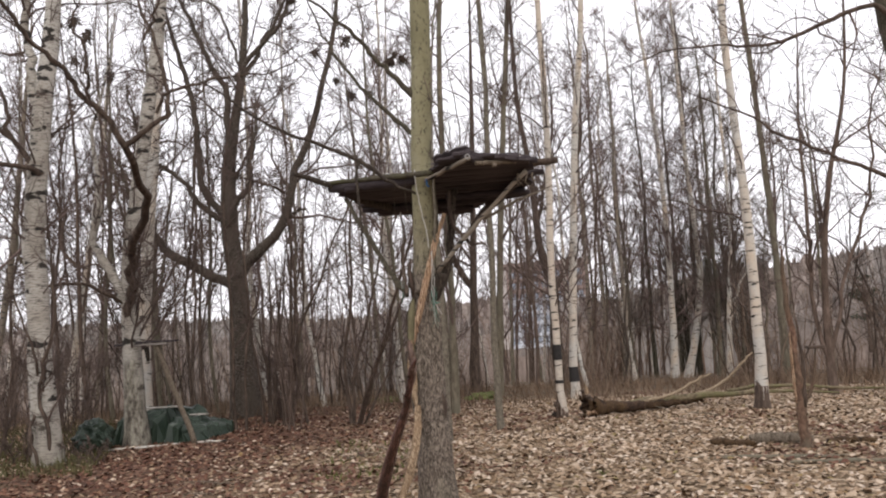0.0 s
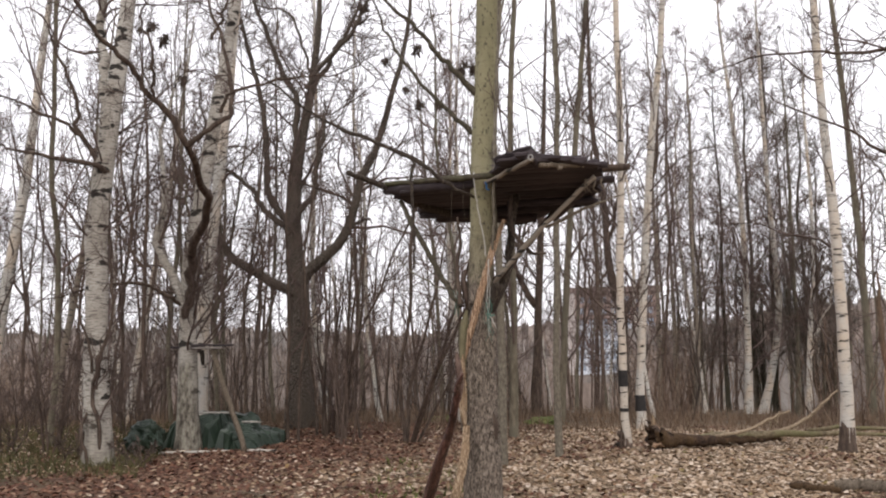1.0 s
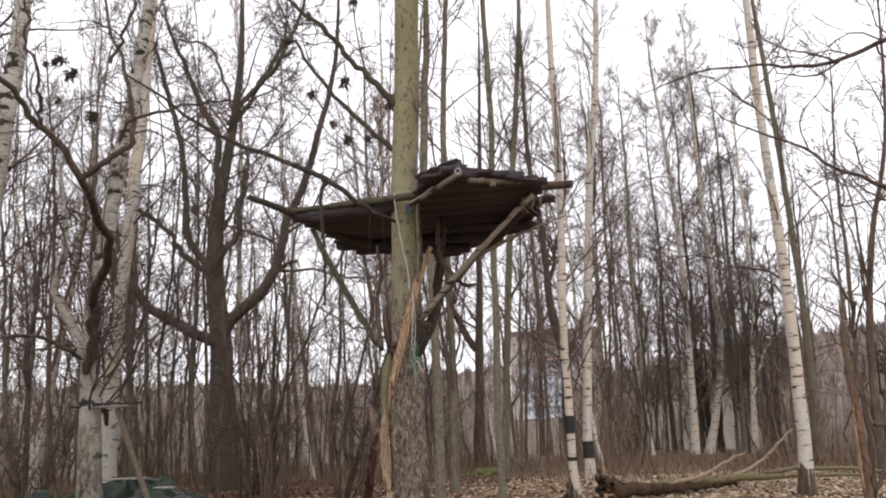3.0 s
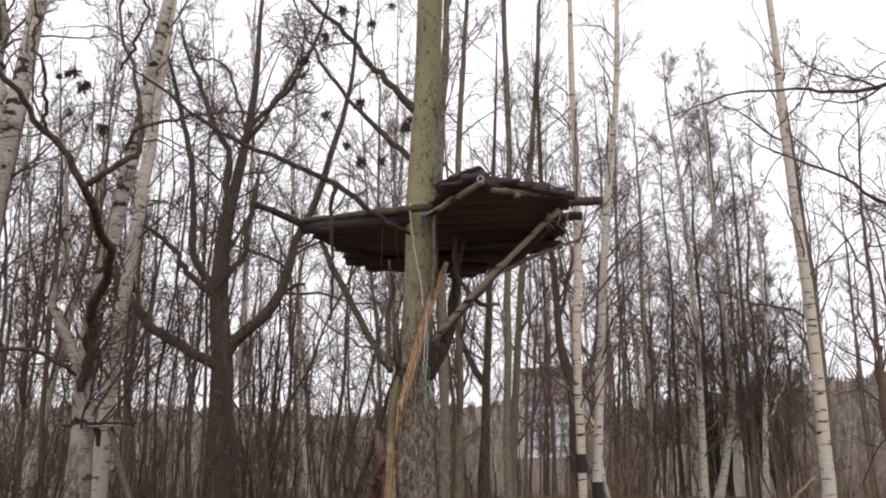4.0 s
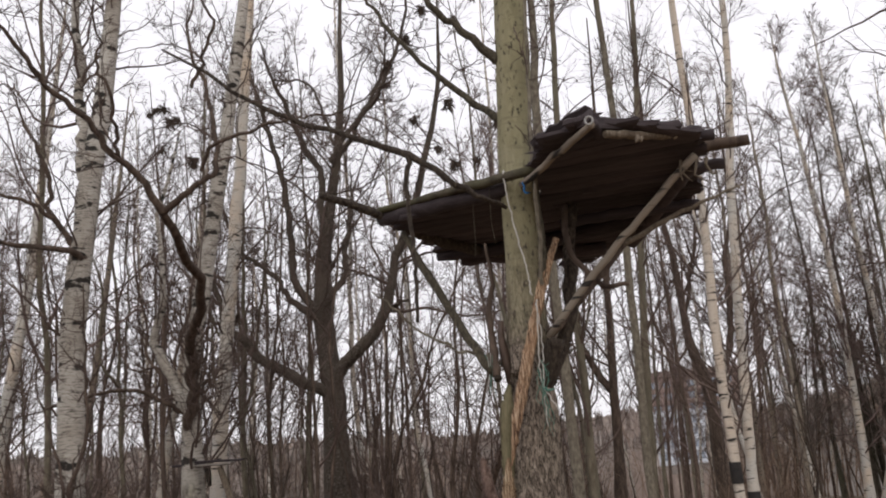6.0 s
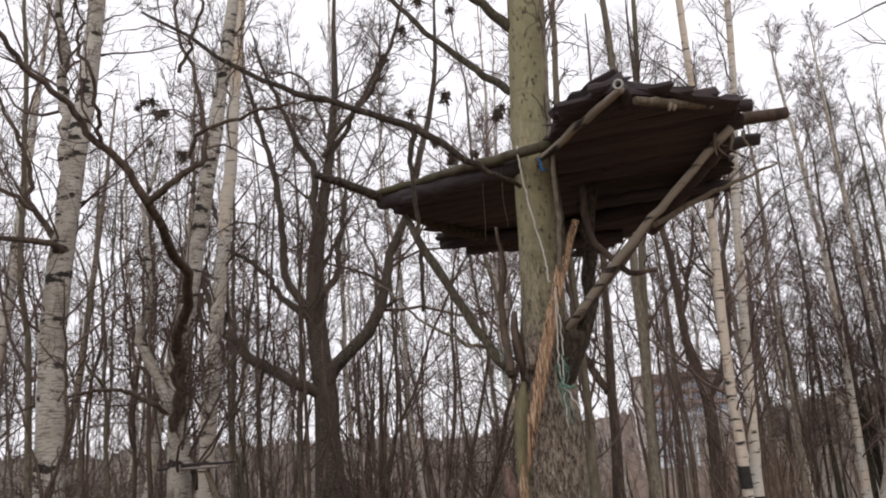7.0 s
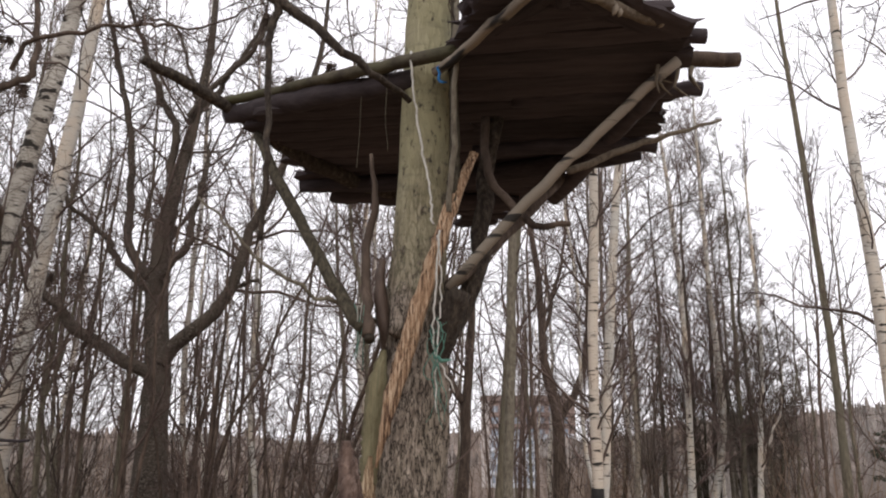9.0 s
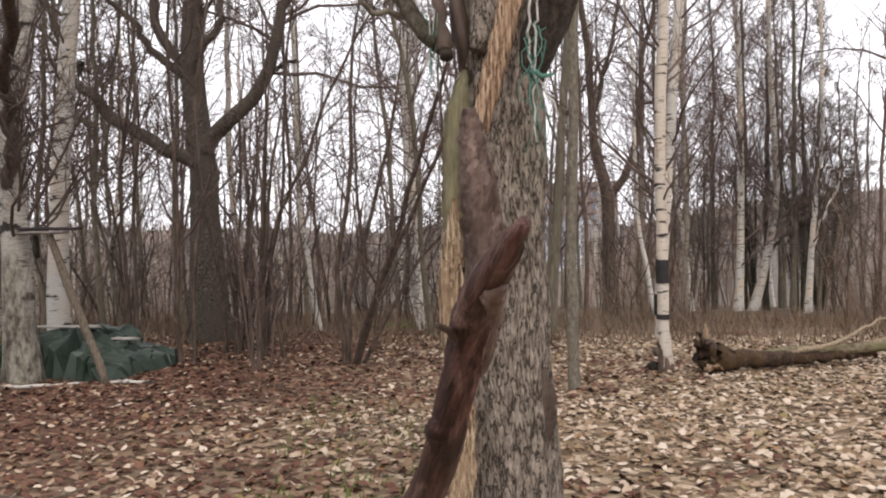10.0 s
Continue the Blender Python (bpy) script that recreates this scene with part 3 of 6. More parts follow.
def main_tree():
    ob = thing("platform_tree", "tall deciduous tree with furrowed lower bark and olive upper trunk", "tree", (*TREE, 0))
    zs = np.concatenate([np.linspace(-0.1, 4.6, 170), np.linspace(4.7, 13.5, 30)])
    prof_z = [-0.1, 0.25, 0.75, 1.2, 1.5, 1.7, 1.9, 2.1, 2.4, 2.75, 3.3, 4.0, 4.8, 7, 10, 13.5]
    prof_r = [0.215, 0.175, 0.158, 0.165, 0.16, 0.148, 0.126, 0.112, 0.106, 0.104, 0.103, 0.102, 0.1, 0.085, 0.06, 0.025]
    axis_z = [-0.1, 0.45, 0.77, 1.2, 1.5, 1.7, 1.9, 2.1, 2.35, 2.75, 3.4, 4.0, 4.6, 7, 10, 13.5]
    axis_x = [0.02, 0.0, 0.003, -0.035, -0.035, -0.025, -0.005, 0.0, 0.02, 0.035, 0.045, 0.095, 0.115, 0.2, 0.25, 0.3]
    sides = 64
    verts, n = [], len(zs)
    for z in zs:
        r, cx = np.interp(z, prof_z, prof_r), np.interp(z, axis_z, axis_x) - 0.04
        furrow = 0.02 * np.clip((2.7 - z) / 0.8, 0.12, 1)
        for k in range(sides):
            a = k * 2 * math.pi / sides
            c, s = math.cos(a), math.sin(a)
            rid = noise.noise(Vector((c * 4.5, s * 4.5, z * 2.4))) + 0.7 * noise.noise(Vector((c * 10, s * 10, z * 4.5 + 9)))
            lump = noise.noise(Vector((c * 1.2, s * 1.2, z * 1.4 + 30)))
            rr = r + furrow * rid + 0.01 * lump + 0.03 * max(0, 0.3 - z) * math.cos(a * 5 + 1)
            verts.append((cx + rr * c, rr * s, z))
    faces = [(j * sides + k, j * sides + (k + 1) % sides, (j + 1) * sides + (k + 1) % sides, (j + 1) * sides + k) for j in range(n - 1) for k in range(sides)]
    g = Geo()
    g.add(verts, faces)
    trunk = part("trunk", g, MAT_TRUNK, ob)
    rs = np.random.RandomState(4)
    cg = Geo()
    limbs = [
        ([(-0.02, 7.72, 3.62), (-0.2, 7.78, 3.8), (-0.49, 7.8, 4.12), (-0.79, 7.9, 4.53), (-1.02, 8.0, 4.96), (-1.3, 8.1, 5.7)], [0.026, 0.021, 0.018, 0.015, 0.01, 0.005]),
        ([(0.02, 7.66, 3.98), (-0.14, 7.63, 4.16), (-0.34, 7.6, 4.39), (-0.56, 7.5, 4.66), (-0.83, 7.4, 4.9), (-1.4, 7.2, 5.4)], [0.034, 0.027, 0.024, 0.02, 0.015, 0.007]),
        ([(0.0, 7.5, 2.98), (-0.17, 7.3, 3.06), (-0.47, 7.23, 3.29), (-0.85, 7.15, 3.47), (-1.25, 7.05, 3.66), (-1.9, 6.9, 4.15)], [0.012, 0.017, 0.019, 0.017, 0.014, 0.007]),
        ([(0.1, 7.7, 4.9), (0.5, 7.9, 5.6), (0.9, 8.1, 6.6)], [0.035, 0.025, 0.01]),
        ([(0.1, 7.7, 5.6), (-0.4, 7.9, 6.2), (-0.9, 8.2, 7.2)], [0.035, 0.025, 0.01]),
        ([(-0.47, 7.23, 3.29), (-0.5, 7.22, 3.1), (-0.47, 7.2, 2.7), (-0.48, 7.216, 2.335)], [0.016, 0.013, 0.012, 0.009]),
        ([(-0.1, 7.66, 2.1), (-0.3, 7.65, 2.19), (-0.46, 7.62, 2.26), (-0.64, 7.56, 2.4), (-0.85, 7.5, 2.6)], [0.012, 0.0095, 0.008, 0.007, 0.004]),
    ]
    for i, (pts, rr) in enumerate(limbs):
        pts = rel(TREE, pts)
        part("limb", rod(pts, rr, 26, 10, 0.003 if i == 5 else 0.007, i + 3), MAT_OLIVE if i == 6 else MAT_LIMB if i in (2, 5) else MAT_GREENPOLE, ob, "dark bare branch" if i in (2, 5) else "")
        if i in (0, 1, 2, 3, 4):
            lp, lr = stem_line(rs, pts, rr, 9, 0.01)
            A, B, C = spread(rs, lp[None], lr[None], np.array([2.6]), 8, 0.4, 0.99, (25, 65), 0.26, 7, 0.03, 0.24, tip=0.003)
            A2, B2, C2 = spread(rs, A, B, C, 5, 0.2, 0.98, (25, 65), 0.5, 5, 0.0, 0.25, tip=0.0024)
            cg.tubes(A, B, 5)
            cg.tubes(A2, B2, 3)
    P, R = stem_line(rs, [(0.06, 0, 4.7), (0.2, 0, 9), (0.26, 0, 13.5)], [0.1, 0.07, 0.025], 10, 0)
    A, B, C = spread(rs, P[None], R[None], np.array([9.0]), 22, 0.05, 0.98, (30, 60), 0.3, 6, 0.1, tip=0.006)
    A2, B2, C2 = spread(rs, A, B, C, 6, 0.2, 0.98, (25, 60), 0.4, 4, tip=0.004)
    cg.tubes(A, B, 5)
    cg.tubes(A2, B2, 3)
    lp, lr = stem_line(rs, rel(TREE, [(0.185, 7.45, 2.85), (0.2, 7.47, 3.6), (0.23, 7.55, 4.3), (0.33, 7.7, 5.5)]), [0.018, 0.018, 0.016, 0.012], 12, 0)
    A, B, C = spread(rs, lp[None], lr[None], np.array([1.6]), 16, 0.15, 0.98, (30, 75), 0.22, 6, 0.04, 0.28, tip=0.0025)
    A2, B2, C2 = spread(rs, A, B, C, 4, 0.2, 0.98, (25, 70), 0.5, 4, 0.02, 0.28, tip=0.002)
    cg.tubes(A, B, 5)
    cg.tubes(A2, B2, 3)
    part("crown", cg, MAT_TWIG, ob)
    # second, thinner stem beside the trunk, sawn-off stubs and burls
    part("side_stem", rod(rel(TREE, [(0.16, 7.48, 2.5), (0.185, 7.45, 2.85), (0.19, 7.43, 3.2), (0.2, 7.47, 3.6), (0.23, 7.55, 4.3), (0.33, 7.7, 5.5), (0.45, 7.9, 7.5)]), [0.012, 0.011, 0.0105, 0.0105, 0.01, 0.009, 0.006], 34, 9, 0.004, 21), MAT_OLIVE, ob)
    part("stub", rod(rel(TREE, [(0.0, 7.68, 2.34), (-0.035, 7.585, 2.14), (-0.05, 7.55, 2.04)]), [0.06, 0.042, 0.026], 8, 12, 0.003, 22), MAT_TRUNK, trunk, "sawn-off side branch stub")
    part("stub", rod(rel(TREE, [(-0.06, 7.68, 1.95), (-0.11, 7.62, 2.1), (-0.12, 7.6, 2.35)]), [0.04, 0.034, 0.014], 8, 10, 0.004, 23), MAT_WETDARK, trunk, "broken red-brown stub")
    part("stub", rod(rel(TREE, [(0.06, 7.68, 1.98), (0.14, 7.61, 2.12), (0.185, 7.58, 2.22)]), [0.07, 0.058, 0.045], 8, 12, 0.006, 24), MAT_LIMB, trunk, "dark sawn branch stub")
    part("stub", rod(rel(TREE, [(0.08, 7.74, 2.0), (0.22, 7.8, 2.3), (0.27, 7.86, 2.65), (0.33, 7.9, 3.05)]), [0.06, 0.045, 0.036, 0.034], 10, 10, 0.008, 25), MAT_LIMB, trunk, "dark upright limb under the platform")
    # torn wood: an orange split strip down the front, the open wound and a yellow splinter that hangs from it
    part("torn_strip", splinter(rel(TREE, [(0.25, 7.58, 2.78), (0.17, 7.5, 2.55), (0.1, 7.46, 2.3), (0.02, 7.44, 2.02), (-0.035, 7.42, 1.8), (-0.085, 7.42, 1.56)]), [0.016, 0.026, 0.029, 0.032, 0.028, 0.004], 31), MAT_TORN, trunk, "torn orange strip of bare wood")
    part("torn_strip", splinter(rel(TREE, [(0.16, 7.5, 2.5), (0.18, 7.52, 2.75), (0.17, 7.55, 3.1), (0.17, 7.56, 3.5)]), [0.02, 0.018, 0.014, 0.008], 32), MAT_GREENPOLE, trunk)
    part("wound", splinter(rel(TREE, [(-0.125, 7.52, 1.6), (-0.132, 7.515, 1.47), (-0.137, 7.51, 1.36), (-0.135, 7.51, 1.22), (-0.12, 7.515, 1.0)]), [0.006, 0.026, 0.036, 0.038, 0.014], 33), MAT_YELLOW, trunk, "open wound of yellow bare wood")
    part("bare_patch", splinter(rel(TREE, [(-0.095, 7.565, 1.99), (-0.118, 7.55, 1.87), (-0.132, 7.55, 1.7), (-0.138, 7.55, 1.55), (-0.145, 7.555, 1.38)]), [0.008, 0.03, 0.034, 0.03, 0.01], 36), MAT_ALGAE, trunk, "patch of smooth olive-green wood without bark")
    part("torn_strip", splinter(rel(TREE, [(-0.1, 7.49, 1.0), (-0.11, 7.44, 0.75), (-0.17, 7.35, 0.45), (-0.26, 7.3, 0.2), (-0.3, 7.28, 0.02)]), [0.024, 0.032, 0.034, 0.028, 0.016], 34), MAT_YELLOW, trunk, "yellow splinter hanging from the wound")
    part("scar", splinter(rel(TREE, [(0.12, 7.6, 1.09), (0.127, 7.595, 1.0), (0.127, 7.595, 0.92), (0.12, 7.6, 0.84)]), [0.006, 0.024, 0.02, 0.005], 37), MAT_DARKBARK, trunk, "dark scar in the bark")
    return ob


def splinter(pts, widths, seed):
    """A flattened, frayed strip of split wood."""
    rs = np.random.RandomState(seed)
    n, sides = 40, 18
    P, W = curve_points(pts, n), radii_along(widths, n)
    g = Geo()
    g.tubes(P[None], W[None], sides)
    v = g.v[0].reshape(n, sides, 3) - P[:, None]
    v[..., 1] *= 0.55
    groove = 1 + 0.24 * rs.normal(0, 1, sides)[None, :, None] + 0.13 * rs.normal(0, 1, (n, sides, 1))
    g.v[0] = (P[:, None] + v * groove).reshape(-1, 3)
    for ring in (0, n - 1):
        g.f.append(np.array([list(range(ring * sides, (ring + 1) * sides))]))
    return g


platform_tree = main_tree()


# ---- the platform in the tree ----
def board(length, width, thick, seed):
    """A rough split board along x, its end at the origin, with waney edges and worn corners."""
    rs = np.random.RandomState(seed)
    n, prof = 9, 8
    half = np.array([(-0.5, -0.25), (-0.32, -0.5), (0.32, -0.5), (0.5, -0.25), (0.5, 0.25), (0.3, 0.5), (-0.3, 0.5), (-0.5, 0.25)])
    v = []
    for i, x in enumerate(np.linspace(0, length, n)):
        wv = width * (1 + rs.normal(0, 0.05)) * (rs.uniform(0.75, 1.0) if i in (0, n - 1) else 1)
        off = rs.normal(0, 0.0035, 2)
        for a, b in half:
            jag = rs.normal(0, 0.022) if i in (0, n - 1) else 0
            v.append((x + jag, a * wv + off[0], b * thick * (1 + rs.normal(0, 0.1)) + off[1] * 0.6))
    f = [(i * prof + k, (i + 1) * prof + k, (i + 1) * prof + (k + 1) % prof, i * prof + (k + 1) % prof) for i in range(n - 1) for k in range(prof)]
    g = Geo()
    g.add(v, f)
    g.f.append(np.array([list(range(prof))]))
    g.f.append(np.array([list(range((n - 1) * prof, n * prof))[::-1]]))
    return g


def platform():
    ob = thing("tree_platform", "dark weathered wooden platform of rough boards and logs in a tree", "platform", (0.1, 7.9, 3.0))
    O = (0.1, 7.9, 3.0)

    def loc(pts):
        return [(x - O[0], y - O[1], z - O[2]) for x, y, z in pts]

    def under(y):
        """The height of the deck's underside: it sinks a little towards the back."""
        return 3.17 - 0.056 * (y - 7)

    ys = [6.94, 7.0, 7.07, 7.15, 7.27, 7.45, 7.6, 7.7, 7.8, 7.95, 8.15, 8.45, 8.6, 8.78, 8.85, 9.1, 9.3, 9.5]
    left = [0.54, 0.44, 0.35, 0.26, 0.24, 0.17, 0.05, -0.3, -0.58, -0.9, -0.82, -0.76, -0.76, -0.66, -0.38, -0.12, 0.0, 0.08]
    right = [0.6, 0.63, 0.71, 0.83, 0.99, 1.1, 1.1, 1.12, 1.08, 1.06, 1.05, 0.97, 0.76, 0.63, 0.58, 0.44, 0.24, 0.12]
    rs = np.random.RandomState(12)
    y, k = 6.96, 0
    while y < 9.42:
        w = rs.uniform(0.08, 0.13)
        yc = y + w / 2
        a, b = np.interp(yc, ys, left), np.interp(yc, ys, right)
        a, b = a + rs.uniform(-0.06, 0.05), b + rs.uniform(-0.06, 0.07)
        spans = [(a, b)]
        if 7.53 < yc < 7.86 and a < 0.1:
            spans = [(a, -0.08), (0.16, b)] if a < -0.15 else [(0.16, b)]
        elif yc >= 7.86 and b - a > 1.3 and k % 2:
            cut = rs.uniform(-0.1, 0.35)
            spans = [(a, cut), (cut + 0.01, b)]
        for a1, b1 in spans:
            th = rs.uniform(0.035, 0.055)
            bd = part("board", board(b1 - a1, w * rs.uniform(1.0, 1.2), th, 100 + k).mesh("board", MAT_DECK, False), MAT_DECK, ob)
            mid = (a1 + b1) / 2
            bd.matrix_basis = pose(mid - O[0], yc - O[1], under(yc) + th / 2 + rs.uniform(0, 0.012) - O[2], rs.normal(-4, 3), rs.normal(0, 0.6), -2.0 + rs.normal(0, 0.5)) @ pose(-(b1 - a1) / 2, 0, 0)
            k += 1
        y += w
    # boards laid along the two edges of the jutting corner; the first one tips up
    for (x0, y0), (x1, y1), w, lift, tip_up in (((0.27, 7.3), (0.61, 7.0), 0.17, 0.06, -38), ((0.57, 7.0), (1.06, 7.38), 0.1, 0.004, -4), ((0.3, 7.34), (0.62, 7.07), 0.09, 0.02, 6), ((0.62, 7.08), (1.04, 7.46), 0.1, 0.012, 3)):
        L = math.hypot(x1 - x0, y1 - y0)
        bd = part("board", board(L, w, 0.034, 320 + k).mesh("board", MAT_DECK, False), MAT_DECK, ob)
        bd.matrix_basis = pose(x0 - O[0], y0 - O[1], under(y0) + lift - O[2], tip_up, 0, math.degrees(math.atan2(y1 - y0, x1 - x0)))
        k += 1
    # boards standing on edge along both sides of the corner
    for (x0, y0, z0), (x1, y1, z1), w, tilt in (((0.24, 7.31, 3.25), (0.59, 6.925, 3.2), 0.085, 74), ((0.57, 6.935, 3.168), (1.0, 7.39, 3.222), 0.07, 80)):
        L = math.hypot(x1 - x0, y1 - y0)
        bd = part("board", board(L, w, 0.022, 350 + k).mesh("board", MAT_DECK, False), MAT_DECK, ob)
        bd.matrix_basis = pose(x0 - O[0], y0 - O[1], z0 - O[2], 0, 0, math.degrees(math.atan2(y1 - y0, x1 - x0))) @ pose(0, 0, 0, 0, -math.degrees(math.atan2(z1 - z0, L)), 0) @ pose(0, 0, 0, tilt, 0, 0)
        k += 1
    logs = [
        # front beam, mossy, before the trunk
        ("beam", [(-1.02, 8.0, 3.265), (-0.6, 7.8, 3.225), (-0.2, 7.61, 3.187), (0.2, 7.42, 3.15)], [0.026, 0.032, 0.035, 0.034], MAT_MOSSLOG, "mossy round front beam"),
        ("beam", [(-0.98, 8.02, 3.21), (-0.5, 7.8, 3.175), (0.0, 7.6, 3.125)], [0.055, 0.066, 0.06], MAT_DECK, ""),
        # pale pole from the trunk to the jutting corner
        ("pole", [(0.1, 7.5, 3.105), (0.3, 7.27, 3.122), (0.47, 7.06, 3.138), (0.59, 6.92, 3.148)], [0.026, 0.026, 0.024, 0.021], MAT_OLDPOLE, "birch pole at the jutting corner"),
        # dark log that sticks out past the far end of the front beam
        ("beam", [(-1.24, 7.64, 3.32), (-1.1, 7.8, 3.275), (-0.95, 7.98, 3.225), (-0.75, 8.25, 3.12), (-0.55, 8.5, 3.07), (-0.25, 8.85, 3.04)], [0.03, 0.037, 0.043, 0.052, 0.058, 0.05], MAT_LIMB, "dark protruding log"),
        ("beam", [(-0.79, 8.66, 3.075), (-0.3, 8.6, 3.045), (0.3, 8.5, 3.04), (1.0, 8.3, 3.05)], [0.055, 0.06, 0.06, 0.055], MAT_DECK, ""),
        ("beam", [(-0.64, 8.74, 3.045), (-0.1, 8.84, 3.03), (0.4, 8.95, 3.02)], [0.06, 0.062, 0.055], MAT_DECK, ""),
        # log ends at the other side
        ("beam", [(1.36, 7.77, 3.235), (0.9, 7.68, 3.21), (0.3, 7.64, 3.2)], [0.04, 0.045, 0.045], MAT_DARKBARK, "brown pole with its end sticking out"),
        ("beam", [(1.22, 7.86, 3.15), (0.8, 7.85, 3.14), (0.4, 7.86, 3.14)], [0.042, 0.045, 0.045], MAT_DECK, ""),
        ("beam", [(1.06, 8.12, 3.0), (0.75, 8.14, 3.03), (0.2, 8.2, 3.04)], [0.042, 0.045, 0.045], MAT_DECK, ""),
        ("beam", [(1.045, 7.57, 3.09), (1.02, 7.66, 3.08), (0.93, 7.9, 3.06), (0.78, 8.3, 3.03), (0.6, 8.8, 3.0)], [0.036, 0.042, 0.05, 0.055, 0.055], MAT_DECK, "dark cross beam"),
        ("beam", [(0.6, 6.93, 3.155), (0.6, 7.02, 3.14), (0.6, 7.12, 3.13)], [0.03, 0.032, 0.028], MAT_DECK, ""),
        ("beam", [(1.17, 7.5, 3.2), (0.85, 7.46, 3.21), (0.4, 7.44, 3.2)], [0.04, 0.045, 0.035], MAT_DECK, ""),
        ("pole", [(0.64, 6.99, 3.11), (0.83, 7.2, 3.145), (1.03, 7.4, 3.19)], [0.024, 0.027, 0.027], MAT_POLE, "pole with scraps of pale bark"),
        ("beam", [(1.1, 7.42, 3.2), (0.8, 7.3, 3.195), (0.55, 7.16, 3.18)], [0.036, 0.04, 0.03], MAT_DECK, ""),
        # braces down to the trunk
        ("brace", [(1.06, 7.52, 3.11), (0.75, 7.53, 2.83), (0.5, 7.54, 2.6), (0.15, 7.56, 2.22)], [0.03, 0.027, 0.025, 0.024], MAT_OLDPOLE, "pale birch brace"),
        ("brace", [(1.3, 7.9, 3.02), (0.95, 7.78, 2.88), (0.62, 7.62, 2.7)], [0.008, 0.016, 0.022], MAT_POLE, ""),
        ("brace", [(0.62, 8.5, 3.0), (0.42, 8.1, 2.65), (0.15, 7.65, 2.25)], [0.036, 0.036, 0.034], MAT_DARKBARK, "dark brace"),
        ("brace", [(-0.82, 8.0, 3.09), (-0.645, 7.875, 2.795), (-0.468, 7.75, 2.5), (-0.31, 7.64, 2.25), (-0.17, 7.535, 2.06)], [0.03, 0.034, 0.034, 0.035, 0.034], MAT_GREENPOLE, "greenish bent brace"),
        ("brace", [(0.62, 7.55, 2.46), (0.46, 7.62, 2.5), (0.3, 7.7, 2.75), (0.28, 7.85, 3.05)], [0.014, 0.02, 0.022, 0.024], MAT_DARKBARK, ""),
        ("prop", [(-0.2, 7.72, 2.85), (-0.165, 7.7, 2.62), (-0.2, 7.66, 2.42), (-0.175, 7.595, 2.2), (-0.14, 7.505, 2.03)], [0.012, 0.02, 0.022, 0.026, 0.03], MAT_DARKBARK, "bent hanging prop with a dark sawn end"),
    ]
    made = {}
    for i, (nm, pts, rr, mat, lab) in enumerate(logs):
        made[lab] = part(nm, rod(loc(pts), [r * 0.78 for r in rr], 15, 10, 0.004, 40 + i), mat, ob, lab)
    part("sawn_end", rod(loc([(-0.1405, 7.507, 2.033), (-0.1365, 7.497, 2.014)]), [0.0195, 0.0195], 2, 10, 0, 80), MAT_CUT, made["bent hanging prop with a dark sawn end"], "hollow dark sawn end")
    # frayed bark where the pale brace was cut
    for i in range(6):
        x, y, drop = rs.uniform(0.98, 1.12), rs.uniform(7.49, 7.56), rs.uniform(0.04, 0.15)
        part("bark_shred", rod(loc([(x, y, 3.09), (x + rs.normal(0, 0.015), y - 0.01, 3.09 - drop * 0.6), (x + rs.normal(0, 0.03), y - 0.01, 3.09 - drop)]), [0.009, 0.007, 0.002], 5, 5, 0.003, 90 + i), MAT_POLE, made["pale birch brace"])
    for x, y, z, drop in ((0.78, 7.14, 3.135, 0.05), (0.8, 7.165, 3.135, 0.035), (0.97, 7.335, 3.175, 0.03), (1.0, 7.36, 3.18, 0.022)):
        part("bark_shred", rod(loc([(x, y, z), (x + 0.004, y - 0.012, z - drop * 0.5), (x - 0.004, y - 0.012, z - drop)]), [0.014, 0.012, 0.004], 5, 6, 0.003, int(x * 100)), MAT_OLDPOLE, made["pole with scraps of pale bark"])
    g = Geo()
    a = np.linspace(0, 2 * np.pi, 21)
    g.tubes(np.stack([0.58 - O[0] + 0.018 * np.cos(a), np.full(21, 6.88 - O[1]), 3.15 - O[2] + 0.021 * np.sin(a)], 1)[None], np.full((1, 21), 0.006), 7)
    part("shackle_ring", g, MAT_STEEL, made["birch pole at the jutting corner"], "galvanised ring at the corner")
    return ob


platform()


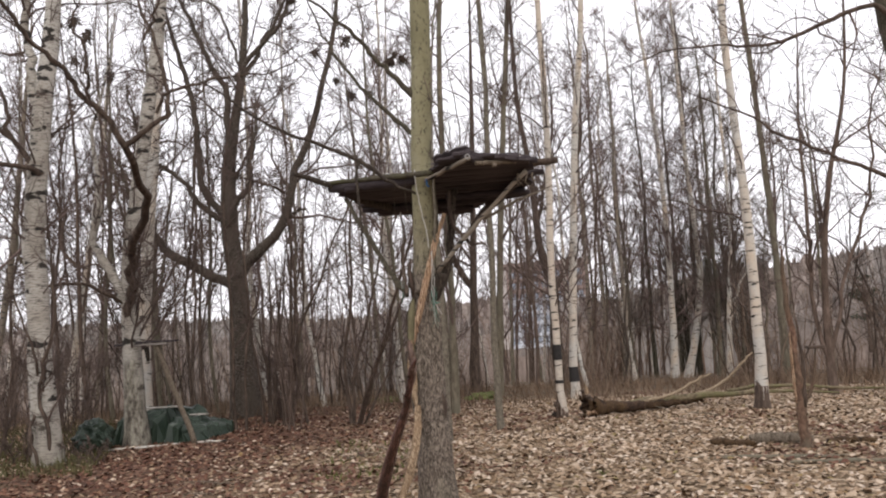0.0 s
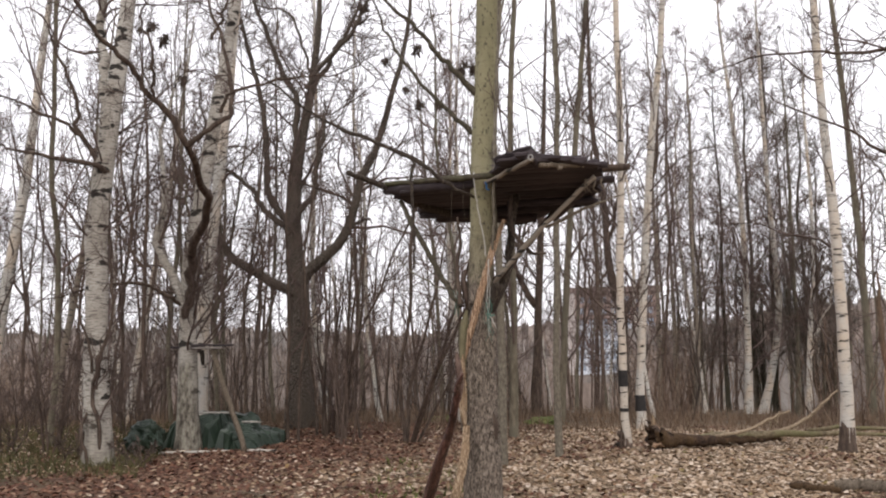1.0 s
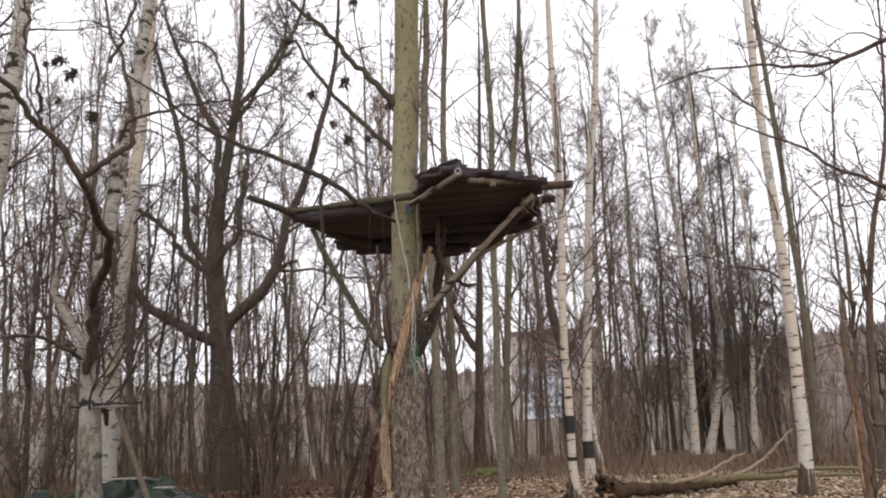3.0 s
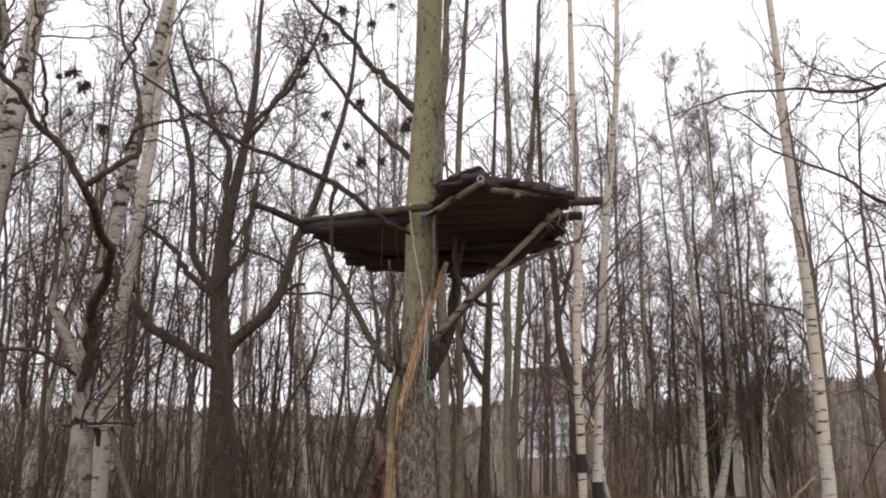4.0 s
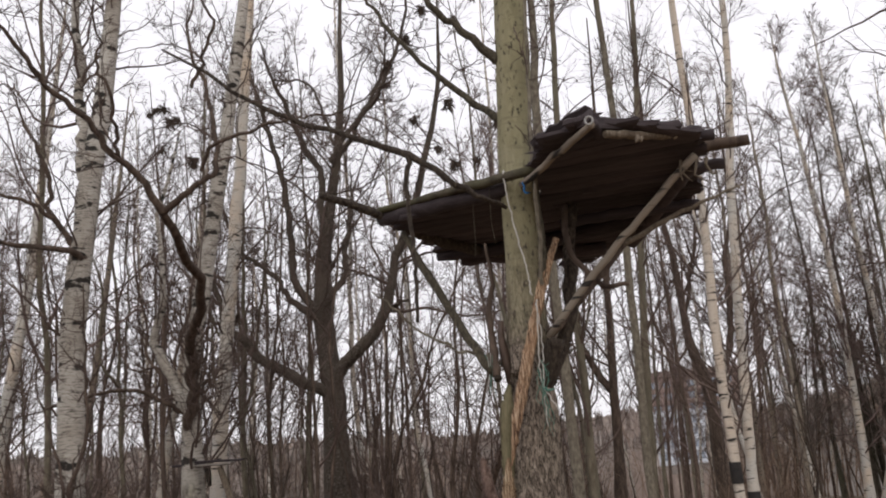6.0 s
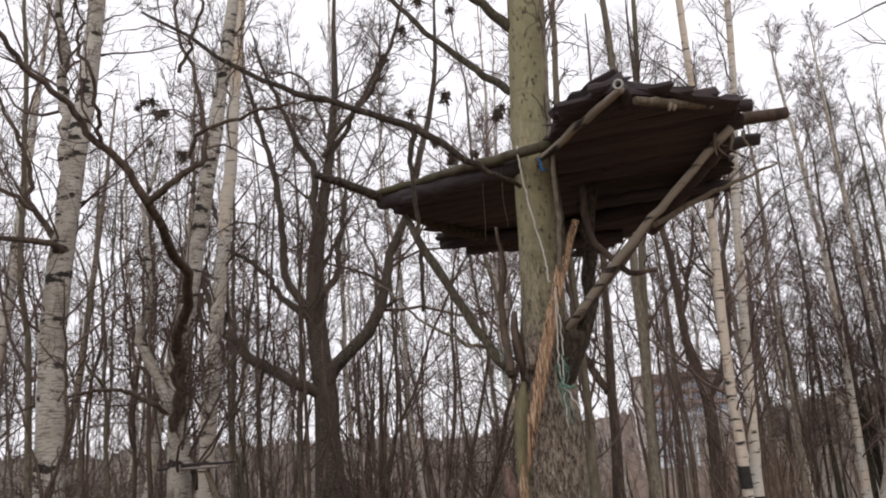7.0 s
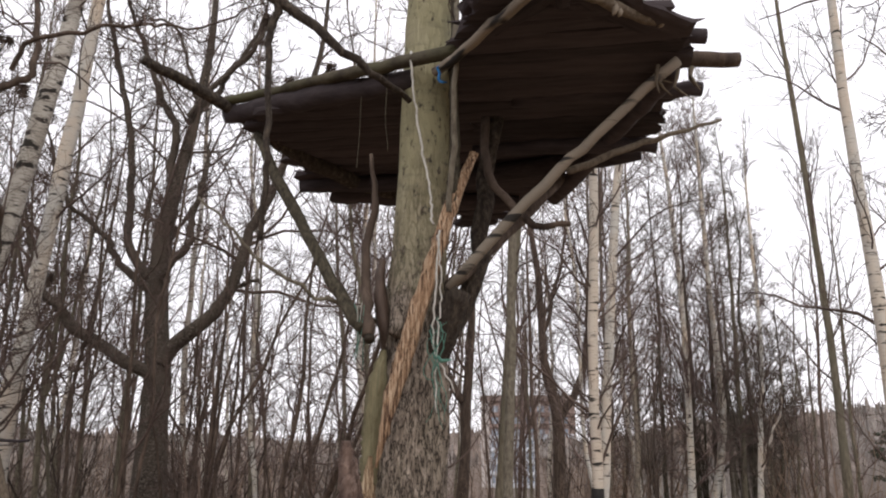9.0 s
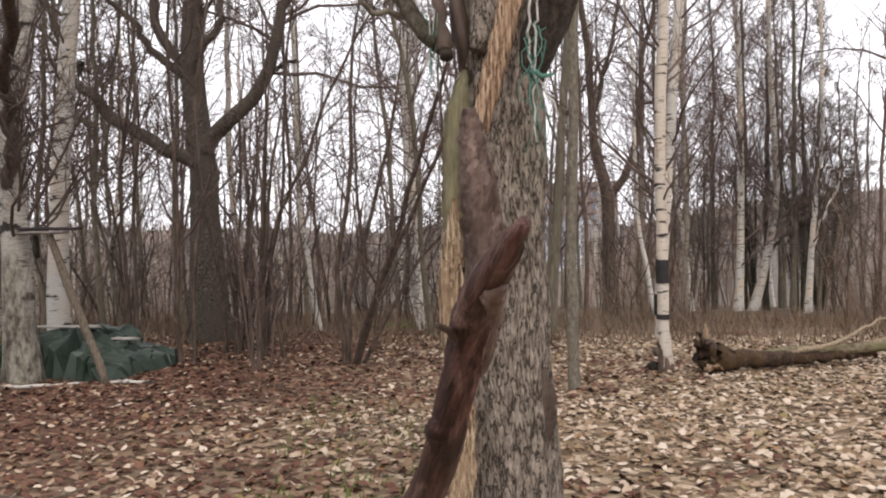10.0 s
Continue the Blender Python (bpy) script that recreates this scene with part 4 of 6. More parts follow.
def cords():
    rope = thing("rope", "white rope hanging from the platform beam down the trunk", "rope", (0.0, 7.5, 3.2))
    o = (0.0, 7.5, 3.2)

    def loc(pts):
        return [(x - o[0], y - o[1], z - o[2]) for x, y, z in pts]

    part("strand", rod(loc([(-0.005, 7.62, 3.215), (0.0, 7.5, 3.2), (0.01, 7.49, 3.05), (0.045, 7.5, 2.8), (0.085, 7.49, 2.6), (0.1, 7.47, 2.45)]), [0.005, 0.0052, 0.0052, 0.0052, 0.005, 0.005], 40, 7, 0.0022, 5), MAT_ROPE, rope)
    part("strand", rod(loc([(0.13, 7.45, 2.42), (0.115, 7.44, 2.2), (0.11, 7.45, 2.0), (0.13, 7.44, 1.93), (0.19, 7.44, 1.82)]), [0.0038, 0.0038, 0.0038, 0.0036, 0.0025], 30, 6, 0.003, 6), MAT_ROPE, rope)
    part("strand", rod(loc([(0.12, 7.45, 2.4), (0.14, 7.44, 2.2), (0.125, 7.44, 2.0), (0.12, 7.44, 1.75)]), [0.003, 0.003, 0.003, 0.0025], 28, 6, 0.004, 7), MAT_ROPE, rope)
    net = thing("green_cord", "tangled green cord tied round the trunk", "cord", (0.12, 7.45, 1.95))
    rs = np.random.RandomState(3)
    for i in range(7):
        w = rs.normal(0, 0.02, (5, 3)) + np.linspace((0, 0, 0.12), (rs.uniform(-0.03, 0.07), -0.01, -0.14 - 0.1 * rs.rand()), 5)
        part("strand", rod(w, [0.0014, 0.002, 0.0018, 0.0014, 0.001], 16, 5, 0.003, 60 + i), MAT_GREENCORD, net)
    part("knot", rod([(-0.01, -0.01, 0.0), (0.02, -0.015, -0.02), (0.06, -0.01, -0.015)], [0.004, 0.008, 0.003], 8, 7, 0.003, 77), MAT_GREENCORD, net)
    net2 = thing("green_cord", "thin green cord knotted round a hanging prop", "cord", (-0.16, 7.56, 2.05))
    for i in range(5):
        w = rs.normal(0, 0.012, (4, 3)) + np.linspace((-0.02, -0.03, 0.1), (rs.uniform(-0.06, 0.0), -0.02, -0.12), 4)
        part("strand", rod(w, [0.0014, 0.002, 0.002, 0.0014], 10, 5, 0.002, 160 + i), MAT_ROPE if i < 2 else MAT_GREENCORD, net2)
    blue = thing("blue_cord", "short bright blue cord round the beam", "cord", (0.1, 7.5, 3.06))
    part("loop", rod([(0.02, -0.05, 0.04), (0.02, -0.045, 0.0), (0.035, -0.05, -0.03), (0.05, -0.045, -0.025)], [0.004, 0.006, 0.006, 0.003], 10, 6, 0.003, 8), MAT_BLUECORD, blue)
    wire = thing("wire", "thin slack wire hanging under the platform", "wire", (-0.24, 7.68, 3.1))
    part("strand", rod([(0, 0, 0.07), (-0.005, 0, -0.15), (-0.01, -0.01, -0.33)], [0.002, 0.002, 0.002], 8, 5, 0.001, 9), MAT_GREENPOLE, wire)
    part("strand", rod([(0.13, -0.1, 0.05), (0.125, -0.1, -0.15), (0.14, -0.1, -0.3)], [0.002, 0.002, 0.002], 8, 5, 0.001, 10), MAT_GREENPOLE, wire)


cords()


def leaning_stick():
    ob = thing("leaning_stick", "thick wet red-brown broken branch leaning beside the trunk", "branch", (-0.58, 7.7, 0))
    axis = Vector((0.7, -1.55, 1.4)).normalized()
    turn = Vector((0, 0, 1)).rotation_difference(axis)

    def along(pts):
        """Points in the stick's own frame, whose z runs along the wood's fibres."""
        return [tuple(turn.inverted() @ Vector(p)) for p in pts]

    shaft = part("shaft", rod(along([(0, 0, -0.05), (0.16, -0.38, 0.33), (0.38, -0.86, 0.74), (0.565, -1.22, 1.05), (0.64, -1.39, 1.23), (0.672, -1.46, 1.335), (0.7, -1.56, 1.385), (0.738, -1.655, 1.432), (0.765, -1.71, 1.462)]), [0.06, 0.054, 0.042, 0.033, 0.029, 0.028, 0.025, 0.017, 0.009], 36, 16, 0.0012, 14), MAT_WET, ob)
    shaft.matrix_basis = turn.to_matrix().to_4x4()
    part("torn_top", splinter(along([(0.67, -1.42, 1.27), (0.695, -1.475, 1.36), (0.7, -1.495, 1.44), (0.698, -1.515, 1.5), (0.692, -1.53, 1.57), (0.69, -1.545, 1.61)]), [0.016, 0.023, 0.021, 0.019, 0.016, 0.006], 47), MAT_WETFIBRE, shaft, "torn fibrous upper end, paler red-brown")
    part("splinter", splinter(along([(0.71, -1.49, 1.39), (0.715, -1.51, 1.47), (0.712, -1.53, 1.545)]), [0.012, 0.01, 0.003], 48), MAT_WETFIBRE, shaft)
    part("stub", rod(along([(0.672, -1.45, 1.315), (0.656, -1.475, 1.325), (0.648, -1.51, 1.337), (0.64, -1.535, 1.347)]), [0.012, 0.0075, 0.005, 0.003], 12, 9, 0.0008, 16), MAT_DARKBARK, shaft, "thin dark side stub")
    part("burl", rod(along([(0.712, -1.56, 1.36), (0.722, -1.6, 1.385), (0.728, -1.625, 1.4)]), [0.008, 0.017, 0.008], 9, 12, 0.002, 17), MAT_WETFIBRE, shaft)
    part("burl", rod(along([(0.596, -1.33, 1.135), (0.607, -1.365, 1.18), (0.622, -1.39, 1.22)]), [0.008, 0.018, 0.006], 9, 12, 0.002, 18), MAT_WET, shaft)
    return ob


leaning_stick()


# ---- single trees of the clearing ----
def painted_band(tree_ob, z0, z1):
    """A black painted band that hugs a stem."""
    stem = [c for c in tree_ob.children if c.name.startswith("trunk")][0]
    rings = np.array([v.co[:] for v in stem.data.vertices]).reshape(-1, 12, 3)
    mid = rings.mean(axis=1)
    rad = np.linalg.norm(rings - mid[:, None], axis=2).max(axis=1)
    zz = np.linspace(z0, z1, 6)
    g = Geo()
    g.tubes(np.stack([np.interp(zz, mid[:, 2], mid[:, 0]), np.interp(zz, mid[:, 2], mid[:, 1]), zz], 1)[None], (np.interp(zz, mid[:, 2], rad) * 1.03 + 0.004)[None], 14)
    part("painted_band", g, MAT_BLACKPAINT, stem, "black painted band")


BIRCHES = "birches round the clearing"
b = (1.2, 14.75)
t1 = tree("birch_tree", "slender birch with warm pale bark and black bands", "tree", b, [(-0.03, 0, 1.2), (-0.03, 0, 3.1), (0.1, 0, 5.0), (0.13, 0, 7.3), (0.2, 0, 11.5)], [0.066, 0.064, 0.064, 0.06, 0.05, 0.014], MAT_BIRCH_WARM, "birch", 11, group=BIRCHES, twig_scale=1.0, flare=1.1)
painted_band(t1, 1.06, 1.33)
painted_band(t1, 0.64, 0.7)
g = Geo()
g.tubes(np.array([[0.01, 0, -0.05], [0.0, 0, 0.1], [-0.02, 0, 0.3], [-0.035, 0, 0.42]])[None], np.array([[0.1, 0.084, 0.076, 0.072]]), 14)
g.v[0][-14:, 2] += np.random.RandomState(19).uniform(-0.2, 0.1, 14)
part("dark_foot", g, MAT_BROWNBARK, [c for c in t1.children if c.name.startswith("trunk")][0], "dark cracked bark at the foot")
part("burl", rod([(-0.06, -0.03, 0.2), (-0.1, -0.05, 0.26), (-0.14, -0.06, 0.29)], [0.03, 0.055, 0.03], 8, 10, 0.008, 29), MAT_DARKBARK, [c for c in t1.children if c.name.startswith("trunk")][0], "dark knob near the foot")
b = (1.48, 18.2)
t2 = tree("birch_tree", "slender leaning birch with a black band near its foot", "tree", b, [(0.03, 0, 1.2), (0.12, 0, 2.4), (0.26, 0, 4.0), (0.45, 0, 6.0), (0.85, 0, 9.2), (1.1, 0, 13.5)], [0.088, 0.086, 0.084, 0.08, 0.074, 0.06, 0.015], MAT_BIRCH, "birch", 12, group=BIRCHES, twig_scale=1.15)
painted_band(t2, 0.42, 0.75)
b = (4.62, 14.8)
t3 = tree("birch_tree", "white birch with dark crosswise scars and a blackened foot", "tree", b, [(0.06, 0, 1.0), (0.08, 0, 2.8), (0.06, 0, 4.8), (0.02, 0, 6.8), (0.0, 0, 8.6), (-0.1, 0, 13)], [0.1, 0.088, 0.08, 0.071, 0.062, 0.052, 0.014], MAT_BIRCH, "birch", 13, group=BIRCHES, twig_scale=0.55)
g = Geo()
zz = np.linspace(-0.05, 0.52, 6)
g.tubes(np.stack([0.05 * zz, 0 * zz, zz], 1)[None], np.interp(zz, [-0.05, 0.15, 0.52], [0.17, 0.128, 0.108])[None], 14)
g.v[0][-14:, 2] += np.random.RandomState(9).uniform(-0.22, 0.12, 14)
part("dark_foot", g, MAT_DARKBARK, [c for c in t3.children if c.name.startswith("trunk")][0], "black cracked bark at the foot")
b = (-6.84, 11.85)
BIG_LEFT = [(-6.98, 11.85, 4.6), (-7.03, 11.6, 4.71), (-7.41, 11.35, 4.77), (-7.72, 11.12, 4.85), (-8.16, 10.9, 4.96), (-8.7, 10.6, 5.1)]
BIG_UP = [(-6.98, 11.85, 4.55), (-7.04, 11.72, 4.75), (-7.26, 11.61, 5.3), (-7.45, 11.47, 5.96), (-7.53, 11.34, 6.51), (-7.68, 11.2, 7.14)]
BIG_SIDE = [(-7.2, 11.55, 5.2), (-7.51, 11.27, 5.5), (-7.95, 11.03, 5.69), (-8.12, 10.8, 5.71), (-8.5, 10.5, 5.8)]
tree("birch_tree", "large birch with pale mottled bark and a forked top", "tree", b, [(-0.14, 0, 2.1), (-0.17, 0, 3.8), (-0.03, 0, 5.7), (0.14, 0, 7.6), (0.4, 0, 13)], [0.18, 0.172, 0.16, 0.145, 0.115, 0.03], MAT_OLDBIRCH, "birch", 14, group=BIRCHES, limbs=[
    (rel(b, [(-6.9, 11.87, 5.6), (-7.23, 11.9, 6.8), (-7.33, 11.9, 8.5), (-7.4, 11.9, 12)]), [0.09, 0.075, 0.06, 0.015], MAT_OLDBIRCH),
    (rel(b, BIG_LEFT), [0.05, 0.045, 0.036, 0.026, 0.016, 0.006]),
    (rel(b, BIG_UP), [0.055, 0.05, 0.038, 0.03, 0.022, 0.008]),
    (rel(b, BIG_SIDE), [0.032, 0.026, 0.018, 0.012, 0.005]),
    (rel(b, [(-6.7, 11.7, -0.05), (-6.78, 11.62, 1.2), (-6.55, 11.6, 2.6), (-6.62, 11.5, 4.2)]), [0.035, 0.028, 0.022, 0.008]),
    (rel(b, [(-6.95, 11.65, -0.05), (-7.0, 11.66, 0.9), (-6.88, 11.6, 1.7), (-7.15, 11.6, 2.5), (-7.3, 11.5, 3.4)]), [0.032, 0.025, 0.02, 0.015, 0.006]),
    (rel(b, [(-6.8, 11.66, -0.05), (-6.9, 11.64, 0.7), (-6.7, 11.6, 1.5), (-6.45, 11.5, 2.1)]), [0.03, 0.022, 0.015, 0.006]),
], limb_material=MAT_DARKBARK, twig_scale=0.95)
b = (-6.45, 13.8)
tree("birch_tree", "old birch with dark fissured foot, pale stem and dark limbs", "tree", b, [(-0.05, 0, 1.2), (-0.08, 0, 2.8), (0.06, 0, 4.2), (0.4, 0, 6.2), (0.72, 0, 8.3), (1.3, 0, 13)], [0.18, 0.15, 0.135, 0.13, 0.12, 0.1, 0.02], MAT_FORKBIRCH, "birch", 15, group=BIRCHES, limbs=[
    (rel(b, [(-6.53, 13.82, 2.0), (-6.5, 13.76, 2.4), (-6.42, 13.62, 2.8), (-6.3, 13.45, 3.1), (-5.95, 13.0, 3.6), (-5.35, 12.1, 4.1), (-4.95, 11.2, 4.45), (-4.82, 10.75, 4.67)]), [0.05, 0.08, 0.09, 0.083, 0.075, 0.065, 0.055, 0.05]),
    (rel(b, [(-4.82, 10.75, 4.67), (-5.1, 10.3, 5.25), (-5.35, 9.8, 5.75), (-5.6, 9.3, 6.2), (-5.9, 8.7, 6.9)]), [0.048, 0.04, 0.034, 0.026, 0.008]),
    (rel(b, [(-4.82, 10.75, 4.67), (-4.5, 10.85, 4.95), (-4.26, 11.0, 5.2), (-4.36, 11.1, 5.8), (-4.8, 11.3, 7.0), (-5.0, 11.5, 8.3)]), [0.042, 0.038, 0.034, 0.03, 0.022, 0.008]),
    (rel(b, [(-4.36, 10.85, 5.15), (-4.02, 10.9, 5.46), (-3.5, 10.95, 5.57), (-3.1, 11.0, 5.63), (-2.6, 11.2, 5.7), (-1.96, 11.3, 6.05)]), [0.026, 0.022, 0.018, 0.015, 0.012, 0.005]),
    (rel(b, [(-4.62, 11.0, 6.35), (-4.3, 10.9, 6.9), (-4.2, 10.7, 7.6), (-4.5, 10.6, 8.4)]), [0.024, 0.02, 0.015, 0.006]),
    (rel(b, [(-5.1, 10.3, 5.25), (-4.9, 9.9, 5.7), (-4.9, 9.6, 6.3), (-4.6, 9.4, 7.0)]), [0.026, 0.02, 0.015, 0.006]),
    (rel(b, [(-6.53, 13.75, 1.6), (-6.62, 13.7, 2.5), (-6.9, 13.75, 3.2), (-7.1, 13.8, 3.9), (-7.16, 13.8, 5.2), (-6.9, 13.8, 7.3)]), [0.05, 0.1, 0.085, 0.065, 0.045, 0.015], MAT_OLDBIRCH),
    (rel(b, [(-6.6, 13.7, 2.6), (-7.1, 13.2, 2.95), (-7.7, 12.8, 2.85), (-8.4, 12.3, 2.6)]), [0.04, 0.03, 0.022, 0.008]),
], limb_material=MAT_DARKBARK, twig_scale=0.95)
for b, top, tall, r0, seed in (((-11.9, 20.0), 0.75, 4.7, 0.1, 351), ((-12.6, 18.0), 0.58, 4.5, 0.09, 352), ((-12.75, 16.0), 0.6, 5.3, 0.13, 353)):
    tree("birch_tree", "leaning birch with dull grey-white bark", "tree", b, [(top * 0.2, 0, tall * 0.3), (top * 0.55, 0, tall * 0.65), (top, 0, tall), (top * 1.5, 0, tall * 1.6), (top * 2.1, 0, tall * 2.4)], [r0, r0 * 0.95, r0 * 0.88, r0 * 0.8, r0 * 0.6, 0.015], MAT_OLDPOLE if seed == 352 else MAT_BIRCH, "birch", seed, group=BIRCHES, twig_scale=0.6)
b = (-7.45, 15.9)
tree("birch_tree", "straight birch with grey-white banded bark", "tree", b, [(0.0, 0, 2.0), (0.2, 0, 4.4), (0.42, 0, 6.8), (0.62, 0, 9.4), (0.9, 0, 14)], [0.14, 0.13, 0.125, 0.115, 0.1, 0.025], MAT_BIRCH, "birch", 16, group=BIRCHES, twig_scale=0.7)
b = (-6.2, 18.3)
maple = tree("maple_tree", "large dark bare tree with spreading heavy limbs", "tree", b, rel(b, [(-6.27, 18.3, 1.75), (-6.28, 18.3, 3.1), (-6.45, 18.3, 4.4), (-6.46, 18.3, 5.6), (-6.3, 18.3, 6.6), (-6.05, 18.3, 7.9), (-5.88, 18.3, 9.5), (-5.86, 18.3, 11.2), (-5.7, 18.3, 14)]), [0.28, 0.235, 0.222, 0.195, 0.16, 0.125, 0.09, 0.07, 0.05, 0.015], MAT_MAPLE, "maple", 17, limbs=[
    (rel(b, [(-6.22, 18.2, 3.35), (-5.98, 18.2, 3.7), (-5.42, 18.2, 4.15), (-5.05, 18.2, 4.7), (-4.7, 18.2, 5.53), (-4.46, 18.2, 6.2), (-4.13, 18.2, 7.14), (-3.87, 18.2, 8.1), (-3.6, 18.2, 9.06), (-3.4, 18.2, 10.3), (-3.3, 18.1, 12)]), [0.15, 0.14, 0.125, 0.11, 0.095, 0.085, 0.075, 0.065, 0.055, 0.04, 0.012]),
    (rel(b, [(-6.3, 18.2, 3.1), (-6.83, 18.15, 3.38), (-7.4, 18.1, 3.68), (-7.85, 18.0, 4.0), (-8.15, 17.9, 4.3), (-8.4, 17.8, 4.65), (-8.6, 17.7, 5.15), (-8.9, 17.6, 6.3)]), [0.12, 0.12, 0.112, 0.105, 0.095, 0.085, 0.07, 0.02]),
    (rel(b, [(-6.45, 18.2, 4.62), (-6.98, 18.1, 5.03), (-7.4, 18.0, 5.5), (-7.82, 17.9, 5.95), (-8.1, 17.7, 6.3), (-8.5, 17.6, 7.2), (-8.7, 17.5, 8.4)]), [0.08, 0.07, 0.058, 0.05, 0.042, 0.03, 0.01]),
    (rel(b, [(-6.46, 18.2, 4.75), (-6.95, 18.1, 5.45), (-7.09, 18.1, 6.3), (-7.15, 18.0, 7.3), (-7.4, 18.0, 8.45), (-7.66, 18.0, 9.4), (-7.9, 18.0, 10.5), (-8.1, 18, 12)]), [0.09, 0.085, 0.075, 0.068, 0.06, 0.05, 0.036, 0.012]),
    (rel(b, [(-6.42, 18.3, 6.4), (-6.45, 18.3, 7.4), (-6.62, 18.3, 8.2), (-6.95, 18.3, 9.0), (-7.28, 18.3, 9.8), (-7.65, 18.3, 10.6), (-8.0, 18.3, 11.8)]), [0.085, 0.08, 0.07, 0.062, 0.052, 0.04, 0.012]),
    (rel(b, [(-6.4, 18.1, 4.6), (-5.95, 18.0, 5.28), (-5.7, 18.0, 5.81), (-5.58, 18.0, 6.6), (-5.45, 18.0, 7.8)]), [0.08, 0.072, 0.062, 0.05, 0.012]),
    (rel(b, [(-6.1, 18.1, 8.1), (-5.53, 18.0, 8.81), (-5.02, 18.0, 9.36), (-4.62, 18.0, 9.95), (-4.35, 18.0, 10.56), (-4.1, 18.0, 11.7), (-3.9, 18.0, 13)]), [0.06, 0.058, 0.052, 0.046, 0.038, 0.028, 0.01]),
    (rel(b, [(-6.12, 18.4, 7.69), (-5.88, 18.4, 8.5), (-5.55, 18.4, 9.08), (-5.1, 18.4, 9.5), (-4.92, 18.4, 10.17), (-4.8, 18.4, 11.5)]), [0.06, 0.056, 0.05, 0.045, 0.035, 0.01]),
    (rel(b, [(-6.0, 18.1, 8.5), (-6.33, 18.1, 9.53), (-6.6, 18.1, 10.12), (-7.0, 18.1, 10.27), (-7.5, 18.1, 10.5)]), [0.035, 0.032, 0.028, 0.022, 0.01]),
    (rel(b, [(-4.95, 18.2, 4.7), (-4.72, 18.15, 4.78), (-4.45, 18.1, 4.84)]), [0.045, 0.035, 0.03], None, 2),
], twig_scale=1.1, tip=0.0055)


def seed_cluster(rs):
    """A drooping bunch of dry winged seeds."""
    g = Geo()
    n = 60
    d = rs.normal(0, 1, (n, 3))
    d /= np.linalg.norm(d, axis=1, keepdims=True)
    d[:, 2] -= 0.5
    a = rs.normal(0, 0.035, (n, 3))
    P = np.stack([a, a + d * 0.05, a + d * rs.uniform(0.07, 0.13, (n, 1))], 1)
    g.tubes(P, np.tile([0.006, 0.015, 0.004], (n, 1)), 3)
    return g


rs = np.random.RandomState(8)
cluster_mesh = [seed_cluster(rs).mesh("seed_head", MAT_DARKBARK) for _ in range(3)]
CLUSTERS = [(-9.98, 17, 9.6), (-9.64, 17, 9.67), (-9.27, 17, 9.35), (-9.07, 16, 9.1), (-8.7, 16, 8.75), (-3.74, 17, 8.2), (-3.27, 17, 7.47), (-3.0, 17, 8.38),
            (-2.97, 17, 7.12), (-2.77, 17, 10.2), (-2.34, 17, 10.56), (-3.42, 17, 10.6), (-3.8, 17, 10.0), (-5.69, 17, 5.53), (-7.8, 17, 4.7), (-1.9, 16.5, 7.6), (-2.4, 16.5, 6.9), (-8.4, 16.4, 8.0), (-4.3, 17.2, 9.6), (-9.5, 16.8, 8.6), (-1.93, 17.0, 7.95), (-1.74, 17.0, 7.8), (-2.06, 17.0, 7.75)]
for i, p in enumerate(CLUSTERS):
    c = part("seed_head", cluster_mesh[i % 3], MAT_DARKBARK, maple, "dark hanging bunch of dry seeds" if i == 0 else "")
    s = 0.75 + 0.5 * ((i * 37) % 10) / 10
    c.matrix_basis = Matrix.LocRotScale((p[0] - b[0], p[1] - b[1], p[2]), Euler((0, 0, i * 1.3)), (s, s, s))

tree("young_tree", "thin greenish-grey straight tree", "tree", (0.15, 13.6), [(0.0, 0, 1.3), (0.05, 0, 3.3), (0.12, 0, 6.1), (0.18, 0, 8.5), (0.3, 0, 13)], [0.0544, 0.0512, 0.048, 0.044, 0.036, 0.0096], MAT_OLIVE, "pole", 18, flare=1.15)
tree("young_tree", "pale thin tree leaning slightly", "tree", (-0.33, 19.6), [(0.2, 0, 2.8), (0.6, 0, 7), (0.9, 0, 10), (1.2, 0, 14)], [0.08, 0.076, 0.064, 0.052, 0.0096], MAT_GREYBARK, "slim", 19, twig_scale=1.1)
b = (1.15, 30.0)
tree("dark_tree", "big dark forked bare tree", "tree", b, rel(b, [(1.1, 30, 1.6), (1.12, 30, 3.2), (0.8, 30, 4.4), (0.68, 30, 5.8), (0.6, 30, 7.6), (0.35, 30, 10), (0.3, 30, 13.5), (0.4, 30, 18)]), [0.2, 0.185, 0.18, 0.13, 0.115, 0.1, 0.085, 0.06, 0.014], MAT_DARKBARK, "maple", 20, limbs=[
    (rel(b, [(1.12, 30, 3.0), (1.6, 30, 3.7), (1.95, 30, 4.6), (2.2, 30, 5.9), (2.3, 30, 7.3), (2.6, 30, 8.9), (2.7, 30, 13)]), [0.13, 0.125, 0.11, 0.095, 0.08, 0.065, 0.014]),
    (rel(b, [(0.68, 30, 5.6), (1.2, 30, 7.2), (1.5, 30, 9.4), (1.5, 30, 13)]), [0.07, 0.06, 0.045, 0.012]),
], tip=0.0055)
tree("dark_tree", "dark bare tree with an upright fork", "tree", (-1.3, 23.0), [(0.1, 0, 2), (0.25, 0, 4.2), (0.4, 0, 7), (0.7, 0, 13)], [0.12, 0.104, 0.088, 0.064, 0.016], MAT_DARKBARK, "maple", 21, limbs=[([(0.1, 0, 3), (-0.5, 0, 4.4), (-0.7, 0, 7)], [0.1, 0.08, 0.015])])
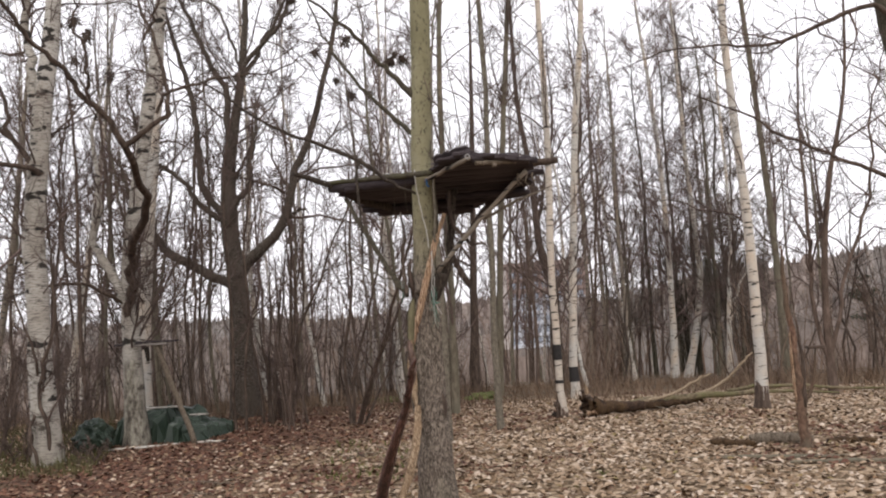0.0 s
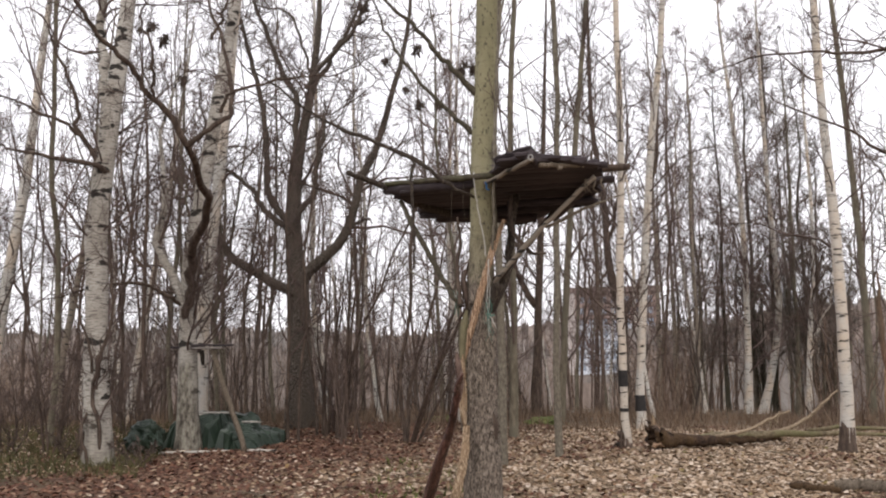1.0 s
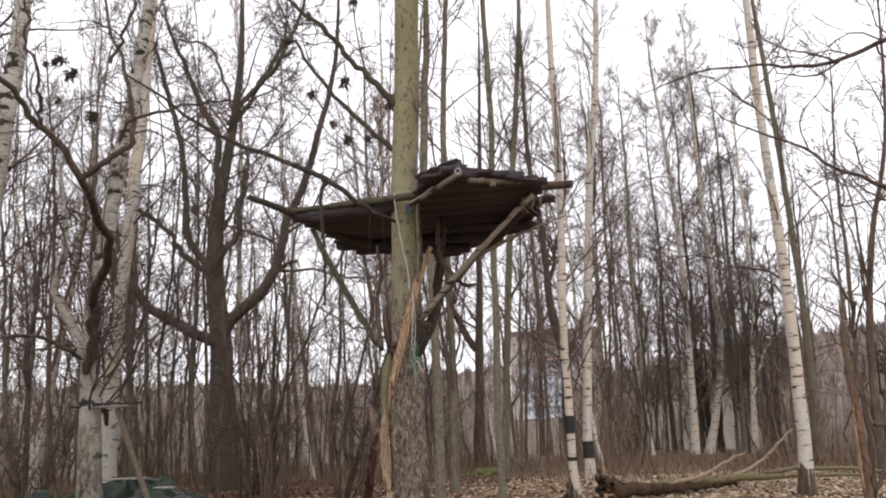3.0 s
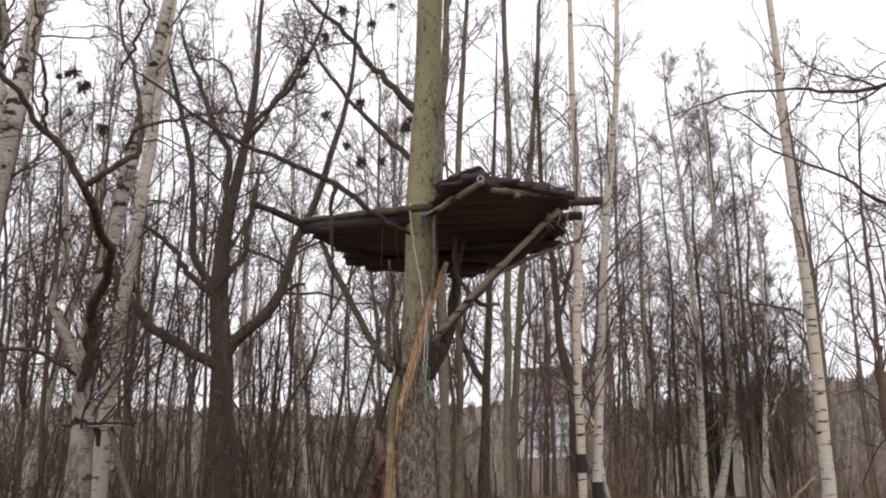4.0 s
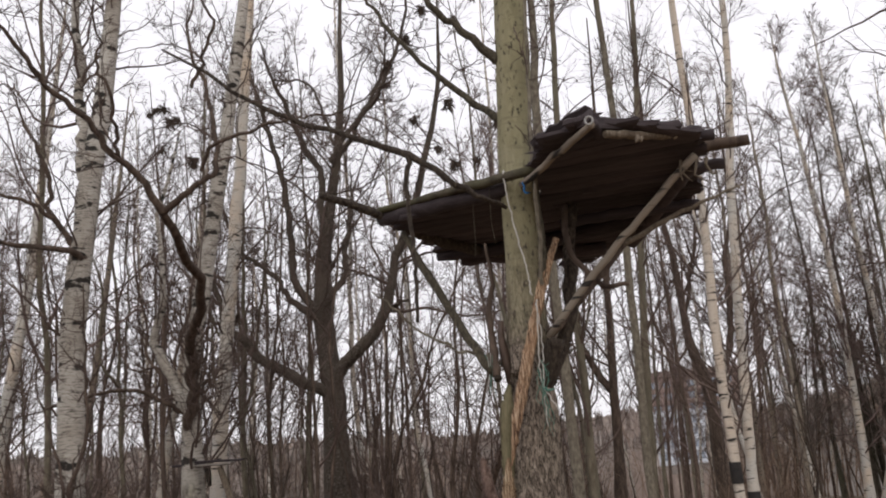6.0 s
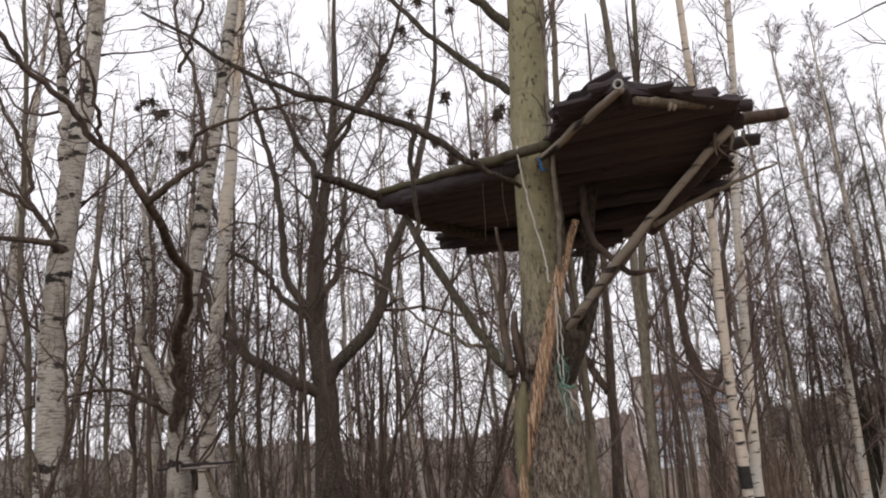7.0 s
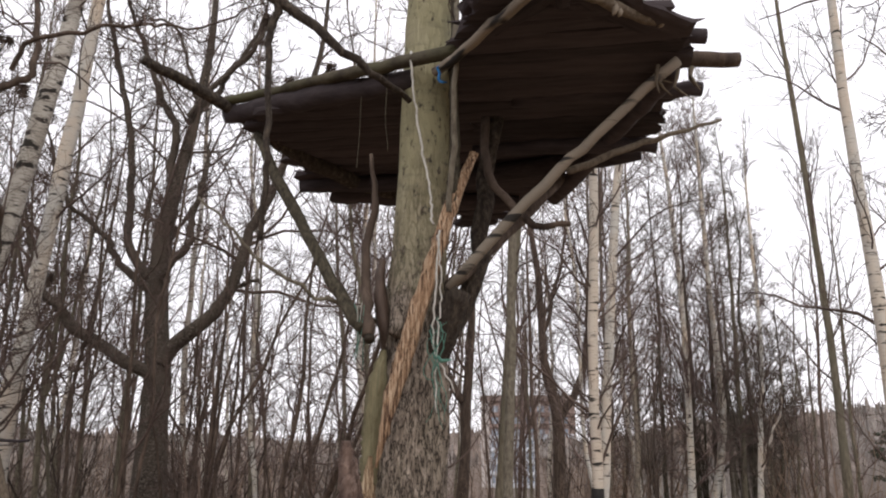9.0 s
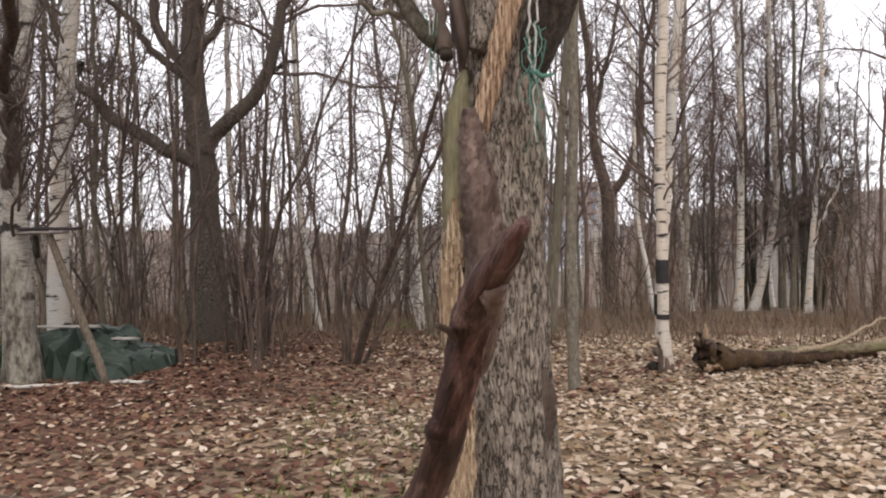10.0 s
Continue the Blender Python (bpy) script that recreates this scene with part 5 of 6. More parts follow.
tree("young_tree", "tall slim tree behind the platform", "tree", (-0.6, 12.6), [(0.02, 0, 2.3), (0.0, 0, 6.0), (0.1, 0, 7.8), (0.2, 0, 12)], [0.06, 0.056, 0.0496, 0.0416, 0.0096], MAT_OLIVE, "pole", 22)
tree("young_tree", "slim grey tree with upright twigs", "tree", (-1.0, 16.6), [(0.05, 0, 3), (0.12, 0, 7.2), (0.3, 0, 10.2), (0.4, 0, 14)], [0.068, 0.064, 0.0528, 0.04, 0.0096], MAT_GREYBARK, "slim", 23, twig_scale=1.1)
b = (6.15, 37.0)
tree("birch_tree", "tall grey-white birch standing in a thicket", "tree", b, rel(b, [(6.28, 37, 1.8), (6.36, 37, 4.85), (6.4, 37, 8.5), (6.25, 37, 12.5), (6.0, 37, 15.6), (5.9, 37, 19)]), [0.14, 0.13, 0.12, 0.1, 0.08, 0.055, 0.012], MAT_BIRCH, "alder", 24, tip=0.0062, twig_material=MAT_TWIG_PALE, sides=10)
b = (6.75, 37.5)
tree("birch_tree", "tall white birch standing in a thicket", "tree", b, rel(b, [(7.24, 37.5, 0.74), (7.68, 37.5, 3.27), (7.75, 37.5, 4.79), (7.6, 37.5, 8.5), (7.6, 37.5, 12.5), (7.6, 37.5, 15.5), (7.6, 37.5, 19)]), [0.16, 0.15, 0.13, 0.115, 0.095, 0.08, 0.055, 0.012], MAT_BIRCH, "alder", 25, tip=0.0062, twig_material=MAT_TWIG_PALE, sides=10)
b = (8.1, 35.0)
tree("birch_tree", "forked birch with a pale foot and dark upper limbs", "tree", b, rel(b, [(8.3, 35, 1.6), (8.5, 35, 3.4), (8.62, 35, 4.5), (8.75, 35, 8), (8.8, 35, 12), (8.9, 35, 15)]), [0.1, 0.095, 0.085, 0.075, 0.06, 0.04, 0.01], MAT_BIRCH, "slim", 26, limbs=[(rel(b, [(8.28, 35, 1.4), (8.65, 35, 2.4), (9.05, 35, 3.3), (9.4, 35, 5.5)]), [0.055, 0.05, 0.04, 0.012], None, 6)], tip=0.006, sides=10)
ALDERS = "dark alders in a thicket"
for i, (x, y, h, r, lean) in enumerate(((4.6, 38.5, 14.0, 0.075, -0.2), (5.6, 39.0, 15.5, 0.085, 0.1), (6.9, 39.6, 17.0, 0.095, 0.15), (7.6, 39.0, 18.0, 0.105, 0.35), (8.2, 37.4, 16.0, 0.1, 0.35), (8.9, 38.6, 14.0, 0.09, 0.2), (9.4, 38.4, 11.0, 0.08, 0.4), (9.8, 38.0, 8.6, 0.075, 0.4), (10.5, 38.5, 7.0, 0.065, 0.4))):
    tree("alder_tree", "dark slender alder with dense upright twigs", "tree", (x, y), [(lean * 0.4, 0, h * 0.14), (lean * 0.7, 0.05, h * 0.34), (lean * 0.8, 0, h * 0.56), (lean, 0, h * 0.8), (lean * 0.9, 0, h)], [r, r * 0.92, r * 0.8, r * 0.6, r * 0.4, 0.01], (MAT_GREYBARK, MAT_ALDER)[i % 2], "alder", 280 + i, group=ALDERS, twig_scale=0.8, tip=0.0058, twig_material=MAT_TWIG_ALDER, segs=(6, 4, 2), sides=8, crook=0.04)
for i, (x, y, h) in enumerate(((2.5, 36.0, 17.0), (3.3, 38.0, 18.5), (4.0, 35.5, 16.0))):
    tree("birch_tree", "tall thin birch with fine pale twigs beyond the clearing", "tree", (x, y), [(0.1, 0, h * 0.25), (0.05, 0.1, h * 0.5), (0.2, 0, h * 0.75), (0.15, 0, h)], [0.085, 0.078, 0.064, 0.045, 0.01], MAT_OLDPOLE, "birch", 361 + i, group="tall birches beyond the clearing", twig_scale=0.95, tip=0.0055, twig_material=MAT_TWIG_PALE, segs=(6, 4, 2), sides=8, crook=0.04)
tree("dark_tree", "tall straight dark-barked tree", "tree", (8.1, 26.3), [(0.05, 0, 4), (0.0, 0, 8), (-0.2, 0, 13), (-0.3, 0, 17)], [0.1, 0.092, 0.082, 0.06, 0.015], MAT_GREYBARK, "slim", 30, twig_scale=0.8)
b = (6.5, 17.0)
tree("dark_tree", "bare many-stemmed dark tree", "tree", b, [(0.1, 0, 2.2), (0.4, 0, 4.4), (0.95, 0, 6.7), (1.2, 0, 10)], [0.072, 0.055, 0.04, 0.028, 0.01], MAT_BROWNBARK, "maple", 31, limbs=[
    ([(0, 0, 0.5), (-0.15, 0, 2.5), (0.0, 0.2, 5), (0.2, 0.3, 8)], [0.05, 0.04, 0.03, 0.01]),
    ([(0.05, 0, 0.8), (0.7, 0.1, 2.6), (1.3, 0.2, 4.5), (1.8, 0.2, 7)], [0.045, 0.035, 0.028, 0.01])])
b = (5.95, 10.2)
tree("roadside_tree", "grey-green bare tree with long drooping boughs", "tree", b, [(-0.1, 0, 2), (-0.3, 0, 4.2), (-0.42, 0, 5.5), (-0.3, 0, 9)], [0.14, 0.125, 0.11, 0.1, 0.03], MAT_GREENPOLE, "maple", 32, twigs=False, limbs=[
    (rel(b, [(5.6, 10.1, 4.95), (5.3, 10.05, 5.25), (4.65, 10, 5.06), (4.1, 10, 4.88), (3.5, 10, 4.92), (2.8, 10, 4.92), (2.3, 10, 4.8)]), [0.035, 0.03, 0.026, 0.02, 0.014, 0.01, 0.004]),
    (rel(b, [(5.7, 10.1, 2.9), (5.2, 10, 3.2), (4.65, 10, 3.42), (4.0, 10, 3.8), (3.4, 10, 4.2), (2.9, 10, 4.6)]), [0.03, 0.026, 0.022, 0.017, 0.011, 0.004]),
], limb_material=MAT_DARKBARK)


def shrub(name, label, base, stems, height, spread_r, seed, material=None, lean=(0, 0), r=0.02, group="", twigs=9, fine=7, twig_material=None, wide=0.28):
    """A many-stemmed bare bush."""
    rs = np.random.RandomState(seed)
    ob = thing(name, label, "shrub", (*base, foot_height(base)), group)
    tw = Geo()
    for i in range(stems):
        a, h = rs.uniform(0, 6.28), height * rs.uniform(0.6, 1.1)
        ox, oy = 0.12 * math.cos(a), 0.12 * math.sin(a)
        tx, ty = lean[0] + spread_r * math.cos(a) * rs.uniform(0.3, 1), lean[1] + spread_r * math.sin(a) * rs.uniform(0.3, 1)
        P, R = stem_line(rs, [(ox, oy, -0.08), (ox + tx * 0.25, oy + ty * 0.25, h * 0.35), (ox + tx * 0.6, oy + ty * 0.6, h * 0.7), (ox + tx, oy + ty, h)], [r * 1.2, r, r * 0.7, 0.005], 9, 0.02)
        g = Geo()
        g.tubes(P[None], R[None], 7)
        part("stem", g, material or MAT_BROWNBARK, ob)
        A, B, C = spread(rs, P[None], R[None], np.array([h]), twigs, 0.12, 0.98, (20, 55), wide, 6, 0.06, 0.2, tip=0.005)
        A2, B2, _ = spread(rs, A, B, C, fine, 0.1, 0.98, (20, 60), 0.45, 3, 0.05, 0.25, tip=0.004)
        tw.tubes(A, B, 4)
        tw.tubes(A2, B2, 3)
    part("crown", tw, twig_material or MAT_TWIG, ob)
    return ob


b = (-2.78, 15.4)
lean_bush = thing("leaning_saplings", "cluster of dark thin saplings leaning to one side", "shrub", (*b, 0))
rs = np.random.RandomState(41)
tw = Geo()
for pts, r in (
        ([(-2.77, 15.4, -0.08), (-2.4, 14.9, 0.75), (-1.95, 14.4, 1.55), (-1.5, 13.9, 2.5), (-1.1, 13.4, 3.4), (-0.7, 13.0, 4.4)], 0.034),
        ([(-2.74, 15.42, -0.08), (-2.35, 15.1, 0.96), (-2.0, 14.8, 1.6), (-1.63, 14.5, 2.25), (-1.2, 14.2, 3.1), (-0.9, 14, 4.3)], 0.03),
        ([(-2.86, 15.45, -0.08), (-2.75, 15.4, 1.0), (-2.45, 15.3, 2.1), (-2.1, 15.2, 3.3), (-1.95, 15.2, 4.6)], 0.032),
        ([(-2.9, 15.5, -0.08), (-2.95, 15.5, 1.2), (-2.75, 15.4, 2.6), (-2.75, 15.4, 4.0), (-2.5, 15.4, 5.4)], 0.036),
        ([(-2.7, 15.5, -0.08), (-2.3, 15.6, 0.7), (-1.8, 15.7, 1.5), (-1.3, 15.8, 1.9), (-0.8, 15.8, 2.1)], 0.024)):
    P, R = stem_line(rs, rel(b, pts), [r * 1.2, r, r * 0.85, r * 0.65, 0.006], 16, 0.02)
    g = Geo()
    g.tubes(P[None], R[None], 8)
    part("stem", g, MAT_DARKBARK, lean_bush)
    limb_twigs(tw, rs, P, R, 4.2, 0.0035, 8)
part("crown", tw, MAT_TWIG, lean_bush)
for foot, pts, r in (((-5.0, 15.3), [(-4.98, 15.3, 1.2), (-4.86, 15.3, 2.4), (-4.93, 15.3, 3.6), (-4.7, 15.3, 5.0), (-4.5, 15.3, 7.5)], 0.028), ((-5.28, 15.45), [(-5.3, 15.4, 1.0), (-5.22, 15.4, 2.1), (-5.33, 15.4, 3.3), (-5.3, 15.3, 4.6), (-5.1, 15.3, 6.8)], 0.033), ((-6.02, 15.7), [(-6.05, 15.7, 1.1), (-6.15, 15.7, 2.3), (-6.05, 15.7, 3.5), (-6.12, 15.7, 5.0), (-6.0, 15.7, 6.5)], 0.024), ((-3.9, 15.9), [(-4.13, 16.0, 1.59), (-3.6, 16.0, 2.87), (-3.25, 16.0, 3.65), (-2.73, 16.0, 4.6), (-2.3, 16.0, 5.3)], 0.026), ((-6.65, 16.5), [(-6.72, 16.5, 1.3), (-6.78, 16.5, 2.44), (-6.71, 16.5, 3.41), (-6.55, 16.5, 4.63), (-6.4, 16.5, 6.5), (-6.3, 16.5, 9)], 0.03), ((-4.35, 16.2), [(-4.25, 16.2, 1.2), (-4.0, 16.2, 2.6), (-3.9, 16.2, 4.2), (-3.6, 16.2, 6.5)], 0.026)):
    tree("sapling", "thin dark crooked sapling with bare twigs", "tree", foot, rel(foot, pts), [r, r, r * 0.85, r * 0.7, 0.006], MAT_DARKBARK, "maple", 60 + int(r * 1000), group="dark saplings on the shaded side", twig_scale=0.9, tip=0.0035, flare=1.1, sides=8)
shrub("shrub", "bare grey bush with thin stems", (-3.85, 14.8), 6, 2.2, 0.8, 42, r=0.012, twigs=6, fine=4)
shrub("shrub", "tall bare bush beside the big dark tree", (-5.0, 16.6), 5, 4.2, 0.9, 43, MAT_DARKBARK, r=0.024, twigs=6, fine=4)
shrub("shrub", "tangled brown bare bush", (-5.0, 17.6), 9, 2.2, 1.2, 44, r=0.013, twigs=6, fine=5)
shrub("shrub", "thin upright bare bush", (-4.4, 15.9), 4, 5.0, 0.5, 45, MAT_DARKBARK, r=0.03)
shrub("shrub", "bare bush at the wood's edge", (-8.6, 13.0), 8, 2.6, 1.0, 46, r=0.016)
shrub("shrub", "bare bush at the wood's edge", (7.6, 16.0), 8, 2.4, 1.0, 47, r=0.014)
THICKET = "tall bushes in a thicket"
for i, (x, y, n, h, w) in enumerate(((8.6, 38.0, 12, 8.0, 1.5), (9.6, 39.0, 12, 6.5, 1.6), (7.2, 39.0, 10, 8.5, 1.5))):
    shrub("tall_shrub", "tall dense grey-brown bush of fine upright twigs", (x, y), n, h, w, 141 + i, MAT_ALDER, (0, 0), 0.03, THICKET, 14, 7, MAT_TWIG_ALDER, 0.22)
LOW = "low tangled bushes on the shaded side"
for i, (x, y, h, w) in enumerate(((-4.8, 17.0, 1.4, 0.9), (-7.6, 12.3, 0.7, 0.5), (-8.8, 15.6, 1.8, 1.0), (-9.6, 16.6, 2.0, 1.0), (-6.0, 11.6, 0.5, 0.4), (-8.9, 12.2, 1.3, 0.9), (-11.0, 15.0, 1.6, 1.0))):
    shrub("low_shrub", "low tangled dark bush of thin bare twigs", (x, y), 8, h, w, 151 + i, MAT_DARKBARK, (0, 0), 0.009, LOW, 8, 5, MAT_TWIG, 0.45)
MAT_SNAG = bark("rotten_red_bark", (0.05, 0.028, 0.02), (0.15, 0.088, 0.06), (0.3, 0.19, 0.13), 0.5, 26, 1.0, algae=(0.1, 0.085, 0.06))
stump = thing("tree_stump", "slender broken red-brown snag with side shoots", "stump", (4.02, 10.36, 0))
part("stump_body", rod([(0.02, 0, -0.1), (0.03, 0, 0.2), (0.035, 0.01, 0.5), (0.02, 0, 0.99), (0.01, 0, 1.35), (-0.01, 0, 1.7), (-0.005, 0, 2.1), (0.0, 0, 2.45)], [0.085, 0.068, 0.062, 0.042, 0.036, 0.032, 0.024, 0.008], 30, 12, 0.01, 49), MAT_SNAG, stump)
part("torn_strip", splinter([(-0.03, -0.035, 0.55), (-0.035, -0.035, 0.85), (-0.03, -0.03, 1.1), (-0.02, -0.025, 1.4)], [0.01, 0.018, 0.014, 0.004], 147), MAT_TORN, stump, "strip of torn orange wood")
part("shoot", rod([(0.06, -0.02, 0.5), (0.09, -0.03, 0.99), (0.085, -0.03, 1.31), (0.06, -0.03, 1.55), (0.05, -0.03, 1.95)], [0.024, 0.02, 0.017, 0.013, 0.004], 16, 8, 0.006, 148), MAT_DARKBARK, stump, "thin dark upright shoot")
part("shoot", rod([(0.04, 0, 0.5), (0.12, 0, 0.62), (0.2, 0, 0.82), (0.26, 0, 1.2)], [0.03, 0.024, 0.018, 0.01], 12, 8, 0.006, 50), MAT_SNAG, stump)
feeder = thing("bird_feeder", "small dark board fixed on top of a shoot", "bird feeder", (4.28, 10.36, 1.2))
bm = bmesh.new()
bmesh.ops.create_cube(bm, size=1)
bmesh.ops.scale(bm, vec=(0.2, 0.12, 0.035), verts=bm.verts)
bmesh.ops.bevel(bm, geom=bm.edges[:], offset=0.008, segments=1, affect="EDGES")
part("board", bm, MAT_DARKBARK, feeder)


# ---- things on the ground ----
def fallen_trunk():
    ob = thing("fallen_tree", "fallen broken tree trunk lying on the leaves", "log", (1.66, 14.65, 0))
    part("trunk", rod([(0.0, 0, 0.2), (0.5, 0.2, 0.16), (1.0, 0.45, 0.14), (1.6, 0.75, 0.14), (2.1, 1.0, 0.13)], [0.125, 0.105, 0.085, 0.06, 0.03], 34, 14, 0.014, 51), MAT_ROTTEN, ob)
    part("root_plate", rod([(-0.05, -0.04, 0.2), (0.02, 0, 0.22), (0.2, 0.07, 0.17)], [0.1, 0.2, 0.14], 9, 16, 0.025, 52), MAT_ROTTEN, ob, "dark rotten butt of the trunk")
    rs = np.random.RandomState(53)
    for i in range(16):
        a = rs.uniform(0, 6.28)
        o = np.array([0.0, -0.02, 0.2]) + 0.13 * np.array([0.3 * rs.randn(), math.cos(a), max(-0.8, math.sin(a))])
        d = 0.62 * np.array([rs.uniform(-0.9, 0.1), 0.7 * math.cos(a), 0.15 + 0.8 * math.sin(a)]) * rs.uniform(0.12, 0.3)
        d[2] = max(d[2], 0.03 - o[2])
        part("root", splinter([o, o + d * 0.5 + rs.normal(0, 0.03, 3), o + d], [0.05, 0.035, 0.008], 54 + i), (MAT_TORN, MAT_ROTTEN, MAT_DARKBARK)[i % 3], ob)
    part("splinter", splinter([(0.0, 0, 0.3), (-0.02, 0, 0.45), (-0.03, 0, 0.6)], [0.05, 0.035, 0.006], 80), MAT_YELLOW, ob, "upright yellow splinter")
    for pts, rr, m in (
        ([(1.0, 0.45, 0.2), (1.6, 0.6, 0.32), (2.0, 0.75, 0.52), (2.25, 0.8, 0.62)], [0.034, 0.03, 0.024, 0.014], MAT_BLEACHED),
        ([(2.0, 0.75, 0.5), (2.02, 0.74, 0.4), (2.05, 0.72, 0.62)], [0.012, 0.012, 0.007], MAT_BLEACHED),
        ([(2.0, 0.95, 0.22), (2.5, 1.1, 0.4), (2.8, 1.15, 0.66), (3.1, 1.2, 0.95)], [0.034, 0.028, 0.024, 0.014], MAT_BLEACHED),
        ([(0.55, 0.5, 0.14), (1.2, 0.72, 0.19), (2.4, 0.95, 0.22), (3.6, 1.2, 0.2), (4.6, 1.3, 0.1)], [0.07, 0.075, 0.055, 0.035, 0.015], MAT_PALEMOSS),
        ([(2.6, 1.2, 0.25), (3.6, 1.3, 0.3), (4.9, 1.6, 0.15), (6.2, 1.7, 0.1)], [0.035, 0.03, 0.025, 0.01], MAT_PALEMOSS),
        ([(1.9, 0.9, 0.2), (1.95, 0.9, 0.4), (1.97, 0.9, 0.5)], [0.016, 0.013, 0.008], MAT_BLEACHED),
    ):
        part("branch", rod(pts, rr, 12, 8, 0.012, int(pts[0][0] * 100)), m, ob)
    return ob


fallen_trunk()


def ground_log(label, a, b2, r, material, seed, lift=0.0):
    ob = thing("log", label, "log", (a[0], a[1], 0), "logs lying on the leaves")
    d = (b2[0] - a[0], b2[1] - a[1])
    part("log_body", rod([(0, 0, r * 0.7), (d[0] * 0.35, d[1] * 0.35 + 0.03, r * 0.75), (d[0] * 0.7, d[1] * 0.7 - 0.02, r * 0.7 + lift * 0.5), (d[0], d[1], r * 0.7 + lift)], [r * 0.7, r * 1.05, r * 0.9, r * 0.5], 22, 11, r * 0.16, seed), material, ob)
    return ob


ground_log("short dark rotten log on the leaves", (3.05, 10.95), (3.55, 10.75), 0.055, MAT_ROTTEN, 61)
ground_log("pale mossy rotten log", (3.55, 10.95), (4.25, 10.8), 0.08, MAT_POLE, 62)
ground_log("dark short log on the leaves", (4.4, 10.7), (4.95, 10.6), 0.05, MAT_ROTTEN, 63)
ground_log("dark broken log end", (5.15, 10.6), (5.8, 10.3), 0.09, MAT_ROTTEN, 64)
ground_log("thin grey pole on the leaves", (2.6, 9.9), (4.4, 9.7), 0.025, MAT_GREYBARK, 65)
ground_log("thin grey pole on the leaves", (3.6, 9.4), (5.2, 9.2), 0.025, MAT_GREYBARK, 66)
ground_log("white birch pole lying before the tarpaulin", (-6.9, 13.05), (-5.55, 13.75), 0.024, MAT_BIRCH, 67)
ground_log("white birch pole lying before the tarpaulin", (-5.3, 13.8), (-4.75, 13.85), 0.02, MAT_BIRCH, 68)
ground_log("thin bleached twig on the leaves", (-3.15, 8.95), (-2.75, 8.8), 0.014, MAT_POLE, 69, 0.03)
rs = np.random.RandomState(171)
for i in range(16):
    x, y = rs.uniform(-4.5, 4.5), rs.uniform(7.5, 15)
    a, L = rs.uniform(0, 3.14), rs.uniform(0.25, 0.8)
    tw = thing("fallen_twig", "thin dry twig lying on the fallen leaves", "twig", (x, y, ground_height(x, y) + 0.02), "dry twigs on the leaves")
    end = (L * math.cos(a), L * math.sin(a), rs.uniform(0.01, 0.08))
    shoot = part("stem", rod([(0, 0, 0.005), (end[0] * 0.5 + rs.normal(0, 0.03), end[1] * 0.5 + rs.normal(0, 0.03), end[2] * 0.6 + 0.01), end], [0.008, 0.006, 0.003], 9, 6, 0.004, 172 + i), (MAT_POLE, MAT_DARKBARK, MAT_GREYBARK)[i % 3], tw)
    part("side_shoot", rod([(end[0] * 0.5, end[1] * 0.5, end[2] * 0.6 + 0.01), (end[0] * 0.6 - end[1] * 0.15, end[1] * 0.6 + end[0] * 0.15, end[2] * 0.7 + 0.03)], [0.004, 0.002], 5, 5, 0.003, 192 + i), (MAT_POLE, MAT_DARKBARK, MAT_GREYBARK)[i % 3], shoot)

ground_log("small dark block of wood", (1.02, 14.95), (1.16, 14.9), 0.07, MAT_CUT, 70)
ground_log("upright dark stick beside a birch", (1.08, 14.45), (1.1, 14.44), 0.02, MAT_DARKBARK, 71, 0.35)


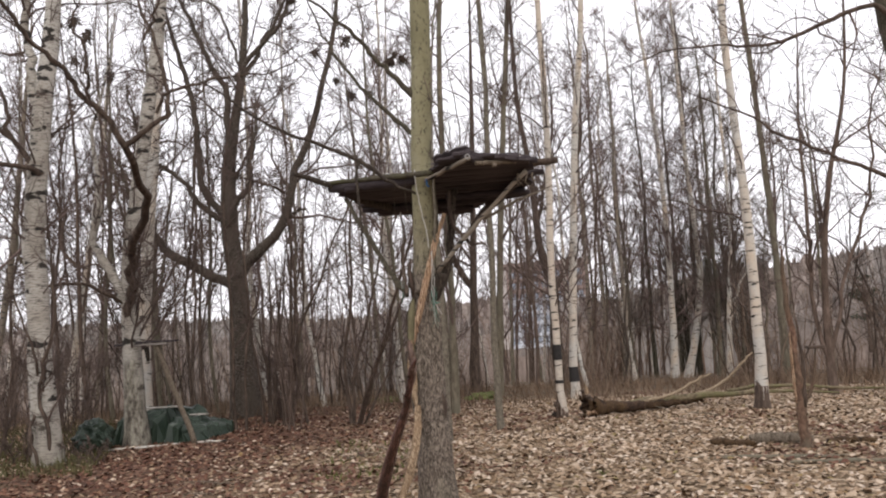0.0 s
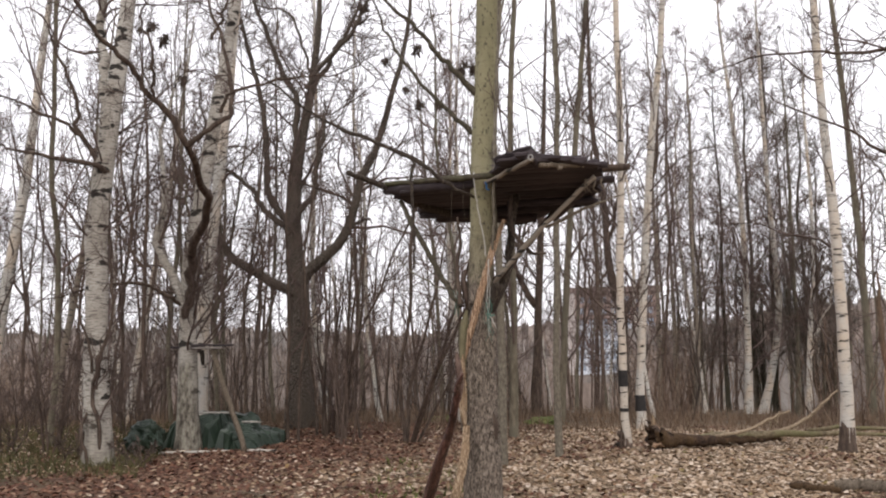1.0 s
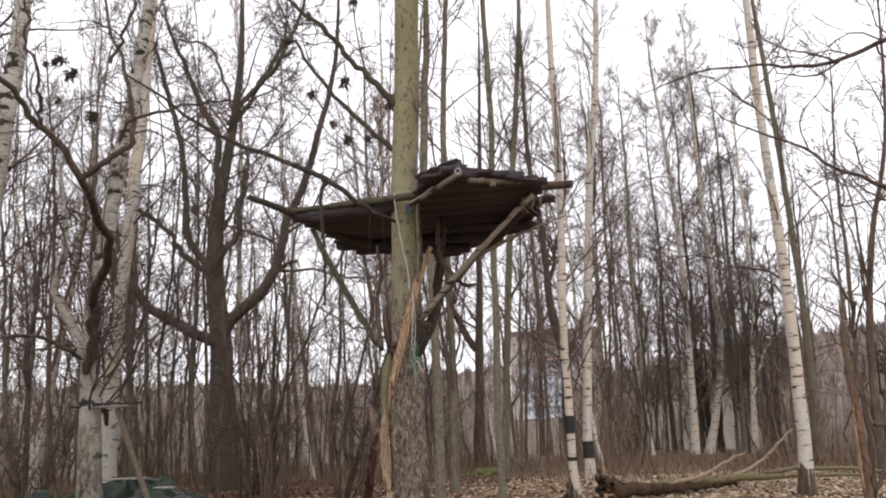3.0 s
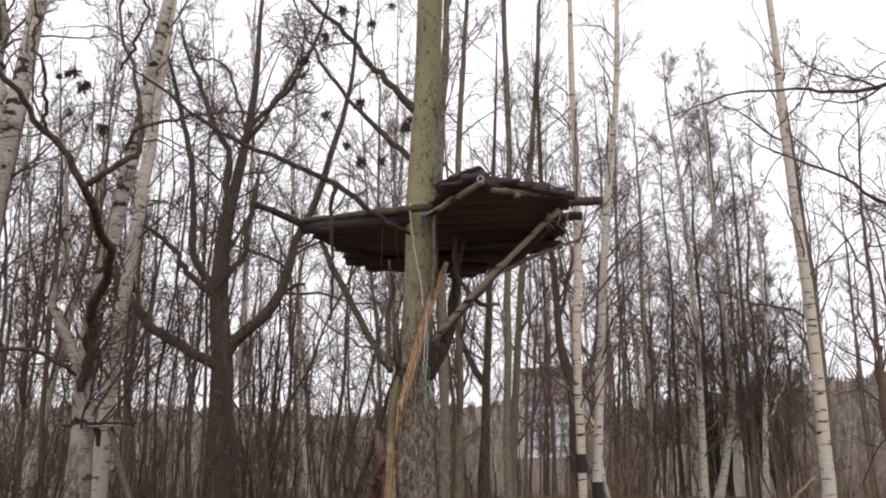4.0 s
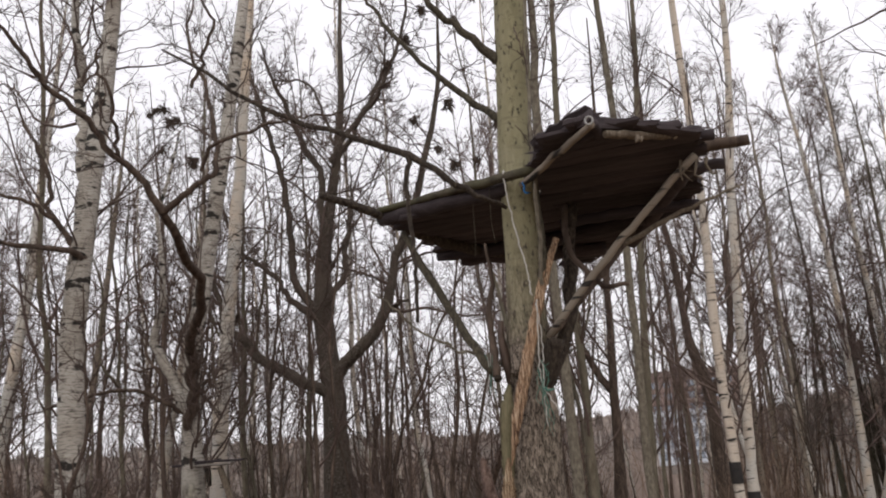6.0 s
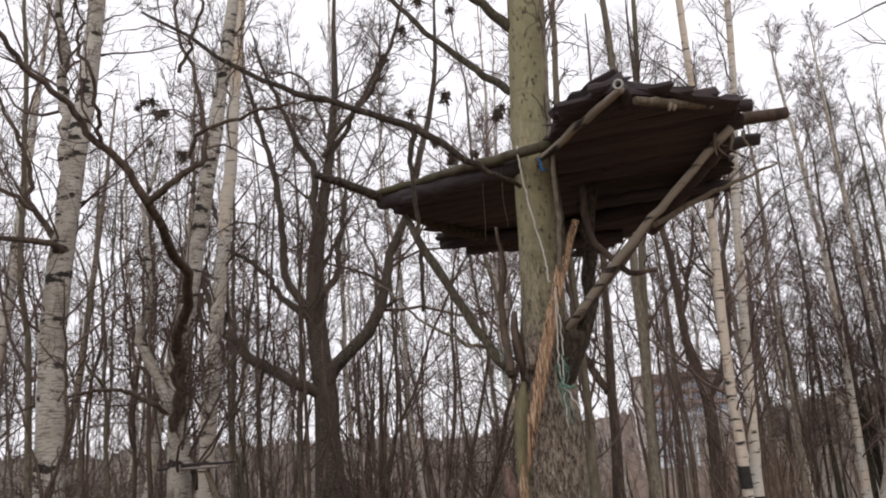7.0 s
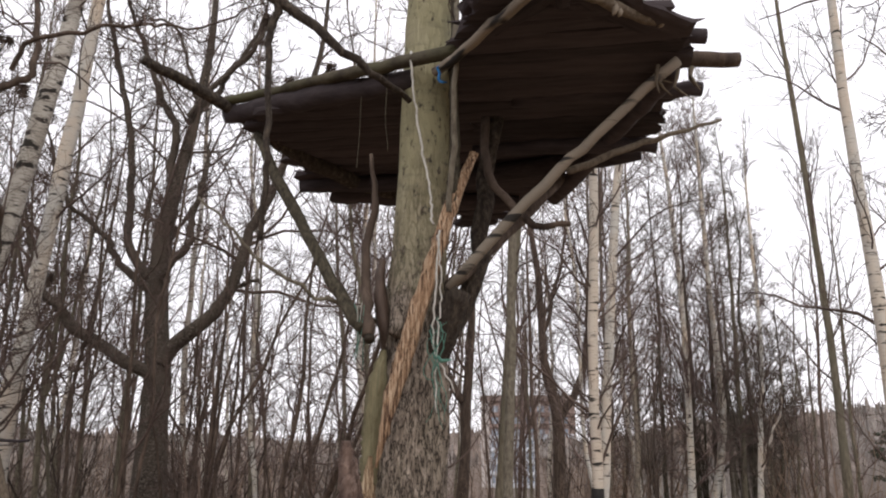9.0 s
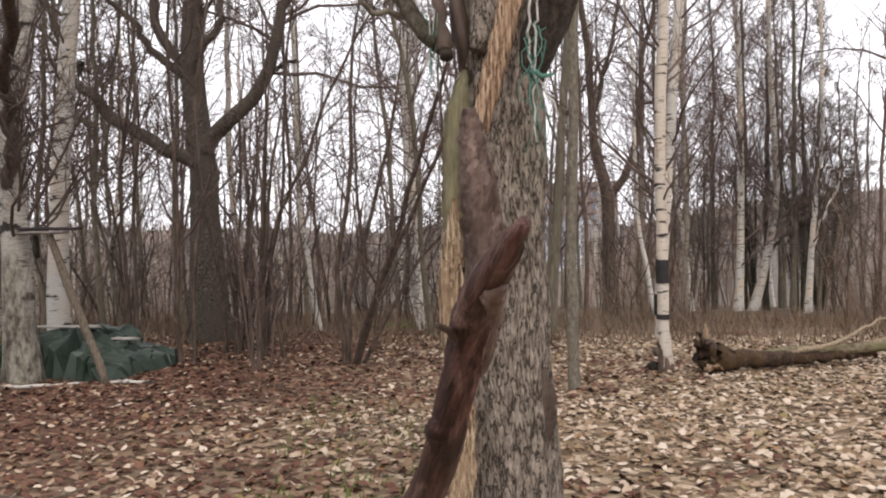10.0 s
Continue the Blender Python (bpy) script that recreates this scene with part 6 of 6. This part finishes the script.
def tarp_pile():
    ob = thing("tarpaulin_pile", "heap covered with a crumpled dark green tarpaulin", "tarpaulin", (-6.15, 14.8, 0))
    rs = np.random.RandomState(72)
    nx, ny = 30, 22
    v = []
    for j in range(ny):
        for i in range(nx):
            u, w = i / (nx - 1) * 2 - 1, j / (ny - 1) * 2 - 1
            x, y = u * 0.85 + rs.normal(0, 0.018), w * 0.8 + rs.normal(0, 0.018)
            h = 0.62 * max(0, 1 - abs(u) ** 9) ** 0.45 * max(0, 1 - abs(w) ** 8) ** 0.45
            h *= 1.0 - 0.45 * max(0, min(1, (u - 0.1) * 3)) * (0.7 + 0.5 * u)
            h -= 0.3 * math.exp(-((u - 0.25 - 0.15 * w) / 0.06) ** 2) * max(0, 0.5 - w)
            # sharp creases: broad facets that meet in folds
            fold = abs(noise.noise(Vector((x * 2.2 + y, y * 1.8, 1)))) + 0.6 * abs(noise.noise(Vector((x * 4.5 - y * 2, y * 4, 5)))) + 0.3 * abs(noise.noise(Vector((x * 9, y * 9 + x * 3, 7))))
            front = max(0, -w - 0.4) * 1.7
            pleat = abs(noise.noise(Vector((x * 3.2 + w, 3.0, w * 0.8)))) * 0.45 + 0.2 * abs(noise.noise(Vector((x * 8 - w * 2, 8, w))))
            v.append((x + 0.14 * noise.noise(Vector((x * 4, y * 4, 9))), y - pleat * front + 0.12 * noise.noise(Vector((x * 3, y * 3, 19))), max(0.0, h - 0.22 * fold * (0.3 + h) + rs.normal(0, 0.014))))
    g = Geo()
    g.add(v, [(j * nx + i, j * nx + i + 1, (j + 1) * nx + i + 1, (j + 1) * nx + i) for j in range(ny - 1) for i in range(nx - 1)])
    part("tarpaulin", g.mesh("tarpaulin", MAT_TARP, False), MAT_TARP, ob)
    for i, (x, y, z, L, r) in enumerate(((-0.6, -0.7, 0.16, 0.6, 4), (-0.55, -0.72, 0.08, 0.6, -3), (-0.3, -0.15, 0.6, 0.85, 1), (0.5, 0.25, 0.4, 0.4, -6))):
        bd = part("plank", board(L, 0.16 if i > 1 else 0.1, 0.03, 400 + i).mesh("plank", MAT_WHITEBOARD if i > 1 else MAT_BRICKRED, False), None, ob, "pale board on top" if i == 2 else "")
        bd.matrix_basis = pose(x - (0.4 if i > 1 else 0.15), y, z, 0, 0, r)
    return ob


tarp_pile()


def tarp_bag():
    ob = thing("tarpaulin_bundle", "dark green tarpaulin bundle on the ground", "tarpaulin", (-6.85, 13.1, 0))
    bm = bmesh.new()
    bmesh.ops.create_icosphere(bm, subdivisions=4, radius=0.36)
    for vert in bm.verts:
        c = vert.co
        f = 1.12 - 0.5 * abs(noise.noise(c * 4)) - 0.3 * abs(noise.noise(c * 9))
        vert.co = Vector((c.x * f, c.y * 0.75 * f, max(-0.02, 0.27 + c.z * 0.85 * f)))
    part("cover", bm, MAT_TARP, ob)


tarp_bag()


def moss_mound(x, y, rx, ry, h, seed):
    ob = thing("moss_mound", "low hummock covered with green moss", "moss", (x, y, ground_height(x, y)))
    bm = bmesh.new()
    bmesh.ops.create_icosphere(bm, subdivisions=4, radius=1)
    for vert in bm.verts:
        c = vert.co
        f = 1 + 0.25 * noise.noise(c * 2.5 + Vector((seed, 0, 0))) + 0.1 * noise.noise(c * 8)
        vert.co = Vector((c.x * rx * f, c.y * ry * f, max(-0.05, c.z * h * f)))
    part("mound", bm, MAT_MOSS, ob)


moss_mound(-0.75, 20.2, 0.5, 0.4, 0.16, 1)
moss_mound(-3.5, 22, 0.9, 0.5, 0.12, 2)


def tree_shelf():
    ob = thing("plank_seat", "small weathered plank seat fixed between two trees", "seat", (-5.95, 13.62, 1.8))
    for i, (x, y, z, L, w, r, m) in enumerate(((-0.35, 0, 0.0, 0.6, 0.16, -3, MAT_BOARD), (-0.4, 0.05, 0.05, 0.75, 0.12, 4, MAT_DECK), (-0.85, 0.1, 0.02, 0.5, 0.1, 2, MAT_DECK))):
        bd = part("plank", board(L, w, 0.035, 420 + i).mesh("plank", m, False), m, ob, "pale plank" if i == 0 else "")
        bd.matrix_basis = pose(x, y, z, 0, 0, r)
    part("support", rod([(0.02, 0, -0.03), (0.2, 0.06, -0.6), (0.42, 0.12, -1.2), (0.62, 0.15, -1.82)], [0.04, 0.045, 0.045, 0.05], 12, 9, 0.006, 74), MAT_POLE, ob, "slanting pole support")
    part("bracket", rod([(-0.2, 0.02, -0.04), (-0.18, 0.05, -0.3)], [0.05, 0.03], 4, 8, 0.004, 75), MAT_CUT, ob)


tree_shelf()


# ---- the apartment block beyond the wood ----
def apartment_block():
    ob = thing("apartment_block", "pale grey apartment block seen far behind the trees", "building", (-6.2, 200, -8.4))
    wall = plain("pale_render", (0.5, 0.52, 0.56), (0.66, 0.69, 0.74), 0.3, strength=0.0)
    side = plain("pinkish_render", (0.42, 0.37, 0.35), (0.52, 0.47, 0.44), 0.3, strength=0.0)
    glass = plain("dark_window_glass", (0.2, 0.23, 0.28), (0.36, 0.4, 0.46), 0.5, 0.15, 0.0)
    brick = plain("red_brown_facade", (0.26, 0.19, 0.165), (0.36, 0.27, 0.24), 0.3, strength=0.0)
    roof = plain("red_brown_roof", (0.2, 0.15, 0.135), (0.32, 0.25, 0.225), 0.5)

    def box(x0, x1, y0, y1, z0, z1):
        b3 = bmesh.new()
        bmesh.ops.create_cube(b3, size=1)
        bmesh.ops.scale(b3, vec=(x1 - x0, y1 - y0, z1 - z0), verts=b3.verts)
        bmesh.ops.translate(b3, vec=((x0 + x1) / 2, (y0 + y1) / 2, (z0 + z1) / 2), verts=b3.verts)
        return b3

    part("wall", box(-6.5, 15.6, 0, 12, -1, 17.8), wall, ob)
    part("wall", box(-6.5, 15.6, 0, 12, 17.8, 25.6), brick, ob, "red-brown upper storeys")
    part("wall", box(-6.9, -4.9, -0.6, 11, -1, 26.0), side, ob, "pinkish end bay")
    part("roof", box(-7.1, 15.9, -0.8, 12.3, 25.6, 26.9), roof, ob)
    for fl in range(9):
        z = 1.0 + fl * 2.75
        for k in range(7):
            x = -4.4 + k * 2.75
            w = part("window", box(x, x + 1.7, -0.06, 0.05, z, z + 1.5), glass, ob)
            fr = part("frame", box(x + 0.78, x + 0.92, -0.1, -0.06, z, z + 1.5), wall, w)
        part("balcony", box(-4.7, 15.4, -0.5, -0.1, z - 0.9, z - 0.25), brick if z > 18 else wall, ob)
    return ob


apartment_block()


# ---- the wood round the clearing ----
def wood_variant(seed, height, r, material, kind, tip, scale, twig_mat, dense=1.0, fork=False):
    rs = np.random.RandomState(seed)
    pts = [(0.0, 0.0, 0.0)]
    for k in range(1, 7):
        dx, dy = rs.normal(0, 0.13, 2)
        pts.append((pts[-1][0] + dx, pts[-1][1] + dy, height * k / 6))
    limbs = []
    if fork:
        x0, y0 = pts[2][:2]
        for side in (-1, 1):
            a = rs.uniform(0.5, 1.0) * side
            limbs.append(([(x0, y0, height * (0.3 + 0.05 * side)), (x0 + a * 0.6, y0 + 0.2 * side, height * 0.42), (x0 + a, y0 + 0.3 * side, height * 0.62), (x0 + a * 1.2, y0, height * 0.9)], [r * 0.7, r * 0.6, r * 0.42, 0.01], None, 8))
    white = material is MAT_BIRCH
    return tree("birch_tree" if white else "bare_tree", "slender bare birch in the wood" if white else "dark forked bare tree in the wood" if fork else "slender bare tree in the wood", "tree", (0, 0),
                pts[1:], [r, r * 0.92, r * 0.8, r * 0.66, r * 0.5, r * 0.3, 0.01], material, kind, seed, limbs=limbs, group="trees of the wood", tip=tip, twig_scale=scale, twig_material=twig_mat, sides=8, flare=1.2, dense=dense, segs=(6, 4, 2), crook=0.03)


variants = [
    wood_variant(201, 13, 0.06, MAT_BIRCH, "birch", 0.0045, 0.75, MAT_TWIG_PALE),
    wood_variant(202, 11, 0.042, MAT_BROWNBARK, "slim", 0.0045, 0.75, MAT_TWIG),
    wood_variant(203, 14, 0.052, MAT_GREYBARK, "slim", 0.0045, 0.8, MAT_TWIG_PALE),
    wood_variant(204, 9, 0.04, MAT_BROWNBARK, "maple", 0.0045, 1.4, MAT_TWIG),
    wood_variant(205, 12, 0.06, MAT_BROWNBARK, "birch", 0.0045, 0.45, MAT_TWIG, 1.0, True),
    wood_variant(206, 15, 0.062, MAT_BIRCH, "slim", 0.0045, 0.75, MAT_TWIG_PALE),
    wood_variant(207, 10, 0.042, MAT_GREYBARK, "birch", 0.0045, 0.65, MAT_TWIG_PALE),
    wood_variant(208, 11, 0.052, MAT_GREYBARK, "slim", 0.0045, 0.45, MAT_TWIG_PALE, 1.0, True),
]
far_variants = [
    wood_variant(211, 13, 0.08, MAT_BIRCH, "birch", 0.0065, 0.75, MAT_TWIG_PALE, 0.7),
    wood_variant(212, 12, 0.06, MAT_BROWNBARK, "slim", 0.0065, 0.8, MAT_TWIG_PALE, 0.7),
    wood_variant(213, 15, 0.08, MAT_GREYBARK, "slim", 0.0065, 0.8, MAT_TWIG_PALE, 0.7),
]
rs = np.random.RandomState(77)
spots = []
for tries in range(6000):
    y = 17.5 + 34 * rs.rand() ** 1.25
    x = rs.uniform(-0.98, 0.66) * (y + 2)
    if -0.9 < (x - 1.1) / (0.2 * y) < 1.1 and y < 23:
        continue
    if 0.1 < x / y < 0.22 and y < 41:
        continue
    if 0.22 < x / y < 0.44 and rs.rand() < 0.88:
        continue
    if x / y > 0.44 and rs.rand() < 0.7:
        continue
    if -0.075 < (x + 0.2) / y < 0.015 and y > 24 and rs.rand() < 0.5:
        continue
    if any((x - a) ** 2 + (y - c) ** 2 < 0.8 for a, c in spots):
        continue
    if any((x - a) ** 2 + (y - c) ** 2 < 0.6 for a, c in ((-6.2, 18.3), (0.9, 20), (-1.3, 23), (3.5, 20.1), (4.6, 19.6), (8.1, 26.3))):
        continue
    spots.append((x, y))
    if x < -0.8 * (y + 2) and y > 34:
        spots.pop()
    if len(spots) >= 84:
        break
# more trees close by on the denser side
spots += [(3.4, 40), (4.2, 43), (4.8, 39.5), (5.2, 45), (3.0, 46), (5.6, 42), (4.4, 36.5), (-0.7, 34), (0.2, 38), (-1.6, 41), (-0.6, 47), (2.6, 36), (3.7, 49), (6.2, 47), (4.9, 50), (-0.3, 42), (-0.9, 52), (-0.4, 57), (0.1, 45.5), (-1.5, 61)]
spots += [(-10.5, 31), (-8.8, 30.5), (-15, 31), (-12.5, 36), (-6.2, 33), (9.5, 44), (11, 46), (12.6, 43), (13.8, 47), (15.2, 45), (10.4, 50), (16.4, 48)]
spots += [(-9.5, 14.0), (-7.9, 20.5), (-2.4, 19.2), (-8.6, 18.8), (-5.1, 21), (-6.9, 21.8), (-10.3, 19.5), (-3.3, 22), (-2.9, 20.6), (-4.2, 25), (-2.2, 24.5)]
placed = set()
for i, (x, y) in enumerate(spots):
    pool = variants if y < 30 else far_variants
    src = pool[(i * 5 + int(x * 7)) % len(pool)]
    s = 0.82 + 0.36 * ((i * 61) % 100) / 100
    where = pose(x, y, ground_height(x, y), ((i * 13) % 7 - 3) * 0.9, ((i * 29) % 9 - 4) * 0.9, (i * 77) % 360)
    if src.name in placed:
        src = copy_thing(src, where)
    else:
        placed.add(src.name)
        src.matrix_basis = where
    src.scale = (s, s, s)


def thicket(name, label, count, y_range, slope, h_range, seed, material, r=0.012, skip=None, subs=5, clump=9, gather=0.7):
    """Undergrowth of thin bare stems that nobody could count, in clumps that share a foot and a lean."""
    rs = np.random.RandomState(seed)
    groups = max(1, count // clump)
    cy = rs.uniform(*y_range, groups * 3)
    cx = rs.uniform(slope[0], slope[1], groups * 3) * (cy + 2)
    ok = np.ones(len(cx), bool) if skip is None else ~skip(cx, cy)
    cx, cy = cx[ok][:groups], cy[ok][:groups]
    size = rs.uniform(0, 1, len(cx)) ** 1.4
    lean_c = rs.normal(0, 0.2, (len(cx), 2))
    which = rs.randint(0, len(cx), count)
    x, y = cx[which] + rs.normal(0, gather, count), cy[which] + rs.normal(0, gather, count)
    if skip is not None:
        keep = ~skip(x, y)
        x, y, which = x[keep], y[keep], which[keep]
    m = len(x)
    h = (h_range[0] + (h_range[1] - h_range[0]) * size[which]) * rs.uniform(0.6, 1.15, m)
    lean = (lean_c[which] + rs.normal(0, 0.17, (m, 2))) * h[:, None]
    z0 = np.array([ground_height(a, c) for a, c in zip(x, y)]) - 0.1
    base = np.stack([x, y, z0], 1)
    crook = rs.normal(0, 0.022, (m, 2))
    P = np.stack([base + np.stack([lean[:, 0] * t ** 1.6, lean[:, 1] * t ** 1.6, h * t], 1) + np.pad(crook * math.sin(t * 6.5), ((0, 0), (0, 1))) * h[:, None] + rs.normal(0, 0.012, (m, 3)) * h[:, None] * (t > 0) for t in np.linspace(0, 1, 6)], 1)
    rr = r * rs.uniform(0.45, 1.7, m)
    R = rr[:, None] * np.linspace(1, 0.22, 6)[None]
    g = Geo()
    g.tubes(P, R, 4)
    A, B, C = spread(rs, P, R, h, subs, 0.2, 0.98, (20, 62), 0.34, 3, 0.08, 0.25, tip=r * 0.28)
    g.tubes(A, B, 3)
    A2, B2, _ = spread(rs, A, B, C, 2, 0.15, 0.98, (20, 62), 0.7, 2, 0.02, 0.2, tip=r * 0.2)
    g.tubes(A2, B2, 3)
    ob = new(name, g.mesh(name, material))
    return tagged(ob, label, "undergrowth", kind="stuff")


def gap(x, y):
    """The lane through which the far building shows, and most of the strip before the pale birches."""
    lane = np.abs(x - 0.9 + 0.033 * y) < 0.3 + 0.017 * y
    strip = (np.abs(x - 0.19 * y + 0.1) < 0.055 * y) & (y < 37) & (np.mod(np.abs(np.sin(x * 91.7 + y * 57.3)) * 613.0, 1.0) < 0.8)
    return lane | strip


thicket("undergrowth", "dense brown bare undergrowth of thin stems", 720, (24, 46), (-1.0, 0.72), (1.2, 5.6), 81, MAT_BRUSH, 0.018, gap, 5)
thicket("undergrowth", "thin bare brush at the edge of the clearing", 1700, (19.0, 30), (-1.0, 0.72), (0.4, 1.6), 82, MAT_BRUSH, 0.0065, gap, 5, 12, 0.6)
thicket("undergrowth", "dark thin saplings on the shaded side", 55, (15.5, 24), (-1.0, -0.3), (2.0, 7.0), 83, MAT_BRUSH_DARK, 0.014, None, 9, 3, 0.4)
thicket("undergrowth", "far brown bare thicket", 330, (46, 85), (-1.0, 0.8), (4.0, 11.5), 84, MAT_BRUSH, 0.034, gap, 6)
thicket("undergrowth", "dark young trees among the undergrowth", 90, (21, 32), (-0.9, 0.6), (2.5, 6.5), 86, MAT_BRUSH_DARK, 0.024, gap, 10, 2, 0.5)


def grass(count, seed, y_range=(17.5, 27), slope=(-1.0, 0.66), tall=(0.12, 0.5), material=None, label="dry yellow-brown grass under the trees"):
    """Grass blades along the edge of the clearing."""
    rs = np.random.RandomState(seed)
    y = rs.uniform(*y_range, count)
    x = rs.uniform(*slope, count) * y
    h = rs.uniform(*tall, count)
    a = rs.uniform(0, 6.28, count)
    z = np.array([ground_height(p, q) for p, q in zip(x, y)])
    w = 0.012
    dx, dy = np.cos(a) * w, np.sin(a) * w
    lx, ly = rs.normal(0, 0.4, count) * h, rs.normal(0, 0.4, count) * h
    v = np.stack([np.stack([x - dx, y - dy, z], 1), np.stack([x + dx, y + dy, z], 1), np.stack([x + lx, y + ly, z + h], 1)], 1)
    g = Geo()
    g.add(v, np.arange(count * 3).reshape(-1, 3))
    return tagged(new("dry_grass", g.mesh("dry_grass", material or MAT_DRYGRASS, False)), label, "grass", kind="stuff")


grass(11000, 91)
MAT_FRESHGRASS = plain("green_grass", (0.06, 0.085, 0.02), (0.15, 0.17, 0.05), 6, strength=0.0)
MAT_GREENGRASS = plain("dull_green_grass", (0.045, 0.045, 0.02), (0.13, 0.115, 0.05), 1.5, strength=0.0)
grass(7000, 92, (10.5, 19), (-1.0, -0.5), (0.05, 0.22), MAT_GREENGRASS, "dull green-brown grass and moss on the shaded side")
thicket("undergrowth", "dark crooked saplings before the wood", 120, (18, 27), (-0.48, -0.06), (1.6, 5.4), 85, MAT_BRUSH_DARK, 0.012, None, 9, 4, 0.4)


grass(320, 93, (9.3, 13), (-0.19, -0.06), (0.03, 0.1), MAT_FRESHGRASS, "sparse green grass among the leaves")


def grass_tuft(x, y, blades, height, seed):
    """A small fresh tuft: bent, tapering blades from one foot."""
    rs = np.random.RandomState(seed)
    ob = thing("grass_tuft", "small fresh green grass tuft among the leaves", "grass", (x, y, ground_height(x, y)), "green tufts among the leaves")
    for i in range(blades):
        a, h = rs.uniform(0, 6.28), height * rs.uniform(0.6, 1.1)
        dx, dy = math.cos(a), math.sin(a)
        part("blade", rod([(0.01 * dx, 0.01 * dy, -0.01), (0.03 * dx, 0.03 * dy, h * 0.6), (0.09 * dx, 0.09 * dy, h * 0.85)], [0.004, 0.0035, 0.001], 5, 4, 0, seed + i), MAT_FRESHGRASS, ob)


for i, (x, y, h) in enumerate(((0.58, 7.62, 0.12), (0.5, 7.75, 0.09), (-0.75, 7.1, 0.07), (-1.5, 8.2, 0.08), (1.6, 9.2, 0.07), (-0.9, 9.6, 0.08))):
    grass_tuft(x, y, 11, h, 400 + 20 * i)


def conifer(height, seed):
    """A far evergreen: a trunk and tiers of drooping boughs with dense needle sprays."""
    rs = np.random.RandomState(seed)
    ob = thing("pine_tree", "dark grey-green pine beyond the wood", "tree", (0, 0, 0), "pines beyond the wood")
    part("trunk", rod([(0, 0, -0.2), (0.05, 0, height * 0.5), (0, 0, height * 0.97)], [0.22, 0.14, 0.03], 10, 7, 0.02, seed), MAT_BROWNBARK, ob)
    P, R = stem_line(rs, [(0, 0, 0), (0, 0, height)], [0.15, 0.02], 8, 0)
    A, B, C = spread(rs, P[None], R[None], np.array([height]), 28, 0.3, 0.99, (60, 95), 0.24, 5, 0.03, 0.15, tip=0.015)
    A2, B2, C2 = spread(rs, A, B, C, 9, 0.2, 0.99, (30, 75), 0.45, 3, 0.05, 0.2, tip=0.03)
    A3, B3, _ = spread(rs, A2, B2, C2, 3, 0.1, 0.99, (25, 80), 0.6, 2, 0.1, 0.2, tip=0.04)
    g = Geo()
    g.tubes(A, B, 4)
    g.tubes(A2, B2 + 0.035, 3)
    g.tubes(A3, B3 + 0.03, 3)
    part("crown", g, MAT_NEEDLES, ob)
    return ob


MAT_NEEDLES = plain("pine_needles", (0.035, 0.045, 0.03), (0.09, 0.105, 0.075), 0.7, strength=0.0)
pine = conifer(11.0, 301)
pine.location = (37, 66, -1.2)
for i, (x, y, sc) in enumerate(((34.5, 70, 0.85), (40.5, 68, 1.05), (44, 72, 1.1), (31, 74, 0.7), (48, 70, 1.0), (38.5, 76, 1.15), (22.7, 60, 0.5))):
    c = copy_thing(pine, pose(x, y, -1.4, 0, 0, i * 67))
    c.scale = (sc * 1.15, sc * 1.15, sc)


def far_woods():
    """The dark wooded rise all round, haze in its colour, with an uneven bare top."""
    rs = np.random.RandomState(95)
    m, nt, b = shader("far_bare_wood", 1.0)
    n = noise_tex(nt, coords(nt, (1, 1, 0.4)), 0.9, 6, 0.75)
    n2 = noise_tex(nt, coords(nt, (1, 1, 1)), 0.06, 3)
    # browns and greys lightened: the haze of distance is put into these tones
    c = mix(nt, ramp(nt, n2, (0.35, (0, 0, 0)), (0.65, (1, 1, 1))), ramp(nt, n, (0.32, (0.145, 0.112, 0.095)), (0.68, (0.36, 0.29, 0.25))), ramp(nt, n, (0.32, (0.15, 0.136, 0.126)), (0.68, (0.34, 0.312, 0.29))))
    paint(nt, b, c)
    for ring, (dist, low, high) in enumerate(((92, 1.5, 4.5), (130, 5.0, 8.5))):
        g = Geo()
        count = 5200
        v, f = [], []
        for i in range(count + 1):
            a = -math.pi * i / count * 2
            d = dist * (1 + 0.05 * noise.noise(Vector((math.cos(a) * 4, math.sin(a) * 4, ring))))
            h = low + (high - low) * (0.5 + 0.5 * noise.noise(Vector((math.cos(a) * 6, math.sin(a) * 6, 5 + ring)))) + rs.uniform(0, 1) ** 2 * 1.5 - 0.6 + 0.7 * noise.noise(Vector((math.cos(a) * 60, math.sin(a) * 60, 9 + ring)))
            h += ring * min(6, 17 * max(0, math.cos(a) - 0.08)) * (math.sin(a) > 0)
            lane = abs(math.atan2(d * math.cos(a), d * math.sin(a)) + 0.03) < 0.034
            h = min(h, -2.5) if lane else h
            x, y = d * math.cos(a), d * math.sin(a)
            k = len(v)
            v += [(x, y, -10), (x, y, h * 0.55), (x * 1.02, y * 1.02, h)]
            if i < count:
                f += [(k, k + 3, k + 4, k + 1), (k + 1, k + 4, k + 5, k + 2)]
        g.add(v, f)
        tagged(new("backdrop", g.mesh("backdrop", m, False)), "dark brown bare woods far round the clearing", "woods", kind="structure")


far_woods()
